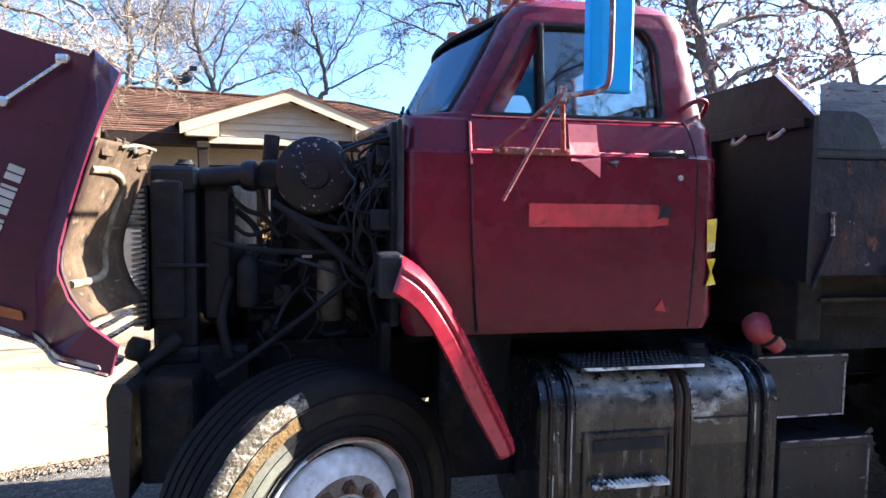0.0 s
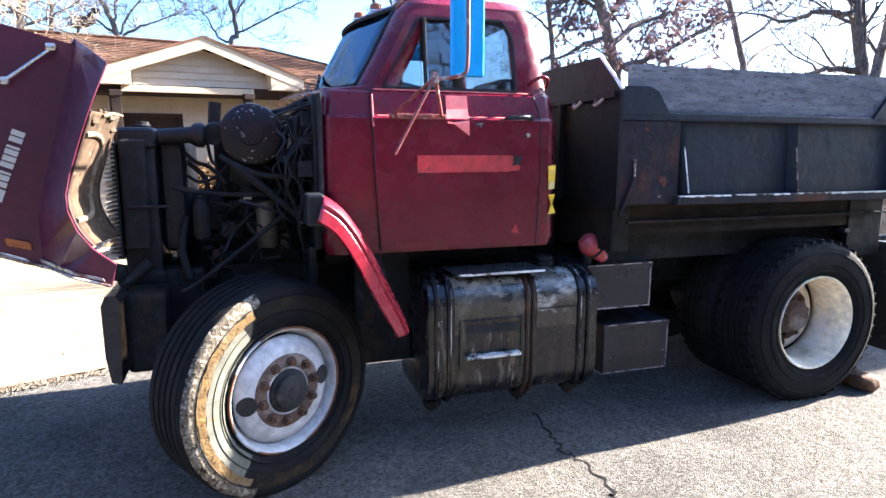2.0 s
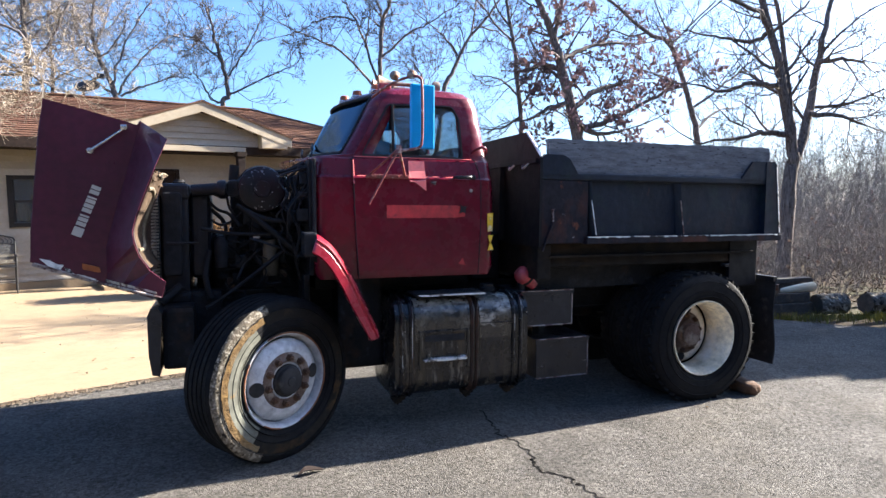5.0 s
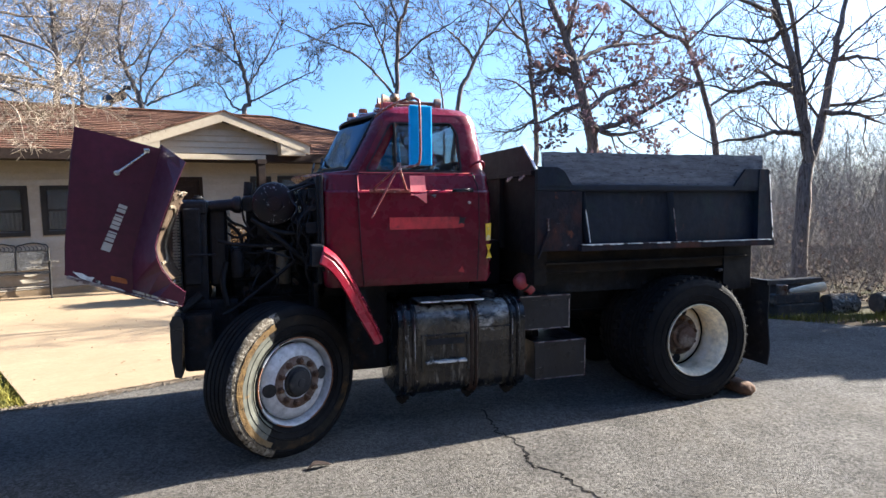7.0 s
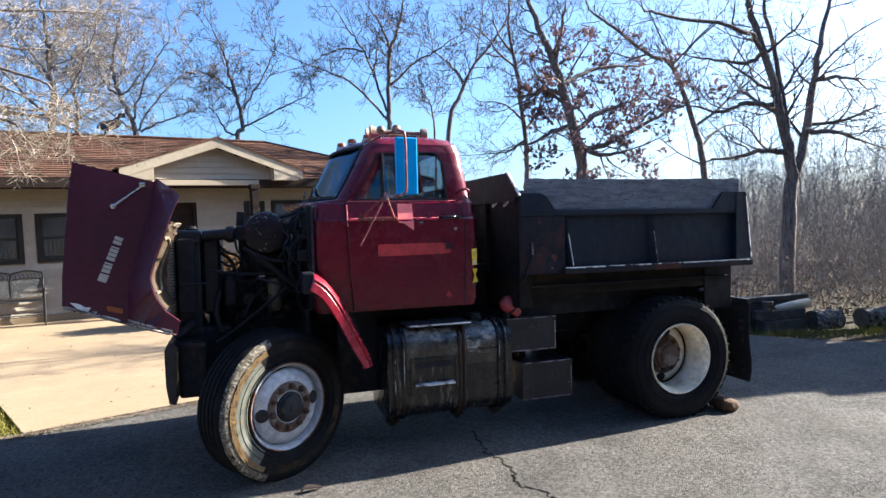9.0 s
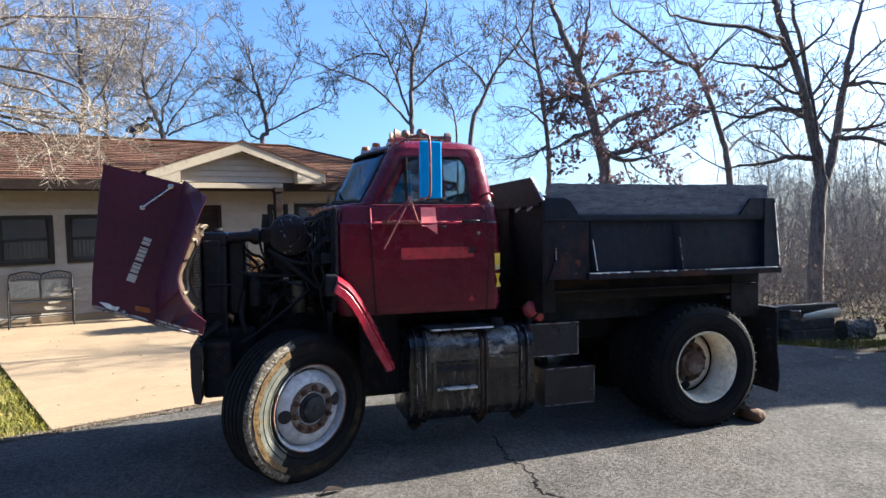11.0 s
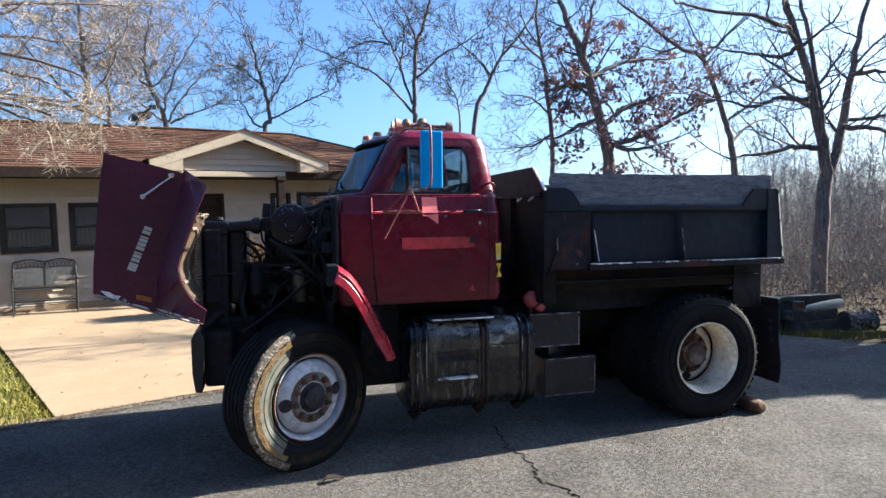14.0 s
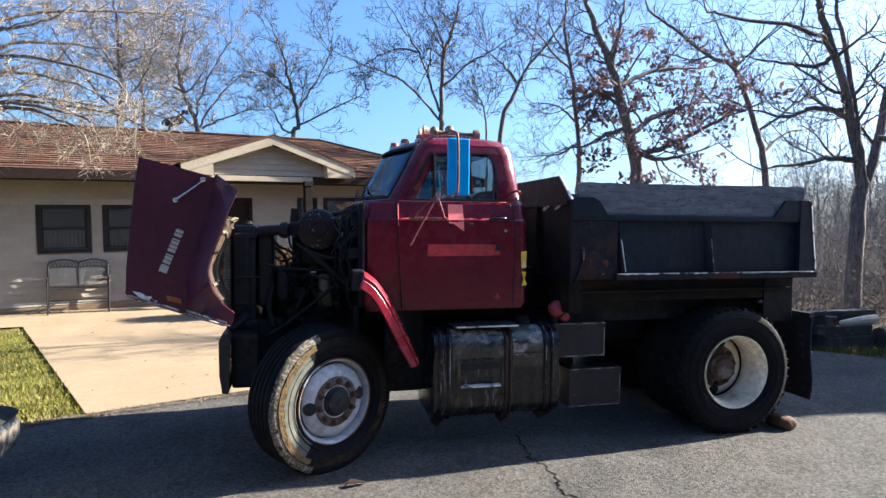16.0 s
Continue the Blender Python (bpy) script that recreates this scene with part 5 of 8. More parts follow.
for z in (1.50, 1.40, 1.31, 1.22):
    k = arch_at(z)
    T("seam_strip", Tb([on_arch(k, 0.7, 0.002), on_arch(k, 0.98, 0.002)], 0.004, 6, 2), "liner_pale", inf)
T("rolled_lip", Tb([on_arch(k, 1.0) for k in range(NA)], 0.007, 7, 1), "dark_lip", inf, "dark rolled inner lip", 60)
T("near_lip", Tb([on_arch(k, 0.0, 0.004) for k in range(NA)], 0.006, 7, 1), "dark_lip", inf, "", 60)
# torn fibreglass, clips and a bent bracket at its upper end
for k in range(9):
    a = on_arch(ir.uniform(0, 3.0), ir.uniform(0.15, 1.0), 0.01)
    m = Matrix.Translation(a + Vector((0, 0, ir.uniform(-0.01, 0.035)))) @ Matrix.Rotation(ir.uniform(-0.8, 0.8), 4, 'Y') @ Matrix.Rotation(ir.uniform(-0.5, 0.5), 4, 'Z')
    bm = bmesh.new()
    box(bm, -0.006, 0.006, -ir.uniform(0.015, 0.04), ir.uniform(0.015, 0.04), -ir.uniform(0.006, 0.02), ir.uniform(0.006, 0.02), bevel=0.003, m=m)
    T("torn_flap", bm, ir.choice(["liner", "liner_pale", "filter", "grime"]), inf)
T("hinge_bar", Tb([on_arch(1.0, 0.35, 0.012), on_arch(0.0, 0.65, 0.012), on_arch(0.3, 0.95, 0.02)], 0.006, 8, 5), "liner_pale", inf, "pale bent bracket", 60)

bm = bmesh.new()
vs = [bm.verts.new(c) for c in ((-0.83, 0.17, 1.235), (-0.83, 2.15, 1.235), (-0.66, 2.15, 1.175), (-0.66, 0.17, 1.175))]
bm.faces.new(vs)
ob = T("lower_liner", bm, "liner", hood)
sm = ob.modifiers.new("thick", 'SOLIDIFY')
sm.thickness = 0.012
bm = bmesh.new()
tube(bm, [(-0.74, 0.95, 1.32), (-0.74, 0.95, 1.9), (-0.735, 1.0, 1.95), (-0.735, 1.6, 1.95), (-0.735, 1.66, 1.9), (-0.74, 1.66, 1.32)], 0.028, seg=8, n=3)
T("raised_frame", bm, "liner", hood, smooth=50)
for z in (1.45, 1.72):
    T("liner_clip", Bx(-0.76, -0.70, 1.0, 1.62, z, z + 0.03, bevel=0.008), "liner", hood)

# radiator, charge cooler fins, shroud
rad = T("radiator", Bx(-0.235, -0.07, 0.47, 1.93, 0.92, 1.6, bevel=0.02), "dark_metal", label="tall black radiator with bent fins")
T("tank_end", Bx(-0.24, -0.06, 0.45, 1.95, 1.53, 1.635, bevel=0.035, seg=3), "dark_metal", rad)
T("tank_end", Bx(-0.24, -0.06, 0.45, 1.95, 0.86, 0.95, bevel=0.03), "dark_metal", rad)
bm = bmesh.new()
box(bm, -0.225, -0.11, 0.425, 0.475, 1.05, 1.58, bevel=0.025, seg=3)
T("side_column", bm, "hose_light", rad)
fr = random.Random(2)
T("fin_plate", Bx(-0.262, -0.236, 0.45, 1.9, 1.01, 1.56, bevel=0.006), "dark_metal", rad)
for k in range(26):
    z = 1.03 + k * 0.0202
    bm = bmesh.new()
    box(bm, -0.288, -0.245, 0.428, 1.9, z, z + 0.010)
    for v in bm.verts:
        v.co.x += fr.uniform(-0.003, 0.002)
        v.co.z += fr.uniform(-0.0015, 0.0015)
    T("fin", bm, "fins", rad)
bm = bmesh.new()
box(bm, -0.07, 0.06, 0.52, 1.88, 1.02, 1.59, bevel=0.05, seg=3)
T("fan_shroud", bm, "dark_metal", rad)
bm = bmesh.new()
rod(bm, (-0.05, 0.5, 1.59), (0.14, 0.46, 1.605), 0.04)
lathe(bm, [(0.05, 0), (0.06, 0.02), (0.06, 0.05), (0.04, 0.06)], frame_to((0.1, 0.46, 1.6), (1, 0, 0)), 16)
T("upper_pipe", bm, "dark_metal", rad, smooth=50)
bm = bmesh.new()
lathe(bm, [(0.035, 0), (0.04, 0.012), (0.028, 0.02), (0.026, 0.03), (0, 0.032)], Matrix.Translation((-0.13, 0.6, 1.634)), 18)
T("filler_cap", bm, "hose_light", rad, smooth=50)
bm = bmesh.new()
rod(bm, (-0.2, 0.42, 1.26), (-0.02, 0.42, 1.26), 0.008)
T("tie_rod", bm, "dark_metal", rad)

# engine
eng = T("engine", Bx(0.06, 0.68, 0.85, 1.6, 0.75, 1.3, bevel=0.05, seg=3), "grime", label="oily black diesel engine with hoses")
bm = Bx(0.3, 0.66, 0.9, 1.5, 1.3, 1.52, bevel=0.04, seg=3)
for k in range(3):
    x = 0.32 + k * 0.1
    box(bm, x, x + 0.06, 0.86, 1.0, 1.3, 1.44, bevel=0.012)
T("valve_cover", bm, "grime", eng)
T("block_front", Bx(0.3, 0.62, 0.62, 0.84, 1.1, 1.46, bevel=0.05, seg=3), "grime", eng)
T("alternator", Bx(0.07, 0.24, 0.6, 0.82, 1.12, 1.3, bevel=0.06, seg=3), "grime", eng)
bm = Bx(0.14, 0.6, 0.72, 0.86, 1.08, 1.2, bevel=0.04, seg=3)
for k in range(5):
    rod(bm, (0.18 + k * 0.09, 0.79, 1.14), (0.18 + k * 0.09, 0.92, 1.2), 0.026)
T("manifold", bm, "grime", eng)
bm = Bx(0.1, 0.62, 0.92, 1.5, 0.56, 0.76, bevel=0.05, seg=3)
T("oil_pan", bm, "grime", eng)
drum = bmesh.new()
md = frame_to((0.375, 0.40, 1.605), (0, 1, 0))
lathe(drum, [(0.0, -0.012), (0.05, -0.012), (0.055, -0.004), (0.13, -0.002), (0.146, 0.008), (0.15, 0.03), (0.146, 0.045), (0.15, 0.06), (0.15, 0.34), (0.12, 0.4), (0.0, 0.4)], md, 48)
ac = T("air_cleaner", drum, "drum", label="round black air cleaner drum with chipped paint", smooth=35)
bm = bmesh.new()
lathe(bm, [(0.155, 0.16), (0.158, 0.165), (0.158, 0.195), (0.155, 0.2)], md, 40)
T("clamp_band", bm, "dark_metal", ac)
bm = bmesh.new()
tube(bm, [(0.4, 0.72, 1.52), (0.48, 0.8, 1.45), (0.52, 0.9, 1.4)], 0.06)
T("intake_elbow", bm, "rubber_black", ac, smooth=50)
bm = bmesh.new()
lathe(bm, [(0.0, 0), (0.05, 0.0), (0.058, 0.02), (0.058, 0.13), (0.045, 0.16), (0.0, 0.16)], frame_to((0.2, 0.44, 1.605), (0.25, 1, 0.1)), 22)
lathe(bm, [(0.03, 0), (0.03, 0.1)], frame_to((0.2, 0.5, 1.66), (0.1, 0, 1)), 12)
T("turbo_housing", bm, "grime", eng, smooth=40)
bm = bmesh.new()
lathe(bm, [(0.0, 0), (0.045, 0.0), (0.052, 0.012), (0.052, 0.2), (0.046, 0.215), (0.046, 0.24), (0, 0.245)], Matrix.Translation((0.43, 0.5, 1.03)), 22)
T("oil_filter", bm, "filter", eng, "stained cream oil filter can", 40)
bm = bmesh.new()
lathe(bm, [(0.0, 0), (0.035, 0.0), (0.04, 0.01), (0.04, 0.16), (0.02, 0.19), (0, 0.19)], Matrix.Translation((0.12, 0.44, 1.1)), 20)
T("fuel_filter", bm, "hose_light", eng, smooth=40)
for pts, r in (([(0.22, 0.42, 1.5), (0.3, 0.4, 1.45), (0.45, 0.4, 1.4), (0.68, 0.44, 1.4)], 0.014), ([(0.28, 0.4, 1.46), (0.4, 0.4, 1.36), (0.5, 0.4, 1.27), (0.66, 0.42, 1.13)], 0.02),
               ([(0.02, 0.3, 0.86), (0.1, 0.33, 0.9), (0.3, 0.38, 1.04), (0.52, 0.42, 1.21)], 0.013), ([(0.52, 0.36, 1.5), (0.55, 0.33, 1.42), (0.53, 0.35, 1.34), (0.57, 0.36, 1.24), (0.6, 0.4, 1.1)], 0.012),
               ([(0.6, 0.34, 1.55), (0.57, 0.33, 1.44), (0.6, 0.33, 1.3), (0.58, 0.36, 1.15), (0.62, 0.42, 1.0)], 0.01), 
               ([(0.0, 0.44, 1.35), (0.15, 0.42, 1.32), (0.35, 0.42, 1.31), (0.62, 0.45, 1.32)], 0.012), ([(0.64, 0.36, 1.78), (0.57, 0.38, 1.74), (0.5, 0.46, 1.72), (0.42, 0.6, 1.71)], 0.012),
               ([(0.66, 0.4, 1.74), (0.6, 0.36, 1.7), (0.58, 0.34, 1.6), (0.62, 0.33, 1.5)], 0.011), ([(0.05, 0.5, 1.2), (0.02, 0.46, 1.05), (0.05, 0.44, 0.9)], 0.02)):
    T("hose", Tb(pts, r, 8, 7), "hose_light" if r < 0.0135 else "rubber_black", eng, smooth=60)
for pts, r in (([(0.05, 0.53, 1.52), (0.1, 0.56, 1.47), (0.17, 0.55, 1.44), (0.24, 0.5, 1.36)], 0.011), ([(0.06, 0.56, 1.40), (0.12, 0.52, 1.37), (0.2, 0.54, 1.40), (0.27, 0.56, 1.47)], 0.009), ([(0.06, 0.6, 1.47), (0.13, 0.62, 1.40), (0.15, 0.6, 1.33), (0.12, 0.58, 1.25)], 0.013), ([(0.16, 0.62, 1.56), (0.175, 0.58, 1.48), (0.21, 0.56, 1.42), (0.2, 0.55, 1.33)], 0.008)):
    T("hose", Tb(pts, r, 8, 6), "rubber_black", eng, smooth=60)
T("hose_clamp", Tb([(0.07, 0.6, 1.585), (0.12, 0.56, 1.562), (0.2, 0.6, 1.58)], 0.016, 8, 4), "dark_metal", eng, smooth=60)
# dark panel and box added to close see-through gaps in the engine bay
T("far_inner_fender", Bx(-0.05, 0.5, 1.19, 1.21, 0.6, 1.31, bevel=0.006), "grime")
T("heater_case", Bx(0.185, 0.34, 0.74, 0.9, 1.30, 1.62, bevel=0.03, seg=3), "grime", eng)
cl = random.Random(23)
for k in range(34):                           # tangle of small lines and looms over the block
    x, y, z = cl.uniform(0.08, 0.6), cl.uniform(0.44, 0.7), cl.uniform(0.95, 1.5)
    pts = [(x, y, z)]
    for i in range(4):
        x = min(0.64, max(0.02, x + cl.uniform(-0.11, 0.11)))
        z += cl.uniform(-0.12, 0.05)
        y = min(0.75, max(0.4, y + cl.uniform(-0.05, 0.05)))
        pts.append((x, y, z))
    T("loom", Tb(pts, cl.uniform(0.004, 0.010), 6, 5), cl.choice(["rubber_black", "grime", "dark_metal", "hose_light"]), eng, smooth=60)
for k in range(16):
    x, y, z = cl.uniform(0.08, 0.56), cl.uniform(0.5, 0.72), cl.uniform(0.92, 1.4)
    w, hh = cl.uniform(0.03, 0.08), cl.uniform(0.03, 0.1)
    T("fitting", Bx(x, x + w, y, y + 0.06, z, z + hh, bevel=0.01), cl.choice(["grime", "dark_metal", "box", "hub_rust", "grime"]), eng)
T("part_tag", Bx(0.32, 0.36, 0.5, 0.503, 1.28, 1.295), "white_badge", eng)
# bundle of lines and valves on the firewall
fw = T("firewall", Bx(0.645, 0.678, 0.2, 2.15, 1.05, 1.79, bevel=0.01), "grime", label="grimy firewall with wiring and air lines")
hr = random.Random(11)
for k in range(22):
    y, z = hr.uniform(0.2, 0.75), hr.uniform(1.55, 1.8)
    x = hr.uniform(0.5, 0.62)
    pts = [(0.65, y, z)]
    for i in range(4):
        z -= hr.uniform(0.04, 0.13)
        pts.append((x + hr.uniform(-0.04, 0.04), y + hr.uniform(-0.05, 0.05), z))
    pts.append((0.65, y + hr.uniform(-0.1, 0.1), z - 0.03))
    T("air_line", Tb(pts, hr.uniform(0.004, 0.009), 6, 5), hr.choice(["hose_light", "rubber_black", "grime", "dark_metal"]), fw, smooth=60)
for k in range(12):
    y, z = hr.uniform(0.16, 0.7), hr.uniform(1.2, 1.72)
    w, h = hr.uniform(0.02, 0.05), hr.uniform(0.03, 0.08)
    T("valve_block", Bx(0.645 - hr.uniform(0.04, 0.1), 0.645, y, y + w, z, z + h, bevel=0.008), hr.choice(["grime", "dark_metal", "hose_light"]), fw)
T("cowl_seal", Bx(0.662, 0.684, 0.128, 0.17, 1.32, 1.79, bevel=0.008), "rubber_black", fw)

# frame, axle, bumper, inner liners
for y in (0.72, 1.56):
    bm = Bx(-0.26, 4.45, y, y + 0.012, 0.66, 0.92)
    box(bm, -0.26, 4.45, y - 0.04, y + 0.06, 0.908, 0.922)
    box(bm, -0.26, 4.45, y - 0.04, y + 0.06, 0.658, 0.67)
    T("frame_rail", bm, "grime")
for x in (-0.15, 0.9, 1.7, 2.6, 4.2):
    T("cross_member", Bx(x, x + 0.12, 0.73, 1.57, 0.68, 0.9, bevel=0.01), "grime")
bm = Bx(0.40, 0.53, 0.35, 2.05, 0.44, 0.56, bevel=0.03)
T("front_axle", bm, "grime")
bm = bmesh.new()
rod(bm, (3.6, 0.1, 0.5), (3.6, 2.3, 0.5), 0.09, seg=16)
lathe(bm, [(0.05, -0.24), (0.2, -0.16), (0.24, 0), (0.2, 0.16), (0.05, 0.24)], frame_to((3.6, 1.2, 0.5), (0, 1, 0)), 20)
T("rear_axle", bm, "grime", smooth=40)
for y in (0.62, 1.68):
    for x in (3.6, 0.47):
        bm = bmesh.new()
        for k in range(5):
            s = 0.5 - k * 0.07
            box(bm, x - s, x + s, y, y + 0.08, 0.6 + k * 0.013, 0.613 + k * 0.013)
        T("leaf_spring", bm, "grime")
prof = [(-0.215, 0.86), (-0.235, 0.895), (-0.275, 0.895), (-0.295, 0.85), (-0.292, 0.62), (-0.275, 0.5), (-0.235, 0.49)]
bm = bmesh.new()
cols = [[bm.verts.new((u, y, v)) for u, v in prof] for y in (0.15, 2.25)]
for i in range(len(prof) - 1):
    bm.faces.new((cols[0][i], cols[0][i + 1], cols[1][i + 1], cols[1][i]))
bm.faces.new(cols[0])
bp = T("bumper", bm, "box", label="dented black steel front bumper")
sm = bp.modifiers.new("thick", 'SOLIDIFY')
sm.thickness = 0.008
for y in (0.5, 1.7):
    T("bumper_bracket", Bx(-0.23, 0.02, y, y + 0.2, 0.6, 0.86, bevel=0.02), "grime", bp)
bm = bmesh.new()
rod(bm, (-0.24, 0.34, 0.9), (-0.12, 0.4, 0.99), 0.03, seg=12)
lathe(bm, [(0.03, 0), (0.04, 0.02), (0.04, 0.06), (0.03, 0.08)], frame_to((-0.26, 0.33, 0.93), (0.3, 0.2, 1)), 14)
T("hood_pivot", bm, "grime", bp, smooth=40)
# dark box added to fill the space seen behind the bumper's end
T("bumper_backing", Bx(-0.225, -0.04, 0.24, 1.9, 0.5, 0.88, bevel=0.03), "grime", bp)
T("inner_guard", Bx(-0.08, 0.12, 0.46, 0.62, 0.52, 0.95, bevel=0.03), "grime")
T("splash_guard", Bx(0.62, 0.66, 0.3, 0.75, 0.7, 1.05, bevel=0.01), "grime")
bm = Bx(0.86, 1.17, 0.40, 0.72, 0.37, 1.02, bevel=0.02)
T("step_bracket", bm, "grime")
T("cab_mount", Bx(0.72, 1.86, 0.5, 1.9, 0.92, 1.03, bevel=0.01), "grime")
bm = bmesh.new()
box(bm, 0.5, 1.0, 0.85, 1.55, 0.6, 1.0, bevel=0.08, seg=3)
lathe(bm, [(0.18, 0), (0.14, 0.5), (0.1, 0.9)], frame_to((1.0, 1.2, 0.78), (1, 0, -0.05)), 20)
rod(bm, (1.9, 1.2, 0.72), (3.4, 1.2, 0.55), 0.06)
T("gearbox", bm, "grime", smooth=40)

# fender flare
outer = [(0.655, 1.335), (0.74, 1.27), (0.83, 1.14), (0.92, 0.96), (1.03, 0.72), (1.015, 0.69)]
inner = [(0.615, 1.225), (0.69, 1.17), (0.77, 1.05), (0.86, 0.87), (0.955, 0.695), (0.96, 0.69)]
bm = bmesh.new()
n = 22
po, pi_ = smooth_path([(u, 0, v) for u, v in outer], 4), smooth_path([(u, 0, v) for u, v in inner], 4)
grid = []
for a, b in zip(po, pi_):
    d = a - b
    row = []
    for s, y in ((1.0, 0.16), (1.0, -0.02), (0.97, -0.075), (0.9, -0.105), (0.72, -0.135), (0.6, -0.128), (0.5, -0.14), (0.06, -0.15), (0.0, -0.142), (-0.02, -0.12)):
        p = b + d * s
        row.append(bm.verts.new((p.x, y, p.z)))
    grid.append(row)
for r0, r1 in zip(grid, grid[1:]):
    for i in range(len(r0) - 1):
        bm.faces.new((r0[i], r0[i + 1], r1[i + 1], r1[i]))
fl = T("fender_flare", bm, "red", label="bright faded red fender flare with torn upper end", smooth=35)
sm = fl.modifiers.new("thick", 'SOLIDIFY')
sm.thickness = 0.008
bm = Bx(0.575, 0.655, -0.10, 0.05, 1.20, 1.34, bevel=0.012)
T("flare_bracket", bm, "dark_metal", fl)
bm = bmesh.new()
vs = [bm.verts.new(c) for c in ((0.66, 0.165, 1.33), (0.95, 0.165, 1.03), (1.03, 0.165, 0.72), (0.98, 0.165, 0.7), (0.82, 0.165, 1.0), (0.62, 0.165, 1.2))]
bm.faces.new(vs)
ob = T("flare_back", bm, "grime", fl)
sm = ob.modifiers.new("thick", 'SOLIDIFY')
sm.thickness = 0.01

# fuel tank
def tank_section(y0, y1, z0, z1, r, n=5):
    return rounded([(y0, z0), (y1, z0), (y1, z1), (y0, z1)], r, n)
def tank_ring(x, g=0.0):
    return [(x, y, z) for y, z in tank_section(0.05 - g, 0.66 + g, 0.225 - g, 0.88 + g, 0.15)]
def loft(bm, rings):
    rv = [[bm.verts.new(c) for c in r] for r in rings]
    for a, b in zip(rv, rv[1:]):
        for i in range(len(a)):
            j = (i + 1) % len(a)
            bm.faces.new((a[i], a[j], b[j], b[i]))
    bm.faces.new(rv[0][::-1])
    bm.faces.new(rv[-1])
bm = bmesh.new()
loft(bm, [tank_ring(x, g) for x, g in ((1.165, -0.02), (1.172, 0.0), (1.22, 0.0), (1.225, 0.006), (1.24, 0.006), (1.245, 0), (2.07, 0.0), (2.075, 0.006), (2.09, 0.006), (2.095, 0), (2.135, 0), (2.142, -0.02))])
tank = T("fuel_tank", bm, "tank", label="rounded black fuel tank with paint worn to bare metal", smooth=35)
for x, w, mt in ((1.20, 0.03, "tank"), (1.265, 0.035, "tank"), (1.70, 0.024, "strap_rust"), (1.735, 0.024, "strap_rust"), (2.01, 0.03, "tank"), (2.065, 0.03, "tank")):
    bm = bmesh.new()
    loft(bm, [tank_ring(x, 0.004), tank_ring(x + 0.004, 0.012), tank_ring(x + w * 0.3, 0.012), tank_ring(x + w * 0.5, 0.018), tank_ring(x + w * 0.7, 0.012), tank_ring(x + w - 0.004, 0.012), tank_ring(x + w, 0.004)])
    st = T("strap", bm, mt, tank, "rusty steel tank strap" if mt == "strap_rust" else "", 40)
    if mt == "tank":
        # pale tube painted as the highlight along the worn strap
        T("worn_edge", Tb([(x + w / 2, y, z) for y, z in tank_section(0.031, 0.66, 0.225, 0.899, 0.16)[-6:]] + [(x + w / 2, 0.031, 0.6), (x + w / 2, 0.031, 0.42)], 0.003, 5, 2), "strap_edge", st)
    if x in (1.265, 1.735, 2.065):
        continue
    bm = Bx(x - 0.03, x + w + 0.03, 0.12, 0.18, 0.20, 0.228, bevel=0.006)
    box(bm, x - 0.012, x + w + 0.012, 0.13, 0.17, 0.178, 0.204, bevel=0.005)
    rod(bm, (x + w / 2, 0.15, 0.165), (x + w / 2, 0.15, 0.2), 0.008, seg=8)
    T("strap_foot", bm, "sill", st)
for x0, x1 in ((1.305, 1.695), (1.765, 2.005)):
    bm = bmesh.new()                          # worn shoulder, paled further to stand for the sky's reflection
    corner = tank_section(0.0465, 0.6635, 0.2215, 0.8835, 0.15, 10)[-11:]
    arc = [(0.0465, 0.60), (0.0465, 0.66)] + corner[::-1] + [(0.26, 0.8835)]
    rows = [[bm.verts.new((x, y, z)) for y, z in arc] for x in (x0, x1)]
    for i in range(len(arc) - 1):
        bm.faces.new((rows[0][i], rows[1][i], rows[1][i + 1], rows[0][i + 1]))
    T("bare_shoulder", bm, "tank_worn_sheen", tank, "paint worn to dull bare metal, sky sheen painted in", 60)
bm = Bx(1.31, 1.80, 0.03, 0.26, 0.905, 0.918, bevel=0.003)
for i in range(24):
    for j in range(5):
        lathe(bm, [(0.006, 0), (0.004, 0.004), (0, 0.004)], Matrix.Translation((1.33 + i * 0.02, 0.055 + j * 0.042, 0.918)), 6)
T("tread_plate", bm, "box", tank, "worn steel tread plate")
# pale strip painted as the highlight on the plate's lip
T("plate_edge", Bx(1.312, 1.798, 0.0265, 0.0296, 0.906, 0.9175), "worn_edge", tank)
bm = bmesh.new()
box(bm, 1.33, 1.69, 0.035, 0.05, 0.655, 0.675, bevel=0.006)
box(bm, 1.33, 1.35, 0.035, 0.05, 0.41, 0.66, bevel=0.006)
box(bm, 1.67, 1.69, 0.035, 0.05, 0.41, 0.66, bevel=0.006)
T("step_frame", bm, "tank", tank)
T("step_recess", Bx(1.352, 1.668, 0.042, 0.0485, 0.415, 0.655), "tank", tank)
T("slot", Bx(1.37, 1.65, 0.038, 0.0415, 0.60, 0.645, bevel=0.003), "rubber_black", tank)
bm = Bx(1.36, 1.66, 0.0, 0.045, 0.475, 0.49, bevel=0.004)
for i in range(14):
    box(bm, 1.37 + i * 0.021, 1.378 + i * 0.021, -0.002, 0.04, 0.489, 0.496)
T("step_tread", bm, "worn_edge", tank)
bm = bmesh.new()
lathe(bm, [(0.06, 0), (0.06, 0.03), (0.05, 0.035), (0.05, 0.055), (0.0, 0.06)], Matrix.Translation((1.93, 0.3, 0.885)), 24)
T("filler_cap", bm, "dark_metal", tank, smooth=40)
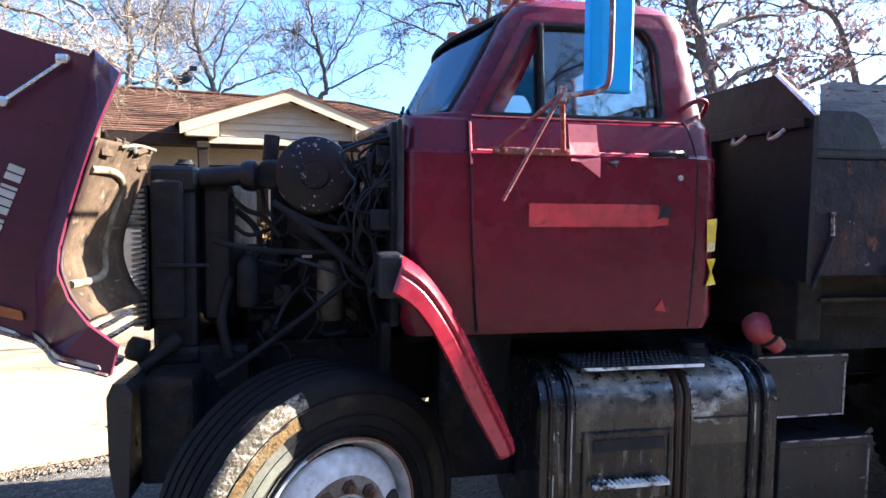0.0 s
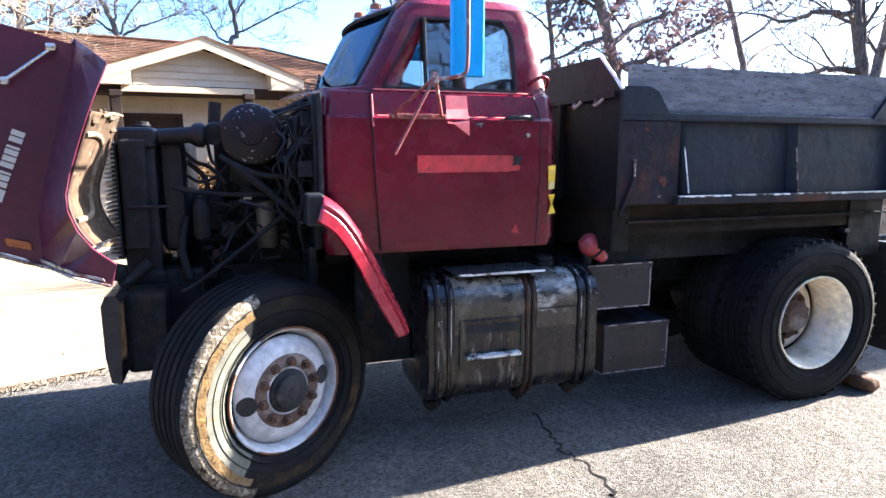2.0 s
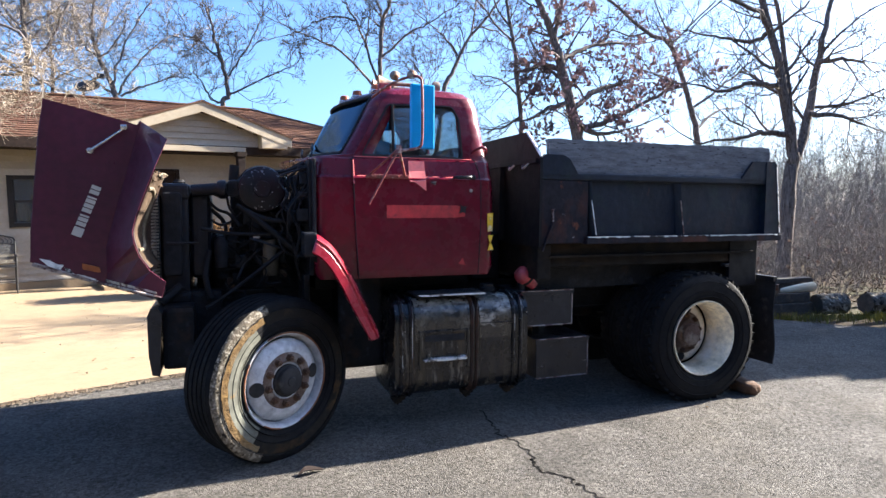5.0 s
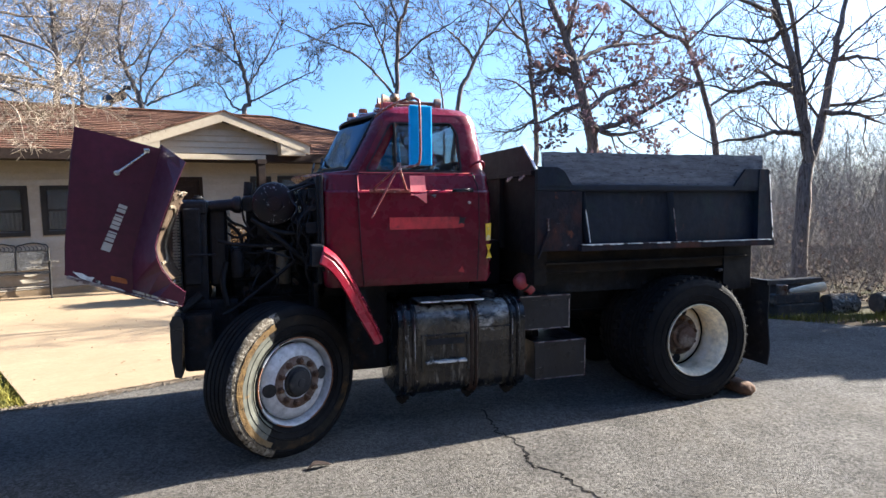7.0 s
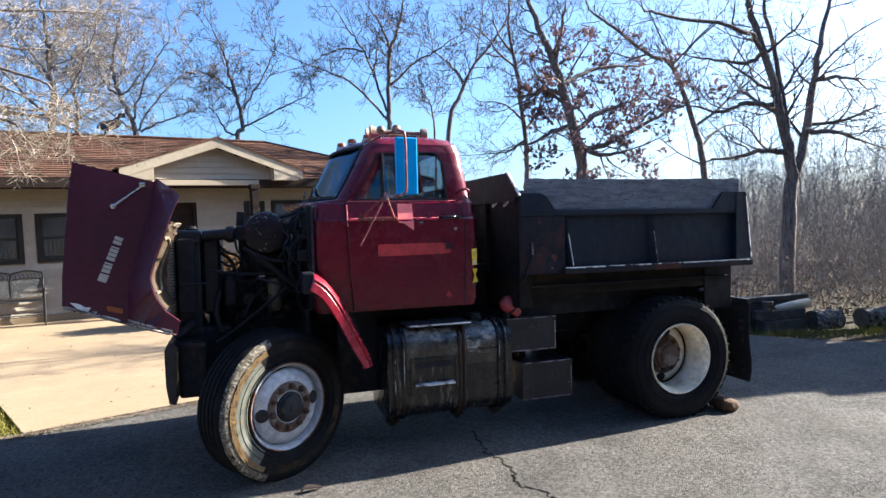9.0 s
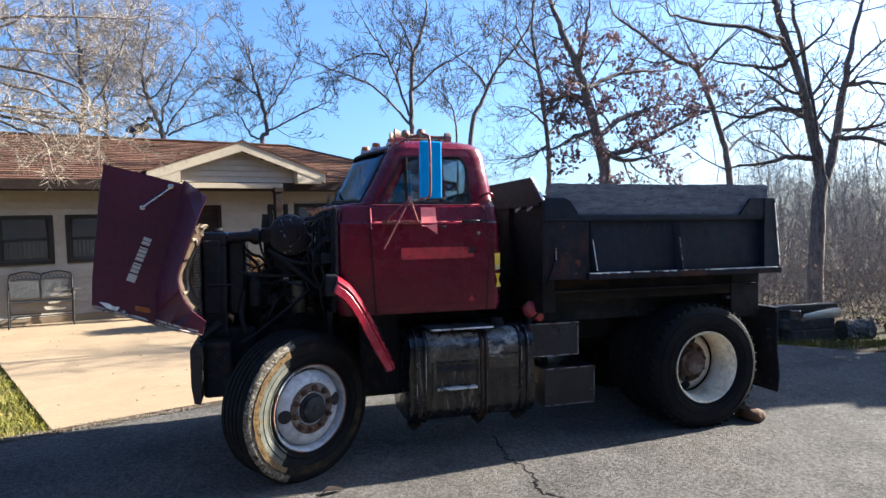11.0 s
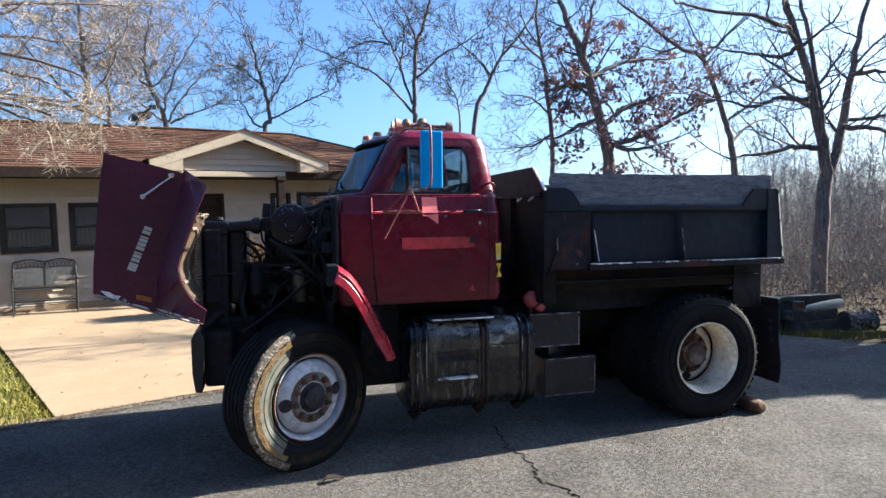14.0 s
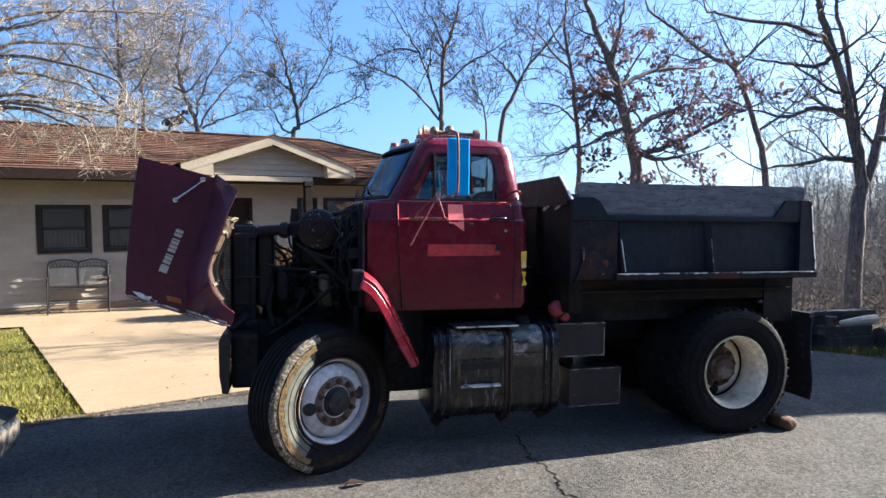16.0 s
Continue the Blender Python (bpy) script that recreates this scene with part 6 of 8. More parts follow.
T("seam", Bx(1.78, 2.04, 0.043, 0.05, 0.70, 0.708), "dark_metal", tank)

# battery box and tool box with their steps
def steel_box(name, x0, x1, y0, y1, z0, z1, label):
    b = T(name, Bx(x0, x1, y0, y1, z0, z1, bevel=0.008), "box", label=label)
    bm = Bx(x0 - 0.008, x1 + 0.008, y0 - 0.01, y1, z1 - 0.03, z1 + 0.006, bevel=0.004)
    T("lid", bm, "box", b)
    for p, q in (((x0, y0, z0 + 0.004), (x1, y0, z0 + 0.004)), ((x0, y0 - 0.01, z1 + 0.004), (x1, y0 - 0.01, z1 + 0.004)), ((x1, y0, z0), (x1, y0, z1 - 0.03))):
        bm = bmesh.new()
        rod(bm, p, q, 0.0045, seg=6)
        T("worn_rim", bm, "dusty_edge", b, "worn pale edge")
    return b
steel_box("battery_box", 2.17, 2.60, 0.22, 0.74, 0.615, 0.875, "dull black steel battery box beside the tank")
steel_box("tool_box", 2.30, 2.745, 0.22, 0.74, 0.215, 0.51, "scuffed dark grey steel tool box below the battery box")
T("box_hanger", Bx(2.36, 2.42, 0.4, 0.73, 0.5, 0.62), "grime")

# wheels
def wheel(cx, cy, steer, side, dish, paint, name, hubcol, scale=0.94, lugs=False, mud=False, low=0.0):
    """side -1: outer face towards -y. dish: depth of the disc from the rim's lip, out (+) or in (-)."""
    m = Matrix.Translation((cx, cy, 0.515 * scale - low)) @ Matrix.Rotation(radians(steer), 4, 'Z') @ (Matrix.Rotation(radians(90), 4, 'X') if side < 0 else Matrix.Rotation(radians(-90), 4, 'X')) @ Matrix.Scale(scale, 4)
    # z of m points outwards; z = 0 at the tyre's outer face
    R, W = 0.52, 0.28
    prof = [(0.302, 0.0), (0.32, 0.012), (0.36, 0.028), (0.42, 0.0295), (0.455, 0.026), (0.48, 0.0215), (0.502, 0.011), (0.514, -0.006), (0.519, -0.03)]
    tread = []
    for k in range(5):
        z0 = -0.03 - k * 0.05
        tread += [(0.521, z0), (0.521, z0 - 0.036), (0.507, z0 - 0.038), (0.507, z0 - 0.048)]
    tread = tread[:-2]
    prof += tread + [(0.513, -W + 0.012), (0.495, -W - 0.004), (0.42, -W - 0.02), (0.33, -W - 0.01), (0.302, -W)]
    bm = bmesh.new()
    lathe(bm, prof, m, 72, close=True)
    w = T(name, bm, "rubber", label="worn ribbed truck tyre on a steel disc wheel", smooth=30)
    bm = bmesh.new()
    for r in (0.335, 0.38, 0.455):
        lathe(bm, [(r, 0.028 if r < 0.44 else 0.024), (r + 0.004, 0.034 if r < 0.44 else 0.031), (r + 0.008, 0.028 if r < 0.44 else 0.024)], m, 72)
    bm.faces.ensure_lookup_table()
    bmesh.ops.delete(bm, geom=[f for f in bm.faces if len(f.verts) > 4], context='FACES_ONLY')
    T("sidewall_rib", bm, "rubber", w)
    if mud:                                  # mud and dust painted sunlit on the forward arc, shaded on the rest
        def band(prf, a0, a1, ragged, seed):
            rb, bm, n = random.Random(seed), bmesh.new(), max(6, int((a1 - a0) / 4))
            cols = []
            for i in range(n + 1):
                a = radians(a0 + (a1 - a0) * i / n)
                wob = [rb.uniform(-ragged, ragged) if k in (0, len(prf) - 1) else 0 for k in range(len(prf))]
                cols.append([bm.verts.new(m @ Vector(((r + o) * math.cos(a), (r + o) * math.sin(a), z))) for (r, z), o in zip(prf, wob)])
            for p, q in zip(cols, cols[1:]):
                for k in range(len(prf) - 1):
                    bm.faces.new((p[k], q[k], q[k + 1], p[k + 1]))
            return bm
        T("mud_film", band([(0.395, 0.0316), (0.42, 0.0318), (0.453, 0.0282)], -118, 111, 0.004, 1), "mud_film", w, smooth=40)
        T("sidewall_band", band([(0.322, 0.0145), (0.36, 0.0305), (0.416, 0.0318)], 122, 232, 0.004, 2), "sunlit_dust", w, smooth=40)
        T("mud_band", band([(0.416, 0.0319), (0.43, 0.0312), (0.453, 0.0282)], 112, 240, 0.004, 3), "sunlit_mud", w, smooth=40)
        T("scuffed_shoulder", band([(0.455, 0.0281), (0.481, 0.0235), (0.503, 0.0128), (0.512, 0.001)], 106, 246, 0.003, 4), "sunlit_scuff", w, smooth=40)
    # rim barrel and lip
    bm = bmesh.new()
    lathe(bm, [(0.300, 0.006), (0.304, 0.016), (0.298, 0.02), (0.290, 0.014), (0.282, 0.0), (0.276, -0.03), (0.262, -0.05), (0.258, -W + 0.06), (0.27, -W + 0.03), (0.29, -W), (0.303, -W + 0.004)], m, 64, close=True)
    rim = T("rim", bm, paint, w, smooth=35)
    if mud:
        for a0, a1 in ((-70, 118), (150, 205), (236, 262)):
            T("rim_rust", Tb([m @ Vector((0.301 * math.cos(radians(a)), 0.301 * math.sin(radians(a)), 0.0185)) for a in range(a0, a1 + 1, 6)], 0.0055, 6, 1), "rust", rim, "rusty rim lip", 60)
    # disc with hand holes
    disc = [(0.258, dish - 0.03), (0.245, dish - 0.022), (0.235, dish - 0.008), (0.205, dish + 0.006), (0.175, dish + 0.012), (0.15, dish + 0.014), (0.09, dish + 0.014)]
    seg = 60
    bm = bmesh.new()
    rr = [[bm.verts.new(m @ Vector((r * math.cos(2 * math.pi * i / seg), r * math.sin(2 * math.pi * i / seg), z))) for i in range(seg)] for r, z in disc]
    for k in range(len(rr) - 1):
        for i in range(seg):
            bm.faces.new((rr[k][i], rr[k][(i + 1) % seg], rr[k + 1][(i + 1) % seg], rr[k + 1][i]))
    d = T("disc", bm, paint, w, smooth=40)
    sm = d.modifiers.new("thick", 'SOLIDIFY')
    sm.thickness, sm.offset = 0.01, 0
    a0 = radians(185 if dish > -0.1 else 262)
    for k in range(2):
        a = a0 + k * math.pi
        bm = bmesh.new()
        r, z = 0.212, dish + 0.007
        lathe(bm, [(0.0, 0.004), (0.045, 0.004), (0.047, 0.0), (0.045, -0.02), (0.0, -0.022)], m @ Matrix.Translation((r * math.cos(a), r * math.sin(a), z)) @ Matrix.Rotation(radians(22), 4, Vector((-math.sin(a), math.cos(a), 0))), 18)
        T("hand_hole", bm, "rubber_black", d)
    for k in range(10):
        a = 2 * math.pi * (k + 0.3) / 10
        bm = bmesh.new()
        lathe(bm, [(0.025, 0), (0.025, 0.014), (0.018, 0.016), (0.017, 0.034), (0.006, 0.036), (0.006, 0.045), (0, 0.046)], m @ Matrix.Translation((0.143 * math.cos(a), 0.143 * math.sin(a), dish + 0.018)), 6)
        T("wheel_nut", bm, "nut", d)
    bm = bmesh.new()
    if dish > -0.05:
        lathe(bm, [(0.105, 0.0), (0.102, 0.012), (0.09, 0.018), (0.085, 0.04), (0.075, 0.046), (0.03, 0.048), (0.025, 0.054), (0, 0.055)], m @ Matrix.Translation((0, 0, dish + 0.018)), 28)
    else:
        lathe(bm, [(0.135, 0.0), (0.13, 0.03), (0.115, 0.04), (0.11, 0.075), (0.09, 0.085), (0.085, 0.115), (0.065, 0.125), (0.0, 0.127)], m @ Matrix.Translation((0, 0, dish)), 28)
    T("hub", bm, "rubber_black" if dish > -0.05 else hubcol, w, smooth=35)
    bm = bmesh.new()
    lathe(bm, [(0.178, 0.0), (0.17, 0.006), (0.118, 0.006), (0.112, 0.0)], m @ Matrix.Translation((0, 0, dish + 0.0165)), 40)
    bmesh.ops.delete(bm, geom=[f for f in bm.faces if len(f.verts) > 4], context='FACES_ONLY')
    T("rust_ring", bm, "hub_rust", d, smooth=40)
    if lugs:
        bm = bmesh.new()
        for k in range(44):
            a = 2 * math.pi * k / 44
            for z0, sk in ((-0.035, 0.06), (-0.245, -0.06)):
                mm = m @ Matrix.Rotation(a, 4, 'Z') @ Matrix.Translation((0.522, 0, z0)) @ Matrix.Rotation(sk * 6, 4, 'X')
                box(bm, -0.012, 0.010, -0.022, 0.022, -0.034, 0.034, m=mm)
        T("lugged_tread", bm, "rubber", w)["kind"] = "stuff"
    return w, m
STEER = 31
wheel(0.457, -0.085, STEER, -1, 0.004, "wheel_white", "front_wheel", "hub_rust", mud=True, low=0.012)
wheel(0.47, 2.3, STEER - 3, 1, 0.0, "wheel_white", "front_wheel", "hub_rust")
wheel(3.605, -0.055, 0, -1, -0.235, "wheel_cream", "rear_wheel", "hub_rust", 0.96, True)
# inner and far rear wheels painted dark for the shade under the truck
wheel(3.605, 0.30, 0, -1, -0.02, "grime", "rear_wheel", "rust", 0.96, True)
wheel(3.605, 2.455, 0, 1, -0.235, "grime", "rear_wheel", "rust", 0.96)
wheel(3.605, 2.10, 0, 1, -0.02, "grime", "rear_wheel", "rust", 0.96)

# dump bed
BX0, BX1 = 2.2, 4.34
bed = T("dump_bed", Bx(BX0 + 0.02, BX1, 0.06, 2.34, 1.24, 1.285), "sill", label="rust-streaked black steel dump bed with wooden sideboards")
for side in (0, 1):
    def S(name, bm, material, label="", smooth=None):
        if side:
            for v in bm.verts:
                v.co.y = 2 * CY - v.co.y
        return T(name, bm, material, bed, label, smooth)
    S("side_sheet", Bx(BX0 + 0.012, BX1, 0.05, 0.062, 1.28, 1.70), "bed")
    S("top_rail", Bx(BX0, BX1 + 0.03, 0.005, 0.085, 1.685, 1.735, bevel=0.012), "bed")
    S("front_panel", Bx(BX0, 2.585, 0.012, 0.05, 1.24, 1.685, bevel=0.006), "bed_rusty")
    bm = Bx(2.56, 4.40, -0.025, 0.055, 1.235, 1.285, bevel=0.006)
    rl = S("lower_rail", bm, "bed_rusty")
    rr = random.Random(3 + side)
    bm = bmesh.new()
    x = 2.57
    while x < 4.38:                          # chipped pale top edge of the rail
        w = rr.uniform(0.012, 0.07)
        if rr.random() < 0.85:
            box(bm, x, min(x + w, 4.39), -0.0275, -0.012, 1.2835 - rr.uniform(0, 0.007), 1.2872)
        x += w + rr.choice((0, 0, 0.008))
    S("rail_edge", bm, "worn_edge", "chipped pale paint edge")["kind"] = "stuff"
    for u0, u1 in ((2.575, 2.64), (3.365, 3.42)):
        bm = bmesh.new()
        vs = [bm.verts.new(c) for c in ((u0, 0.05, 1.685), (u0 + 0.035, 0.012, 1.685), (u0 + 0.05, 0.05, 1.685), (u1 - 0.02, 0.05, 1.286), (u1 + 0.005, -0.005, 1.286), (u1 + 0.02, 0.05, 1.286))]
        for f in ((0, 1, 4, 3), (1, 2, 5, 4), (0, 2, 1), (3, 4, 5), (0, 3, 5, 2)):
            bm.faces.new([vs[i] for i in f])
        S("side_rib", bm, "bed")
        S("rib_edge", Tb([(u0 + 0.038, 0.008, 1.55), (u1 + 0.006, -0.008, 1.30)], 0.004, 5, 2), "worn_edge" if u0 < 3 else "dusty_edge")
    bm = plate(rounded([(4.235, 1.285), (4.40, 1.285), (4.335, 1.865), (4.235, 1.865)], 0.01, 2), [], 0.09, lambda u, v, w: Vector((u, -0.005 + w, v)))
    S("rear_post", bm, "bed")
    S("post_edge", Tb([(4.396, -0.006, 1.30), (4.366, -0.006, 1.58), (4.338, -0.006, 1.85)], 0.005, 5, 2), "worn_edge")
    bm = plate(rounded([(2.20, 1.72), (2.50, 1.72), (2.425, 1.835), (2.37, 1.86), (2.21, 1.86)], 0.015, 3), [], 0.02, lambda u, v, w: Vector((u, 0.0 + w, v)))
    S("board_bracket", bm, "bed")
    bm = plate(rounded([(3.98, 1.72), (4.25, 1.72), (4.25, 1.865), (4.1, 1.865)], 0.015, 3), [], 0.02, lambda u, v, w: Vector((u, 0.0 + w, v)))
    S("board_bracket", bm, "bed")
    pk = random.Random(8)
    bm = bmesh.new()
    top = [(2.27 + (4.29 - 2.27) * k / 24, 1.972 + pk.uniform(-0.004, 0.004) + (0.006 if k > 14 else 0)) for k in range(25)]
    loop = [(2.28, 1.725)] + [(4.29, 1.725)] + top[::-1]
    bm = plate(loop, [], 0.045, lambda u, v, w: Vector((u, 0.024 + w, v)))
    S("sideboard", bm, "plank", "weathered grey wooden sideboard plank")
    S("long_sill", Bx(BX0 + 0.06, 4.25, 0.10, 0.30, 1.06, 1.24, bevel=0.012), "sill")
    S("cross_lip", Bx(BX0 + 0.1, 4.2, 0.045, 0.10, 1.135, 1.15), "sill")
    bm = bmesh.new()
    rod(bm, (2.295, 0.005, 1.475), (2.3, 0.005, 1.395), 0.007, seg=8)
    rod(bm, (2.285, 0.005, 1.478), (2.305, 0.005, 1.478), 0.006, seg=8)
    S("latch_lever", bm, "dusty_edge")
    bm = bmesh.new()
    rod(bm, (2.30, 0.005, 1.39), (2.22, 0.008, 1.19), 0.009, seg=8)
    S("latch_rod", bm, "bed_rusty")
# headboard with sloped shoulders
HB = [(-0.005, 1.22), (2.4, 1.22), (2.4, 1.84), (2.19, 2.03), (0.21, 2.03), (-0.005, 1.84)]
T("headboard", plate(HB, [], 0.02, lambda u, v, w: Vector((2.185 + w, u, v))), "shade_black", bed, "black steel headboard with sloped shoulders, darkened for shade")
bm = bmesh.new()
tube(bm, [(2.195, -0.005, 1.84), (2.195, 0.1, 1.935), (2.195, 0.21, 2.03)], 0.011, n=2, seg=6)
T("headboard_edge", bm, "worn_edge", bed)
bm = bmesh.new()
for y in (0.55, 1.2, 1.85):
    box(bm, 2.145, 2.19, y, y + 0.05, 1.24, 1.8, bevel=0.004)
box(bm, 2.165, 2.187, 0.02, 2.36, 1.80, 1.835, bevel=0.004)
T("headboard_rib", bm, "shade_black", bed)
for y in (0.1, 0.32):
    bm = Tb([(2.15, y, 1.80), (2.13, y + 0.02, 1.775), (2.14, y + 0.07, 1.77), (2.16, y + 0.09, 1.80)], 0.008, 6, 4)
    T("hook", bm, "dusty_edge", bed)
T("tailgate", Bx(4.30, 4.34, 0.09, 2.31, 1.285, 1.8, bevel=0.006), "bed", bed)
# dark blocks added to close the gaps seen between cab and bed
T("front_sill", Bx(2.21, 2.32, 0.06, 2.3, 0.98, 1.24, bevel=0.01), "sill", bed)
T("reservoir", Bx(1.93, 2.17, 0.62, 1.9, 0.93, 1.3, bevel=0.03, seg=3), "shade_black")
T("hoist_frame", Bx(2.3, 4.3, 0.72, 1.68, 0.93, 1.06, bevel=0.02), "grime")
bm = bmesh.new()
rod(bm, (2.7, 1.2, 0.8), (3.3, 1.2, 1.1), 0.09)
T("hoist_ram", bm, "grime", smooth=40)
T("rear_guard", Bx(4.16, 4.20, 0.12, 0.62, 0.9, 1.24, bevel=0.01), "rubber_black")
# flaps widened inwards to keep sun from passing under the bed
for y0 in (-0.03, 1.2):
    bm = bmesh.new()
    n = 8
    cols = []
    for k in range(n + 1):
        z = 0.215 + (0.925 - 0.215) * k / n
        cols.append([bm.verts.new((4.36 + 0.025 * math.sin(k * 0.9) * (1 - k / n) + j * 0.012, y0 + 1.2 * i / 4, z)) for j in (0,) for i in range(5)])
    for a, b in zip(cols, cols[1:]):
        for i in range(4):
            bm.faces.new((a[i], a[i + 1], b[i + 1], b[i]))
    fl2 = T("mud_flap", bm, "rubber_black", label="black rubber mud flap")
    sm = fl2.modifiers.new("thick", 'SOLIDIFY')
    sm.thickness = 0.01
    T("flap_bar", Bx(4.33, 4.37, y0, y0 + 1.15, 0.90, 0.94, bevel=0.004), "dark_metal", fl2)
# dark sheet added for the shade between bed and rear wheel
T("subframe_plate", Bx(2.3, 4.25, 0.30, 0.33, 0.88, 1.07), "grime", bed)
T("rear_apron", Bx(3.98, 4.27, 0.09, 0.12, 0.86, 1.235, bevel=0.006), "shade_black", bed)
T("bump_stop", Bx(3.86, 3.9, 0.01, 0.06, 1.03, 1.055, bevel=0.005), "box")

# the far half is squeezed in so that the truck's shadow fits the view
def narrow(ob, at=0.55):
    seen = set()
    for o in ob.children_recursive:
        if o.type == 'MESH' and o.data.name not in seen:
            seen.add(o.data.name)
            by = 0.68 if o.name.split(".")[0] in IN_CAB else 0.58
            for v in o.data.vertices:
                if v.co.y > at:
                    v.co.y = at + (v.co.y - at) * by
IN_CAB = ("cab", "door", "side_glass", "windscreen", "windscreen_seal", "rear_window", "wiper", "marker_light", "lens", "air_horn", "seat", "dashboard", "cab_floor")
narrow(truck)

# loose things about the truck
jug = thing("plastic_bottle", "faded red plastic bottle with dark band on the battery box", "bottle", (2.2, 0.3, 0.88))
bm = bmesh.new()
mj = frame_to((2.165, 0.26, 1.03), (0.42, -0.1, -0.42))
lathe(bm, [(0.0, -0.01), (0.04, -0.005), (0.062, 0.02), (0.066, 0.06), (0.058, 0.09), (0.044, 0.1), (0.044, 0.125), (0.036, 0.14), (0.033, 0.17), (0, 0.175)], mj, 24)
part("bottle_body", bm, M["redplastic"], jug, smooth=40)
bm = bmesh.new()
lathe(bm, [(0.046, 0.098), (0.049, 0.102), (0.049, 0.112), (0.046, 0.116)], mj, 24)
part("band", bm, M["rubber_black"], jug)
bm = bmesh.new()
rod(bm, (2.2, 0.27, 0.87), (2.185, 0.265, 0.99), 0.03, seg=10)
part("neck_rest", bm, M["dark_metal"], jug)
chock = thing("wheel_chock", "rough brown wooden block chocking the rear wheel", "chock", (4.1, 0.0, 0))
bm = bmesh.new()
bmesh.ops.create_icosphere(bm, subdivisions=3, radius=1)
for v in bm.verts:
    c = v.co.copy()
    k = 1 / max(abs(c.x), abs(c.y), abs(c.z)) * 0.55 + 0.45     # between a ball and a block
    c = c * k * (1 + 0.12 * noise.noise(c * 2.3))
    v.co = (4.1 + c.x * 0.08 - c.z * 0.02, 0.02 + c.y * 0.14, max(0.0, 0.052 + c.z * 0.058))
part("block", bm, M["chock"], chock, smooth=60)

leaf = thing("curled_leaf", "large curled dark dead leaf on the asphalt", "leaf", (0.55, -0.36, 0))
bm = bmesh.new()
pth = smooth_path([(0.49, -0.39, 0.004), (0.53, -0.37, 0.022), (0.58, -0.36, 0.016), (0.64, -0.345, 0.006)], 4)
prev = None
for i, p in enumerate(pth):
    w = 0.022 * math.sin(math.pi * (i + 0.5) / len(pth)) + 0.002
    cur = (bm.verts.new(p + Vector((0, -w, w * 0.6))), bm.verts.new(p), bm.verts.new(p + Vector((0, w, w * 0.8))))
    if prev:
        bm.faces.new((prev[0], cur[0], cur[1], prev[1]))
        bm.faces.new((prev[1], cur[1], cur[2], prev[2]))
    prev = cur
part("blade", bm, M["brown_wood"], leaf)

# front corner of a parked pickup at the road side
pick = thing("parked_pickup", "front end of a parked dark pickup with chrome bumper", "pickup", (-2.6, -0.6, 0))
def across(prof, x0, x1, y0, y1, r):
    """A bumper bent round at its near end: profile (out, z) swept along y."""
    bm = bmesh.new()
    path = [(x1 - r, y1)] + [(x1 - r + r * math.sin(a), y1 - r + r * math.cos(a)) for a in [radians(15 * k) for k in range(1, 7)]] + [(x1, y0 + r)] + [(x1 - r + r * math.cos(a), y0 + r - r * math.sin(a)) for a in [radians(15 * k) for k in range(1, 7)]]
    rows = []
    for i, (x, y) in enumerate(path):
        a = path[max(i - 1, 0)]
        b = path[min(i + 1, len(path) - 1)]
        d = Vector((b[0] - a[0], b[1] - a[1], 0)).normalized()
        nrm = Vector((-d.y, d.x, 0))
        rows.append([bm.verts.new(Vector((x, y, z)) + nrm * o) for o, z in prof])
    for p, q in zip(rows, rows[1:]):
        for i in range(len(p) - 1):
            bm.faces.new((p[i], p[i + 1], q[i + 1], q[i]))
    return bm
bmp = part("bumper", across([(-0.05, 0.50), (0.0, 0.49), (0.02, 0.46), (0.02, 0.38), (0.0, 0.32), (-0.05, 0.28)], -2.0, -1.41, -2.0, 0.06, 0.16), M["chrome"], pick, "dull chrome bumper", 40)
part("bumper_cap", across([(-0.08, 0.535), (-0.01, 0.53), (0.018, 0.515), (0.0, 0.49)], -2.0, -1.41, -2.0, 0.06, 0.16), M["rubber_black"], bmp, "", 40)
part("front_clip", Bx(-3.2, -1.56, -1.95, 0.0, 0.36, 1.0, bevel=0.12, seg=4), M["pickup_paint"], pick, smooth=40)
for y in (-1.85, -0.2):
    bm = bmesh.new()
    lathe(bm, [(0.2, 0), (0.3, 0.02), (0.36, 0.0), (0.375, -0.04), (0.375, -0.2), (0.34, -0.24), (0.2, -0.24)], frame_to((-2.5, y + 0.2, 0.37), (0, 1, 0)), 36)
    part("wheel", bm, M["rubber_black"], pick, smooth=40)

# ------------------------------------------------------------------ trees
class Twigs:
    def __init__(self):
        self.v, self.f = [], []

    def tube(self, pts, r0, r1, seg):
        k0 = len(self.v)
        ref = None
        n = len(pts)
        for i, p in enumerate(pts):
            d = (pts[min(i + 1, n - 1)] - pts[max(i - 1, 0)]).normalized()
            if ref is None:
                ref = d.orthogonal().normalized()
            ref = (ref - d * ref.dot(d)).normalized()
            q = d.cross(ref)
            r = r0 + (r1 - r0) * i / (n - 1)
            for k in range(seg):
                a = 2 * math.pi * k / seg
                self.v.append(tuple(p + ref * (r * math.cos(a)) + q * (r * math.sin(a))))
            if i:
                b = k0 + (i - 1) * seg
                for k in range(seg):
                    j = (k + 1) % seg
                    self.f.append((b + k, b + j, b + seg + j, b + seg + k))


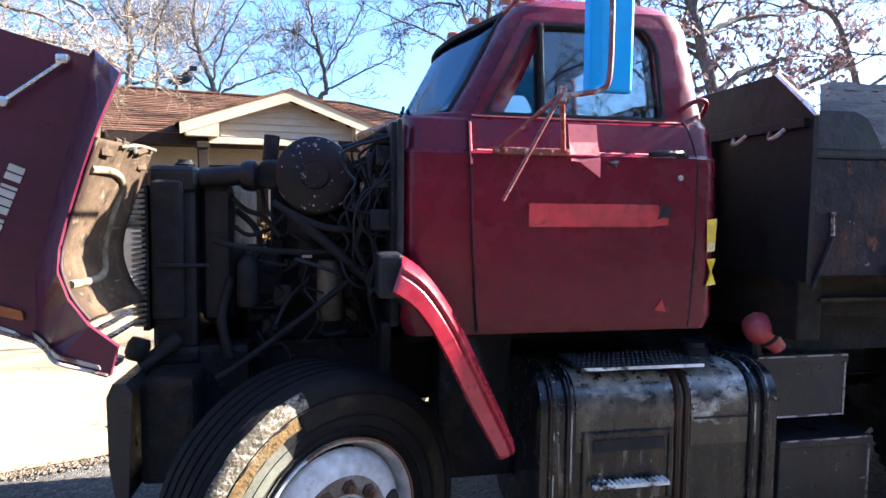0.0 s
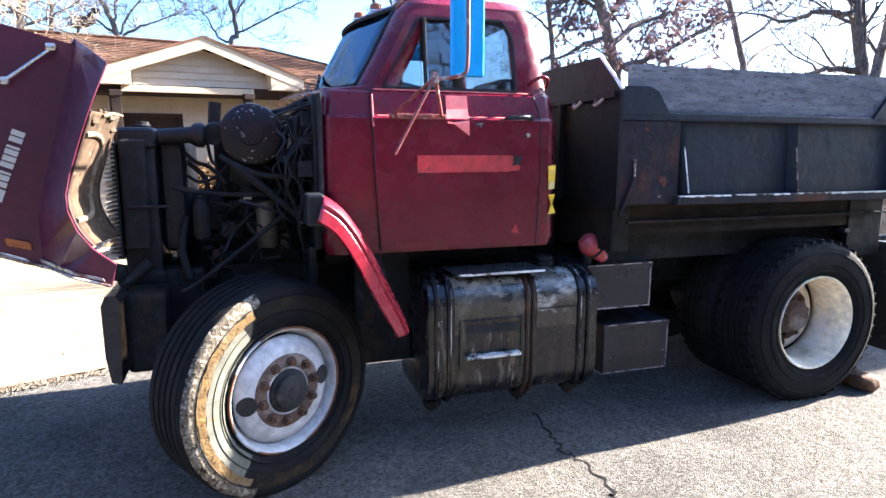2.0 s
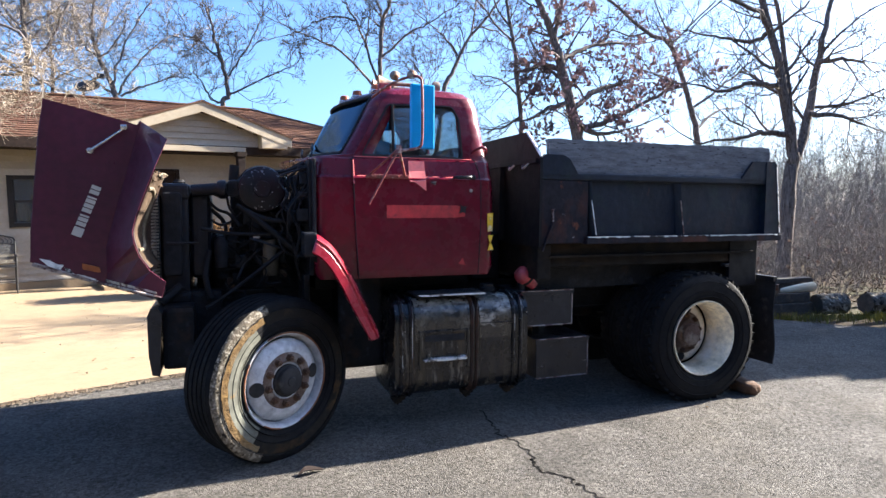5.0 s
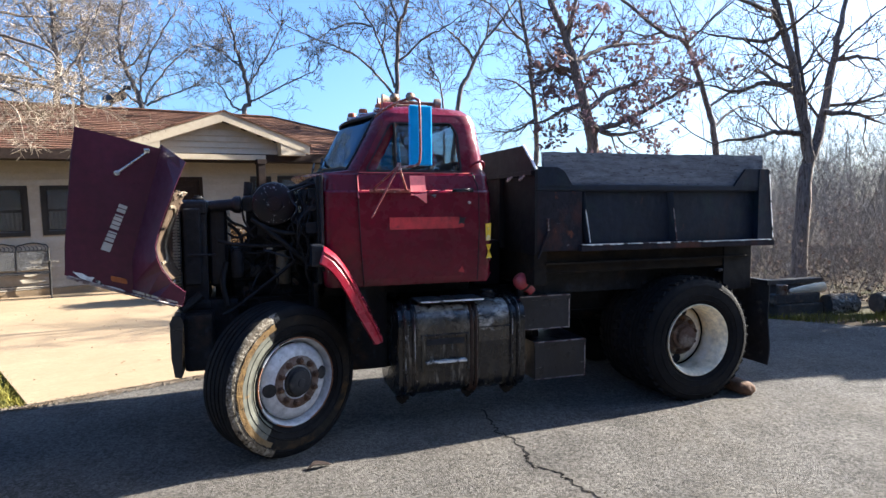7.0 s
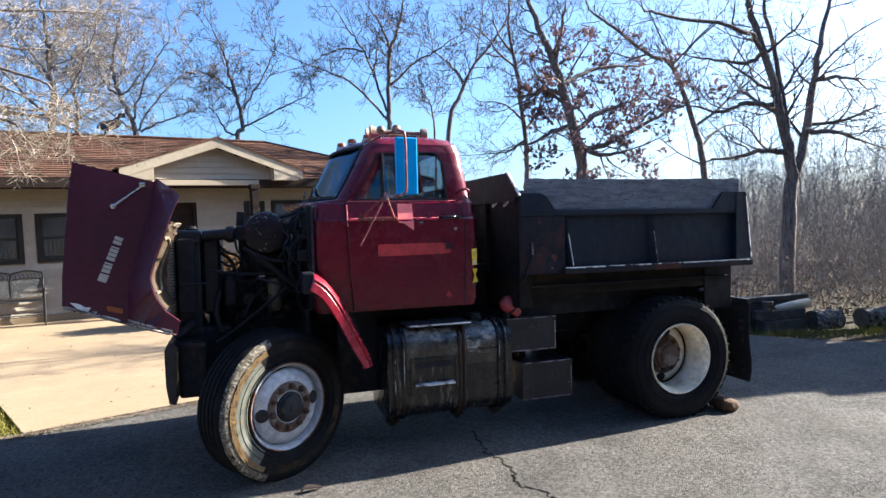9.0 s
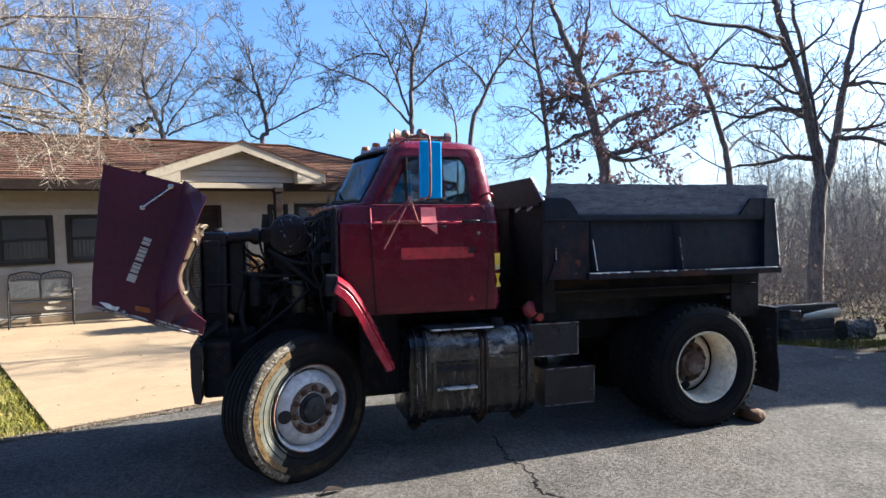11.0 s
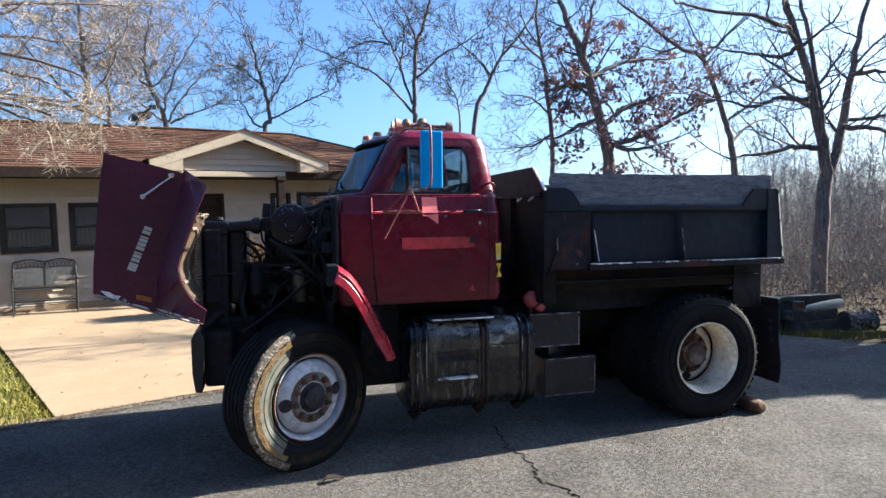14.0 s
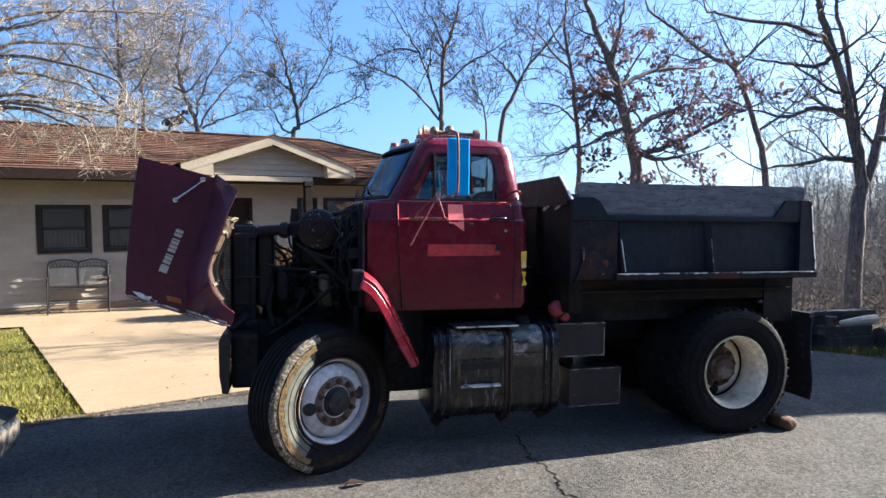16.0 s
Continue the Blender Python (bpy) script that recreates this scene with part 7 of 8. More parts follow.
def grow(rg, wood, twig, start, d, length, r, level, dense, droop, tips, rmin):
    """A crooked limb and its branches; the thick ones go into wood, the thin ones into twig."""
    n = (3, 4, 6, 7)[level]
    pts, p, d = [start.copy()], start.copy(), d.normalized()
    dirs = [d.copy()]
    kink = (0.12, 0.15, 0.17, 0.15)[level]
    for i in range(n):
        d = (d + Vector((rg.gauss(0, kink), rg.gauss(0, kink), rg.gauss(0.07 - droop, kink)))).normalized()
        p = p + d * (length / n) * rg.uniform(0.8, 1.2)
        pts.append(p.copy())
        dirs.append(d.copy())
    end = max(r * 0.4, rmin * 0.55)
    (wood if r > 0.018 else twig).tube(pts, r, end, 6 if r > 0.03 else (4 if r > 0.012 else 3))
    if level <= 1:
        tips.append(pts[-1])
    if level == 0:
        return
    kids = dense[level - 1]
    turn = rg.uniform(0, 6.28)
    for k in range(kids):
        t = 0.2 + 0.8 * (k + rg.random()) / kids
        i = min(int(t * n), n - 1)
        base = pts[i].lerp(pts[i + 1], min(1, t * n - i))
        ax = dirs[i].orthogonal().normalized()
        turn += 2.4 + rg.gauss(0, 0.5)
        ax.rotate(Matrix.Rotation(turn, 3, dirs[i]))
        a = radians(rg.uniform(32, 68))
        dd = dirs[i] * math.cos(a) + ax * math.sin(a)
        grow(rg, wood, twig, base, dd, length * rg.uniform(0.34, 0.62) * (1.15 - 0.45 * t), max((r + (end - r) * t) * rg.uniform(0.45, 0.62), rmin), level - 1, dense, droop, tips, rmin)


def tree(name, label, seed, y, limbs, r0, spread, rmin, dense=(6, 6, 7), droop=0.0, leaf=None, twig_mat="twig", group="bare trees", fork=0.5):
    """limbs: (depth drift, [(x, z) ...]) for the trunk and the main limbs, base first."""
    rg = random.Random(seed)
    ob = thing(name, label, "tree", (limbs[0][1][0][0], y, -0.06), group=group)
    wood, tw, tips = Twigs(), Twigs(), []
    hi = max(p[1] for p in limbs[0][1])
    for li, (dy, xz) in enumerate(limbs):
        m = len(xz) - 1
        path = smooth_path([(x, y + dy * i / m, z) for i, (x, z) in enumerate(xz)], 5)
        n = len(path)
        amp = spread * (0.010 if li == 0 else 0.018)
        path = [p + Vector((rg.gauss(0, amp), rg.gauss(0, amp), rg.gauss(0, amp * 0.5))) if 0 < i < n - 1 and p.z > 1.5 else p for i, p in enumerate(path)]
        if li == 0:
            rs, re = r0 * 1.15, r0 * 0.3
        else:
            h0 = 1 - 0.75 * max(0, min(1, path[0].z / hi))
            rs = r0 * (fork if li == 1 and fork > 0.5 else min(0.5, 0.22 + 0.4 * h0))
            re = rs * 0.32
        wood.tube(path, rs, re, 9)
        i0 = int(n * (0.5 if li == 0 else 0.15))
        count = 11 if li == 0 else 8
        turn = rg.uniform(0, 6.28)
        for k in range(count):
            i = min(n - 2, i0 + int((n - i0) * (k + rg.random()) / count))
            d = (path[i + 1] - path[i]).normalized()
            ax = d.orthogonal().normalized()
            turn += 2.4 + rg.gauss(0, 0.4)
            ax.rotate(Matrix.Rotation(turn, 3, d))
            t = i / n
            grow(rg, wood, tw, path[i], d * 0.6 + ax, spread * rg.uniform(0.6, 1.2) * (1.15 - 0.4 * t), max(rmin * 1.8, (rs + (re - rs) * t) * rg.uniform(0.3, 0.5)), 2, dense, droop, tips, rmin)
        grow(rg, wood, tw, path[-1], path[-1] - path[-2], spread * 1.1, re, 3 if len(limbs) < 6 else 2, dense, droop, tips, rmin)
    raw("trunk", wood.v, wood.f, M["bark"], ob, smooth=True)
    crown = raw("crown", tw.v, tw.f, M[twig_mat], ob)
    if leaf:
        clumps, each, size, lm, keep = leaf
        lv, lf = [], []
        cand = [t for t in tips if keep(t)]
        for i in range(clumps):
            p = rg.choice(cand)
            for q in range(rg.randint(each // 2, each * 3 // 2)):
                c = p + Vector((rg.gauss(0, 0.1), rg.gauss(0, 0.1), rg.gauss(-0.05, 0.09)))
                u = Vector((rg.gauss(0, 1), rg.gauss(0, 1), rg.gauss(-0.4, 1))).normalized()
                w = u.orthogonal().normalized()
                w.rotate(Matrix.Rotation(rg.uniform(0, 6.28), 3, u))
                s = size * rg.uniform(0.6, 1.3)
                k = len(lv)
                nrm = u.cross(w)
                lv += [tuple(c - u * s), tuple(c + w * s * 0.5 + nrm * s * 0.15), tuple(c + u * s), tuple(c - w * s * 0.5 + nrm * s * 0.15)]
                lf += [(k, k + 1, k + 2), (k, k + 2, k + 3)]
        raw("leaves", lv, lf, M[lm], crown, "clinging brown dead leaves")
    return ob


BARE = "bare grey winter tree with fine branching twigs"
PALE = "dense bushy bare tree with pale tan twigs"
tree("oak_tree", BARE, 21, 16, [(0.0, [(0.2, -0.06), (0.25, 2.45), (0.2, 4.46), (0.37, 4.81), (0.23, 5.74), (0.04, 6.4), (-0.07, 6.9), (-0.22, 7.39)]), (-0.5, [(0.37, 4.81), (0.75, 4.98), (1.88, 5.58), (2.3, 5.75)]), (0.1, [(0.36, 5.28), (0.64, 5.76), (1.25, 6.83), (1.39, 7.36)]), (-0.2, [(0.24, 4.55), (-0.12, 4.65), (-0.35, 5.09), (-0.58, 5.4)]), (0.2, [(0.23, 5.74), (-0.09, 6.07), (-0.41, 6.4), (-0.74, 6.48)])], 0.085, 1.3, 0.007)
tree("oak_tree", BARE, 22, 16, [(0.0, [(5.1, -0.06), (5.15, 2.59), (5.1, 4.71), (5.08, 5.53), (5.13, 7.25), (5.37, 7.98), (5.57, 8.63), (5.67, 9.27)]), (0.2, [(5.01, 5.48), (4.27, 7.48), (3.92, 8), (3.22, 9.03)]), (-0.8, [(5.01, 5.21), (3.91, 6.22), (2.9, 6.58), (1.7, 6.9)]), (-0.9, [(5.12, 6.34), (6.02, 7.12), (6.64, 7.48), (7.48, 8.02)]), (0.6, [(4.25, 7.41), (3.74, 7.56), (3.13, 7.4), (2.61, 7.06)]), (-0.4, [(5.18, 7.43), (4.96, 8.09), (4.57, 8.63), (4.27, 8.98)]), (-0.5, [(4.61, 6.58), (4.65, 7.24), (4.7, 7.97)])], 0.1, 1.5, 0.007)
tree("oak_tree", BARE, 23, 15, [(0.0, [(6.6, -0.06), (6.65, 2.49), (6.94, 5.16), (7.23, 5.8), (7.52, 6.43), (7.86, 6.99), (8.89, 8.32), (9.19, 9.15)]), (0.9, [(7.86, 7.03), (8.13, 7.9), (8.35, 8.83), (8.53, 9.5)]), (-0.1, [(7.47, 6.34), (6.94, 6.93), (6.66, 7.08), (5.82, 7.62)]), (0.6, [(8.2, 7.37), (9.03, 7.32), (9.69, 7.07)])], 0.085, 1.4, 0.007)
tree("oak_tree", BARE, 29, 17, [(0.0, [(7.01, -0.06), (7.06, 2.65), (7.01, 4.82), (6.97, 5.6), (6.72, 6.27), (6.21, 6.72)]), (-0.0, [(6.94, 5.6), (7.33, 6.29), (7.53, 6.98)]), (0.2, [(6.82, 5.98), (6.44, 6.28), (6.08, 6.67)])], 0.05, 1.1, 0.007)
tree("oak_tree", BARE, 24, 12, [(0.0, [(8.2, -0.06), (8.25, 1.47), (8.2, 2.68), (8.2, 3.59), (8.01, 5.62), (7.82, 6.5), (7.7, 7.38), (7.76, 8.15)]), (-0.6, [(7.95, 6.06), (7.24, 6.51), (6.68, 6.95), (6.14, 7.05)]), (0.2, [(8.22, 4.38), (8.74, 5.1), (9.44, 7.35), (9.67, 8.31)]), (0.7, [(8.14, 4.61), (7.73, 5.1), (7.37, 5.26)]), (0.0, [(8.17, 4.04), (7.58, 3.69), (6.86, 3.62)]), (0.4, [(7.82, 6.5), (7.43, 7.2), (7.28, 8.04)])], 0.09, 1.2, 0.005)
tree("oak_tree", "dark-trunked oak still holding clumps of brown leaves", 25, 10.5, [(0.0, [(9.16, -0.06), (9.21, 1.55), (9.16, 2.81), (9.1, 3.44), (8.61, 5.11), (8.32, 5.92), (7.97, 6.62), (7.57, 7.5)]), (0.3, [(8.98, 4.08), (9.64, 4.6), (10.46, 4.87), (11.18, 5.14)]), (-0.8, [(9.07, 3.55), (9.9, 3.8), (10.82, 4.27), (11.49, 4.62)]), (0.5, [(8.55, 5.32), (9.3, 5.71), (10.27, 6.02), (11.41, 6.13)]), (0.2, [(8.88, 4.28), (8.31, 4.07), (7.65, 3.74)]), (-0.4, [(8.38, 5.82), (8.39, 6.49), (8.46, 7.25)]), (-0.8, [(9.04, 3.76), (9.44, 3.41), (9.99, 3.48)]), (0.7, [(8.64, 5.06), (8.2, 5.26), (7.78, 4.99)])], 0.19, 1.2, 0.005, leaf=(270, 9, 0.085, "dead_leaf", lambda p: p.z < 6.7 and p.x > 7.7))
tree("oak_tree", BARE, 26, 12, [(0.0, [(14.69, -0.06), (14.74, 1.64), (14.49, 3.86), (14.18, 4.72), (13.4, 6.46), (12.46, 6.82), (11.2, 7.55), (10.52, 7.9)]), (-0.1, [(13.4, 6.52), (14.04, 7.16), (14.92, 7.96), (15.5, 8.62)]), (0.4, [(13.94, 5.32), (13.36, 5.58), (12.78, 5.78)]), (0.7, [(14.25, 4.6), (15.83, 5.58), (17.01, 6.34), (18.41, 7.14)]), (0.4, [(13.48, 6.4), (13.18, 7.28), (12.88, 8.17)]), (0.8, [(14.42, 3.98), (15.68, 4.7), (17.02, 4.94)]), (-0.2, [(12.46, 6.82), (11.69, 6.62), (10.8, 6.77)])], 0.11, 1.3, 0.005)
tree("oak_tree", "large forked grey oak trunk at the wood's edge", 27, 6, [(0.0, [(11.47, -0.06), (11.48, 0.75), (11.57, 2.18), (11.61, 2.68), (11.26, 3.9), (11.08, 4.55), (10.49, 5.86), (10.33, 6.24)]), (0.5, [(11.69, 2.51), (12.32, 3.98), (12.82, 5.5), (13.4, 6.82)]), (-0.1, [(11.54, 3.09), (11.32, 4.23), (10.81, 5.87), (10.73, 6.24)]), (0.8, [(11.12, 4), (10.64, 4.11), (10.18, 3.95), (9.7, 4.1)]), (0.7, [(11.46, 3.02), (11.05, 3.1), (10.66, 3), (10.04, 2.92)]), (-0.7, [(12.23, 4.61), (12.45, 4.62), (12.63, 4.47)]), (-0.7, [(11.98, 3.5), (12.43, 3.44), (12.67, 3.24)]), (-0.5, [(10.86, 5.02), (10.12, 5.48), (8.21, 5.54), (7.42, 5.57)]), (0.8, [(10.84, 5.14), (10.64, 4.95), (10.19, 5.04), (9.63, 5.17)])], 0.15, 1.3, 0.0045, fork=0.72)
tree("maple_tree", PALE, 31, 15, [(0.0, [(-4.6, -0.06), (-4.55, 2.42), (-4.6, 4.4), (-4.52, 5.15), (-4.55, 5.89), (-4.6, 6.78), (-4.64, 7.44), (-4.75, 8.16)]), (0.0, [(-4.54, 5), (-4.1, 5.54), (-3.51, 6.94), (-3.35, 7.63)]), (-0.2, [(-4.55, 4.77), (-5.1, 5.26), (-5.93, 6.35), (-6.2, 6.95)]), (-0.3, [(-4.55, 5.82), (-4.92, 6.44), (-5.19, 7.04), (-5.34, 7.72)]), (0.2, [(-4.57, 6.56), (-4.26, 7.11), (-3.92, 7.68), (-3.78, 8.16)]), (0.2, [(-4.54, 4.55), (-3.94, 4.81), (-3.31, 5.24)]), (0.7, [(-4.54, 4.85), (-5.4, 4.86), (-6.13, 5.02), (-6.86, 5.18)]), (0.3, [(-4.56, 5.67), (-4.19, 6.1), (-4, 6.69)])], 0.1, 1.5, 0.006, dense=(9, 7, 5), twig_mat="pale_twig")
tree("maple_tree", PALE, 36, 17, [(0.0, [(-4.44, -0.06), (-4.39, 2.59), (-4.44, 4.71), (-4.38, 5.3), (-4.44, 5.96), (-4.3, 6.71), (-4.12, 7.47), (-4.02, 8.22)]), (0.8, [(-4.41, 5.71), (-4.93, 6.35), (-5.31, 7.1)]), (0.6, [(-4.38, 5.38), (-3.93, 5.97), (-3.66, 6.57)])], 0.06, 1.2, 0.006, dense=(9, 7, 5), twig_mat="pale_twig")
tree("maple_tree", PALE, 32, 16, [(0.0, [(-2.67, -0.06), (-2.62, 2.49), (-2.67, 4.52), (-2.91, 5.26), (-3.12, 5.89), (-3.21, 6.45), (-3.08, 7.26), (-2.94, 7.98)]), (0.9, [(-2.59, 4.62), (-2.3, 5.33), (-1.44, 6.39), (-0.96, 6.72)]), (0.3, [(-2.52, 4.58), (-2.06, 4.86), (-1.52, 5.11), (-0.88, 5.41)]), (-0.6, [(-2.74, 4.78), (-2.54, 5.57), (-1.94, 6.73), (-1.54, 7.28)]), (0.6, [(-3.02, 5.58), (-3.48, 6.08), (-3.73, 6.69), (-3.83, 7.39)]), (0.8, [(-2.74, 4.62), (-3.25, 5.07), (-3.77, 5.54)]), (0.7, [(-3.12, 5.97), (-2.89, 6.72), (-2.77, 7.49)])], 0.085, 1.4, 0.006, dense=(9, 7, 5), twig_mat="pale_twig")
tree("maple_tree", "lawn tree with drooping pale twigs before the roof", 34, 6.3, [(0.0, [(-4.65, -0.06), (-4.6, 1.29), (-4.65, 2.34), (-4.51, 3.18), (-4.35, 3.88), (-4.23, 4.42), (-4.15, 4.96)]), (0.1, [(-4.43, 3.57), (-3.91, 3.88), (-3.14, 3.8), (-2.73, 3.64)]), (0.4, [(-4.41, 3.42), (-3.88, 3.58), (-2.93, 3.5), (-2.47, 3.5)]), (-0.5, [(-4.48, 3.26), (-3.87, 3.4), (-2.96, 3.25), (-2.69, 3.12)]), (0.6, [(-4.28, 4.11), (-3.8, 4.38), (-2.9, 4.45), (-2.45, 4.48)]), (0.1, [(-4.26, 4.46), (-3.68, 4.59), (-3.28, 4.8), (-2.93, 5.12)]), (-0.4, [(-4.46, 3.25), (-3.82, 3.35), (-3.23, 3.2), (-2.91, 3.05)]), (-0.8, [(-4.32, 4), (-3.61, 4.07), (-2.42, 3.78), (-2.11, 3.45)]), (0.6, [(-4.48, 3.3), (-3.78, 3.5), (-2.59, 3.4), (-2.16, 3.2)]), (0.9, [(-4.23, 4.57), (-3.53, 4.9), (-2.45, 5.1), (-1.94, 5.22)])], 0.09, 0.85, 0.0036, dense=(9, 7, 5), droop=0.05, twig_mat="pale_twig")

# dense cedars added beyond the view, never seen, to shade the road behind the truck
def cedar(x, y, h, low, seed):
    rg = random.Random(seed)
    ob = thing("cedar_tree", "unseen dense dark green cedar added to shade the road", "tree", (x, y, -0.06), group="cedars")
    wood, lv, lf = Twigs(), [], []
    wood.tube([Vector((x, y, -0.06)), Vector((x + 0.05, y, h * 0.5)), Vector((x, y, h))], 0.12, 0.02, 8)
    for i in range(2600):
        t = rg.random() ** 0.8
        z = low + (h - low) * t
        r = (1 - t) ** 0.8 * min(h * 0.27, 0.6 * (h - low)) * rg.random() ** 0.5
        a = rg.uniform(0, 6.28)
        c = Vector((x + r * math.cos(a), y + r * math.sin(a), z))
        u = Vector((math.cos(a), math.sin(a), rg.uniform(-0.2, 0.9))).normalized() * rg.uniform(0.1, 0.2)
        w = u.orthogonal().normalized() * 0.05
        k = len(lv)
        lv += [tuple(c - u), tuple(c + w), tuple(c + u), tuple(c - w)]
        lf.append((k, k + 1, k + 2, k + 3))
    raw("trunk", wood.v, wood.f, M["bark"], ob, smooth=True)
    raw("foliage", lv, lf, M["cedar"], ob)
for i, (x, y, h, low) in enumerate(((12.4, 0.7, 3.9, 0.3), (13.4, 1.7, 4.5, 0.3), (14.6, 0.9, 5.0, 0.3), (14.2, 2.5, 6.0, 3.7), (15.6, 2.9, 7.4, 5.0), (16.2, 1.6, 5.9, 0.3), (11.0, 1.0, 3.8, 0.3), (11.3, 1.7, 4.6, 2.3), (12.5, 2.3, 5.4, 3.3), (13.8, 2.9, 6.6, 4.4), (16.4, 3.6, 8.2, 5.9), (10.4, 0.9, 3.3, 0.3))):
    cedar(x, y, h, low, 70 + i)

# brown shrub by the porch
def leafy_shrub(name, label, centre, size, count, seed, leafmat):
    rg = random.Random(seed)
    ob = thing(name, label, "shrub", (centre[0], centre[1], 0))
    tw, lv, lf = Twigs(), [], []
    for i in range(60):
        a, e = rg.uniform(0, 6.28), rg.uniform(0.5, 1.5)
        d = Vector((math.cos(a) * math.cos(e), math.sin(a) * math.cos(e), math.sin(e)))
        p = Vector((centre[0] + rg.gauss(0, 0.05), centre[1] + rg.gauss(0, 0.05), 0))
        pts = [p]
        for k in range(4):
            d = (d + Vector((rg.gauss(0, .15), rg.gauss(0, .15), rg.gauss(0, .1)))).normalized()
            p = p + Vector((d.x * size[0], d.y * size[1], d.z * size[2])) * 0.25
            pts.append(p)
        tw.tube(pts, 0.008, 0.003, 4)
        for k in range(count // 60):
            t = rg.uniform(0.4, 1) * 3.999
            j = int(t)
            c = pts[j].lerp(pts[j + 1], t - j) + Vector((rg.gauss(0, .05), rg.gauss(0, .05), rg.gauss(0, .05)))
            u = Vector((rg.gauss(0, 1), rg.gauss(0, 1), rg.gauss(0, 1))).normalized()
            w = u.orthogonal().normalized()
            s = rg.uniform(0.02, 0.05)
            n = len(lv)
            lv += [tuple(c - u * s), tuple(c + w * s * .6), tuple(c + u * s), tuple(c - w * s * .6)]
            lf.append((n, n + 1, n + 2, n + 3))
    raw("stems", tw.v, tw.f, M["twig"], ob)
    raw("leaves", lv, lf, M[leafmat], ob)
leafy_shrub("shrub", "dried tan hydrangea shrub by the porch post", (-0.2, 7.2), (0.85, 0.7, 1.3), 9600, 5, "tan_leaf")

# ------------------------------------------------------------------ wood's edge: timbers, stones, brush, far woods
pile = thing("timber_stack", "low stack of old dark timbers with one fresh pale log", "timber", (7.6, 2.9, 0))
part("timber", Bx(6.7, 8.36, 2.82, 2.98, 0.40, 0.465, bevel=0.012), M["old_timber"], pile)
for x0, x1, y0, y1, z0, z1 in ((7.3, 8.15, 2.62, 2.8, -0.05, 0.14), (7.25, 8.1, 2.64, 2.81, 0.143, 0.285), (6.8, 8.3, 2.84, 3.0, -0.05, 0.16), (6.75, 8.2, 2.85, 3.0, 0.163, 0.395)):
    part("timber", Bx(x0, x1, y0, y1, z0, z1, bevel=0.02), M["old_timber"], pile)
bm = bmesh.new()
lathe(bm, [(0.012, 0), (0.03, 0.03), (0.05, 0.3), (0.062, 0.62), (0.055, 0.66), (0.0, 0.665)], frame_to((7.58, 2.7, 0.318), (1, 0, 0.05)) @ Matrix.Diagonal((0.8, 1.2, 1, 1)), 14)
part("log", bm, M["fresh_wood"], pile, "pale freshly cut log", smooth=50)
can = thing("paint_can", "small grey metal can on the timbers", "can", (7.42, 2.68, 0.285))
bm = bmesh.new()
lathe(bm, [(0.066, 0), (0.07, 0.005), (0.07, 0.125), (0.074, 0.13), (0.066, 0.135), (0.06, 0.125), (0, 0.12)], Matrix.Translation((7.42, 2.68, 0.286)), 22)
part("can_body", bm, M["dull_horn"], can, smooth=40)

rg = random.Random(17)
def stone(x, y, s, seed):
    r = random.Random(seed)
    bm = bmesh.new()
    bmesh.ops.create_icosphere(bm, subdivisions=2, radius=1)
    f = [r.uniform(0.7, 1.3) for _ in range(3)]
    for v in bm.verts:
        n = noise.noise(v.co * 1.6 + Vector((seed, 0, 0)))
        v.co = Vector((v.co.x * f[0], v.co.y * f[1], v.co.z * 0.7 * f[2])) * (1 + 0.35 * n) * s
        v.co += Vector((x, y, s * 0.35))
    ob = part("stone", bm, M["stone"], smooth=50)
    tagged(ob, "rounded grey field stone edging the road", "stone", "edging stones")
def bark_log(p, q, r, seed):
    """A felled log with furrowed bark and a sawn end."""
    rl = random.Random(seed)
    p, q = Vector(p), Vector(q)
    m = frame_to(p, q - p)
    L = (q - p).length
    ob = thing("log", "furrowed bark-covered felled log lying at the road's edge", "log", (p.x, p.y, -0.05), group="felled logs")
    bm = bmesh.new()
    n, seg = 14, 26
    rows = []
    for i in range(n + 1):
        row = []
        for k in range(seg):
            a = k * math.tau / seg
            rr = r * (1 + 0.10 * noise.noise(Vector((math.cos(a) * 2.2, math.sin(a) * 2.2, i * 0.35 + seed))) + 0.06 * rl.uniform(-1, 1))
            row.append(bm.verts.new(m @ Vector((rr * math.cos(a), rr * math.sin(a), L * i / n))))
        rows.append(row)
    for a, b in zip(rows, rows[1:]):
        for k in range(seg):
            bm.faces.new((a[k], a[(k + 1) % seg], b[(k + 1) % seg], b[k]))
    part("bark", bm, M["log_bark"], ob)
    for z0, z1 in ((0.0, 0.02), (L - 0.02, L)):
        bm = bmesh.new()
        lathe(bm, [(0, z0 - 0.004), (r * 0.9, z0 - 0.002), (r * 0.93, z1), (0, z1 + 0.003)], m, 20)
        part("sawn_end", bm, M["old_timber"], ob, "dark sawn end")
bark_log((8.16, 2.60, 0.10), (8.58, 2.50, 0.12), 0.15, 3)
bark_log((8.93, 2.42, 0.11), (9.55, 2.30, 0.11), 0.155, 8)
for i in range(30):
    t = 0.30 + 0.7 * i / 29
    stone(7.6 + t * 6.5 + rg.uniform(-0.1, 0.1), 2.9 - t * 1.6 + rg.uniform(-0.15, 0.15), rg.uniform(0.07, 0.16), 100 + i)
verts, faces = [], []
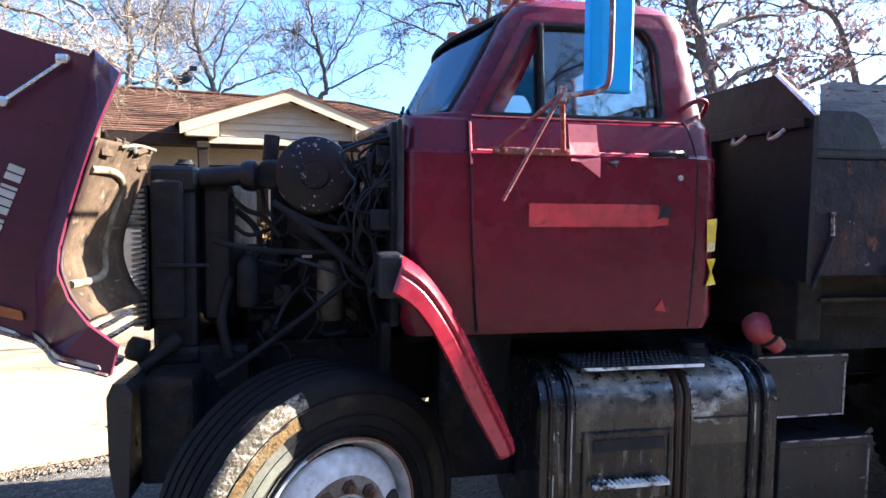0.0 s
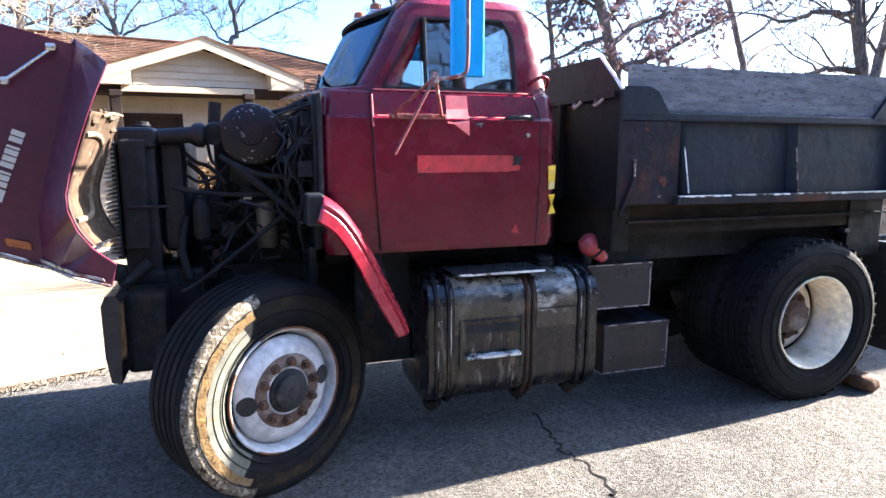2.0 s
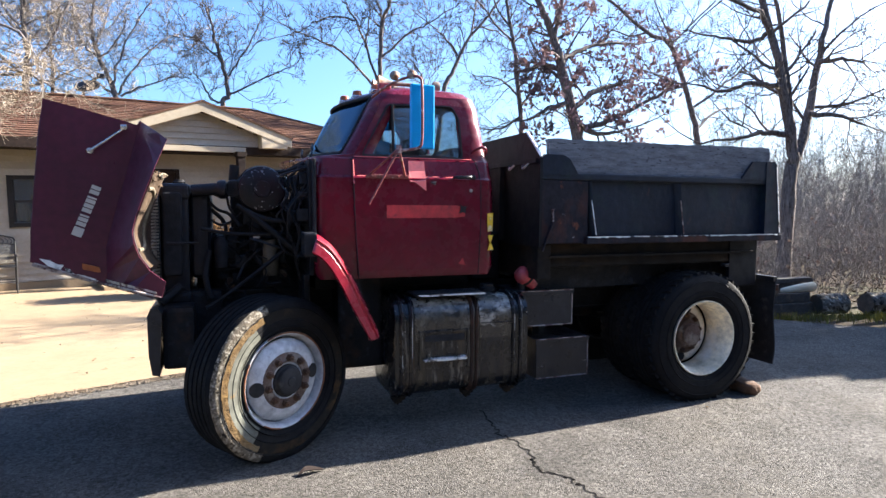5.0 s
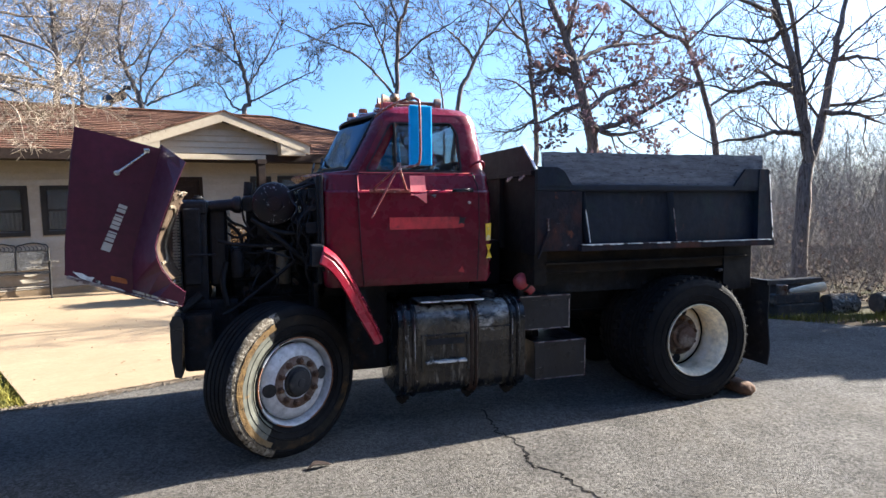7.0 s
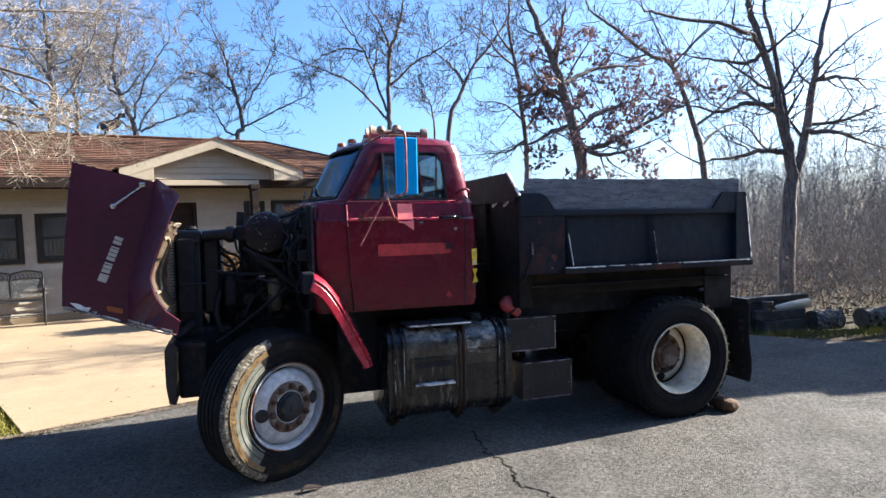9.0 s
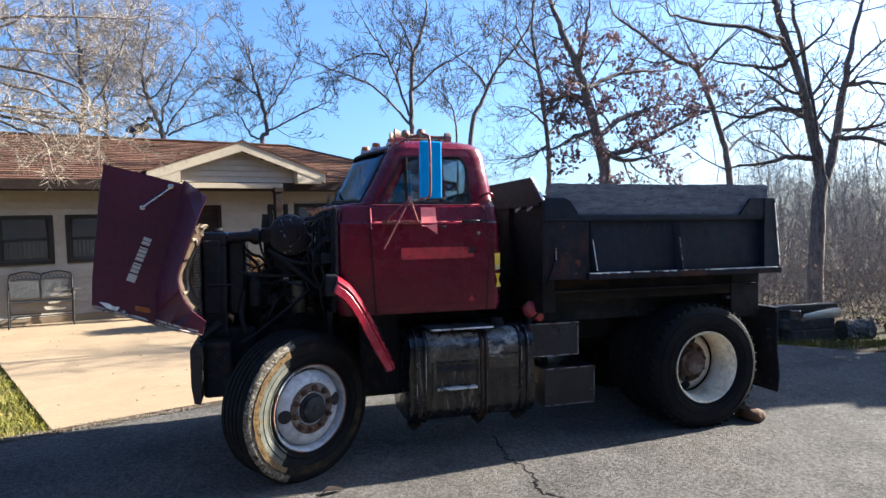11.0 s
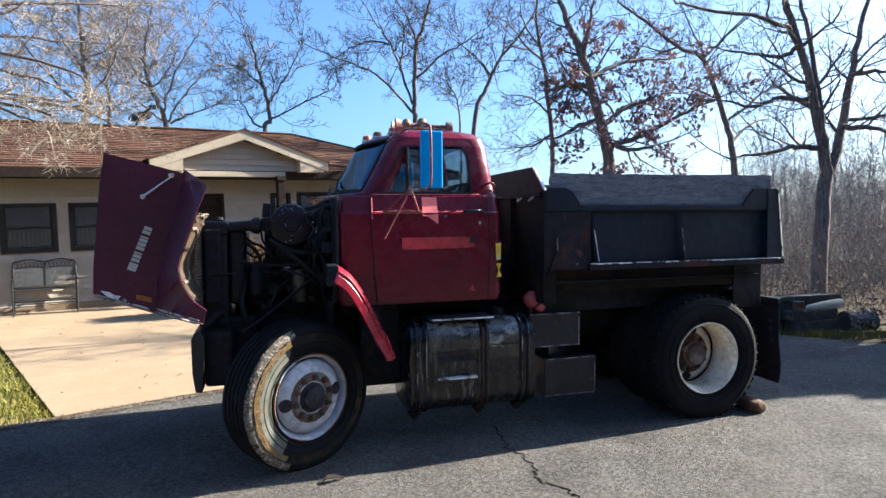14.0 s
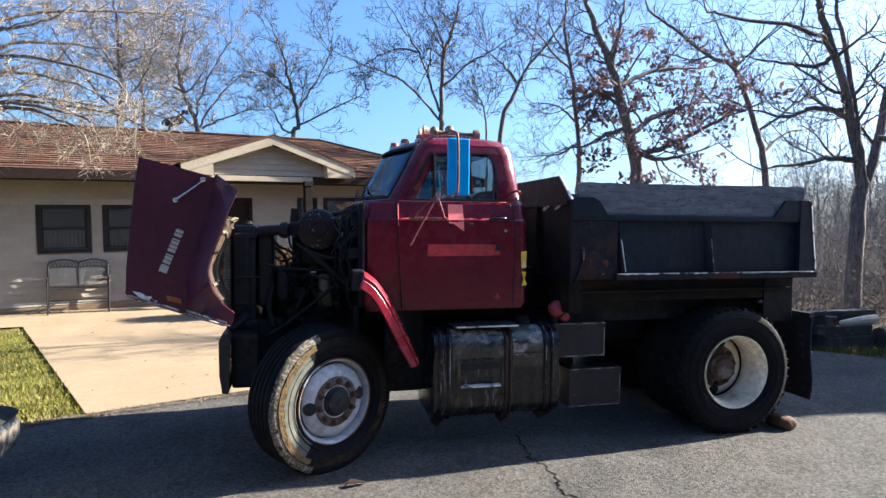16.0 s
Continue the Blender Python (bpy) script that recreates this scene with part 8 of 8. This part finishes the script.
for i in range(3200):                       # weedy grass strip before the stones
    t = rg.random()
    x = 6.6 + t * 8
    y = 2.75 - t * 2.3 + rg.gauss(0, 0.16)
    h, a = rg.uniform(0.02, 0.07), rg.uniform(0, 6.28)
    k = len(verts)
    verts += [(x - 0.006 * math.cos(a), y - 0.006 * math.sin(a), -0.06), (x + 0.006 * math.cos(a), y + 0.006 * math.sin(a), -0.06), (x + rg.gauss(0, 0.03), y + rg.gauss(0, 0.03), h)]
    faces.append((k, k + 1, k + 2))
tagged(raw("weeds", verts, faces, M["grass"]), "weedy green grass strip along the road edge", "weeds", kind="stuff")

def brush(name, label, area, count, hmin, hmax, seed, rmin, twigmat, leafy=0, lean=0.15):
    """Tangled thin saplings over an area, one thing nobody could count."""
    rg = random.Random(seed)
    tw = Twigs()
    lv, lf = [], []
    for i in range(count):
        x, y = area(rg)
        h = rg.uniform(hmin, hmax)
        p = Vector((x, y, -0.1))
        d = Vector((rg.gauss(0, lean), rg.gauss(0, lean), 1)).normalized()
        pts = [p]
        for k in range(4):
            d = (d + Vector((rg.gauss(0, 0.1), rg.gauss(0, 0.1), 0.1))).normalized()
            p = p + d * h / 4
            pts.append(p)
        r = rmin * rg.uniform(0.7, 1.6)
        tw.tube(pts, r, r * 0.3, 4)
        for k in range(13):
            t = rg.uniform(0.2, 1) * 3.99
            j = int(t)
            b = pts[j].lerp(pts[j + 1], t - j)
            a = rg.uniform(0, 6.28)
            dd = Vector((math.cos(a), math.sin(a), rg.uniform(0.1, 1.2))).normalized()
            L = h * rg.uniform(0.12, 0.32)
            e = b + dd * L
            tw.tube([b, b + dd * L * 0.5 + Vector((rg.gauss(0, .04), rg.gauss(0, .04), 0.03)) * L, e], r * 0.4, r * 0.15, 3)
            for q in range(3):
                dd2 = (dd + Vector((rg.gauss(0, .6), rg.gauss(0, .6), rg.gauss(0.2, .5)))).normalized()
                s = b + dd * L * rg.uniform(0.3, 1)
                tw.tube([s, s + dd2 * L * 0.55], r * 0.18, r * 0.08, 3)
            if leafy and rg.random() < leafy:
                for q in range(3):
                    c = e + Vector((rg.gauss(0, .1), rg.gauss(0, .1), rg.gauss(0, .1))) * L
                    u = Vector((rg.gauss(0, 1), rg.gauss(0, 1), rg.gauss(0, 1))).normalized() * 0.035
                    w = u.orthogonal() * 0.6
                    n = len(lv)
                    lv += [tuple(c - u), tuple(c + w), tuple(c + u), tuple(c - w)]
                    lf.append((n, n + 1, n + 2, n + 3))
    ob = raw(name, tw.v, tw.f, M[twigmat])
    tagged(ob, label, name.split("_")[-1], kind="stuff")
    if lv:
        tagged(raw(name + "_leaves", lv, lf, M["brush_leaf"]), "brown dead leaves in the brush", "leaves", kind="stuff")
brush("near_brush", "tangled grey-brown brush at the wood's edge", lambda g: (g.uniform(8.4, 24), g.uniform(3.3, 12)), 1700, 0.5, 1.9, 41, 0.0045, "far_twig", 0.05, 0.6)
brush("mid_woods", "grey-brown saplings inside the wood's edge", lambda g: (g.uniform(13, 46), g.uniform(6, 28)), 900, 1.6, 3.8, 44, 0.0065, "far_twig", 0.08, 0.45)
brush("far_woods", "far grey-brown winter woods on the slope", lambda g: (lambda a, d: (d * math.cos(a), -4 + d * math.sin(a)))(radians(g.uniform(12, 46)), 45 + 60 * g.random()), 1000, 4.5, 10.5, 42, 0.026, "far_twig", 0, 0.25)
brush("back_woods", "distant bare trees behind the house", lambda g: (g.uniform(-25, 14), g.uniform(24, 60)), 160, 3, 5, 43, 0.03, "twig")
# Unseen woods added behind the camera to cut sky light on the truck.
brush("woods_behind", "unseen bare woods added behind the camera to dim sky light", lambda g: (g.uniform(-30, 34), g.uniform(-24, -13)), 460, 7.0, 11.0, 45, 0.075, "twig")
verts, faces = [], []
for i in range(14000):                      # leaf litter under the brush
    x, y = rg.uniform(8, 24), rg.uniform(3.2, 13)
    a, q = rg.uniform(0, 6.28), rg.uniform(0.018, 0.045)
    k = len(verts)
    for da, rr in ((0, 1.3), (1.57, 0.7), (3.14, 1.1), (4.71, 0.7)):
        verts.append((x + math.cos(a + da) * q * rr, y + math.sin(a + da) * q * rr, -0.055 + rg.uniform(0, 0.06)))
    faces.append((k, k + 1, k + 2, k + 3))
tagged(raw("leaf_litter", verts, faces, M["litter"]), "brown leaf litter on the woodland floor", "leaves", kind="stuff")
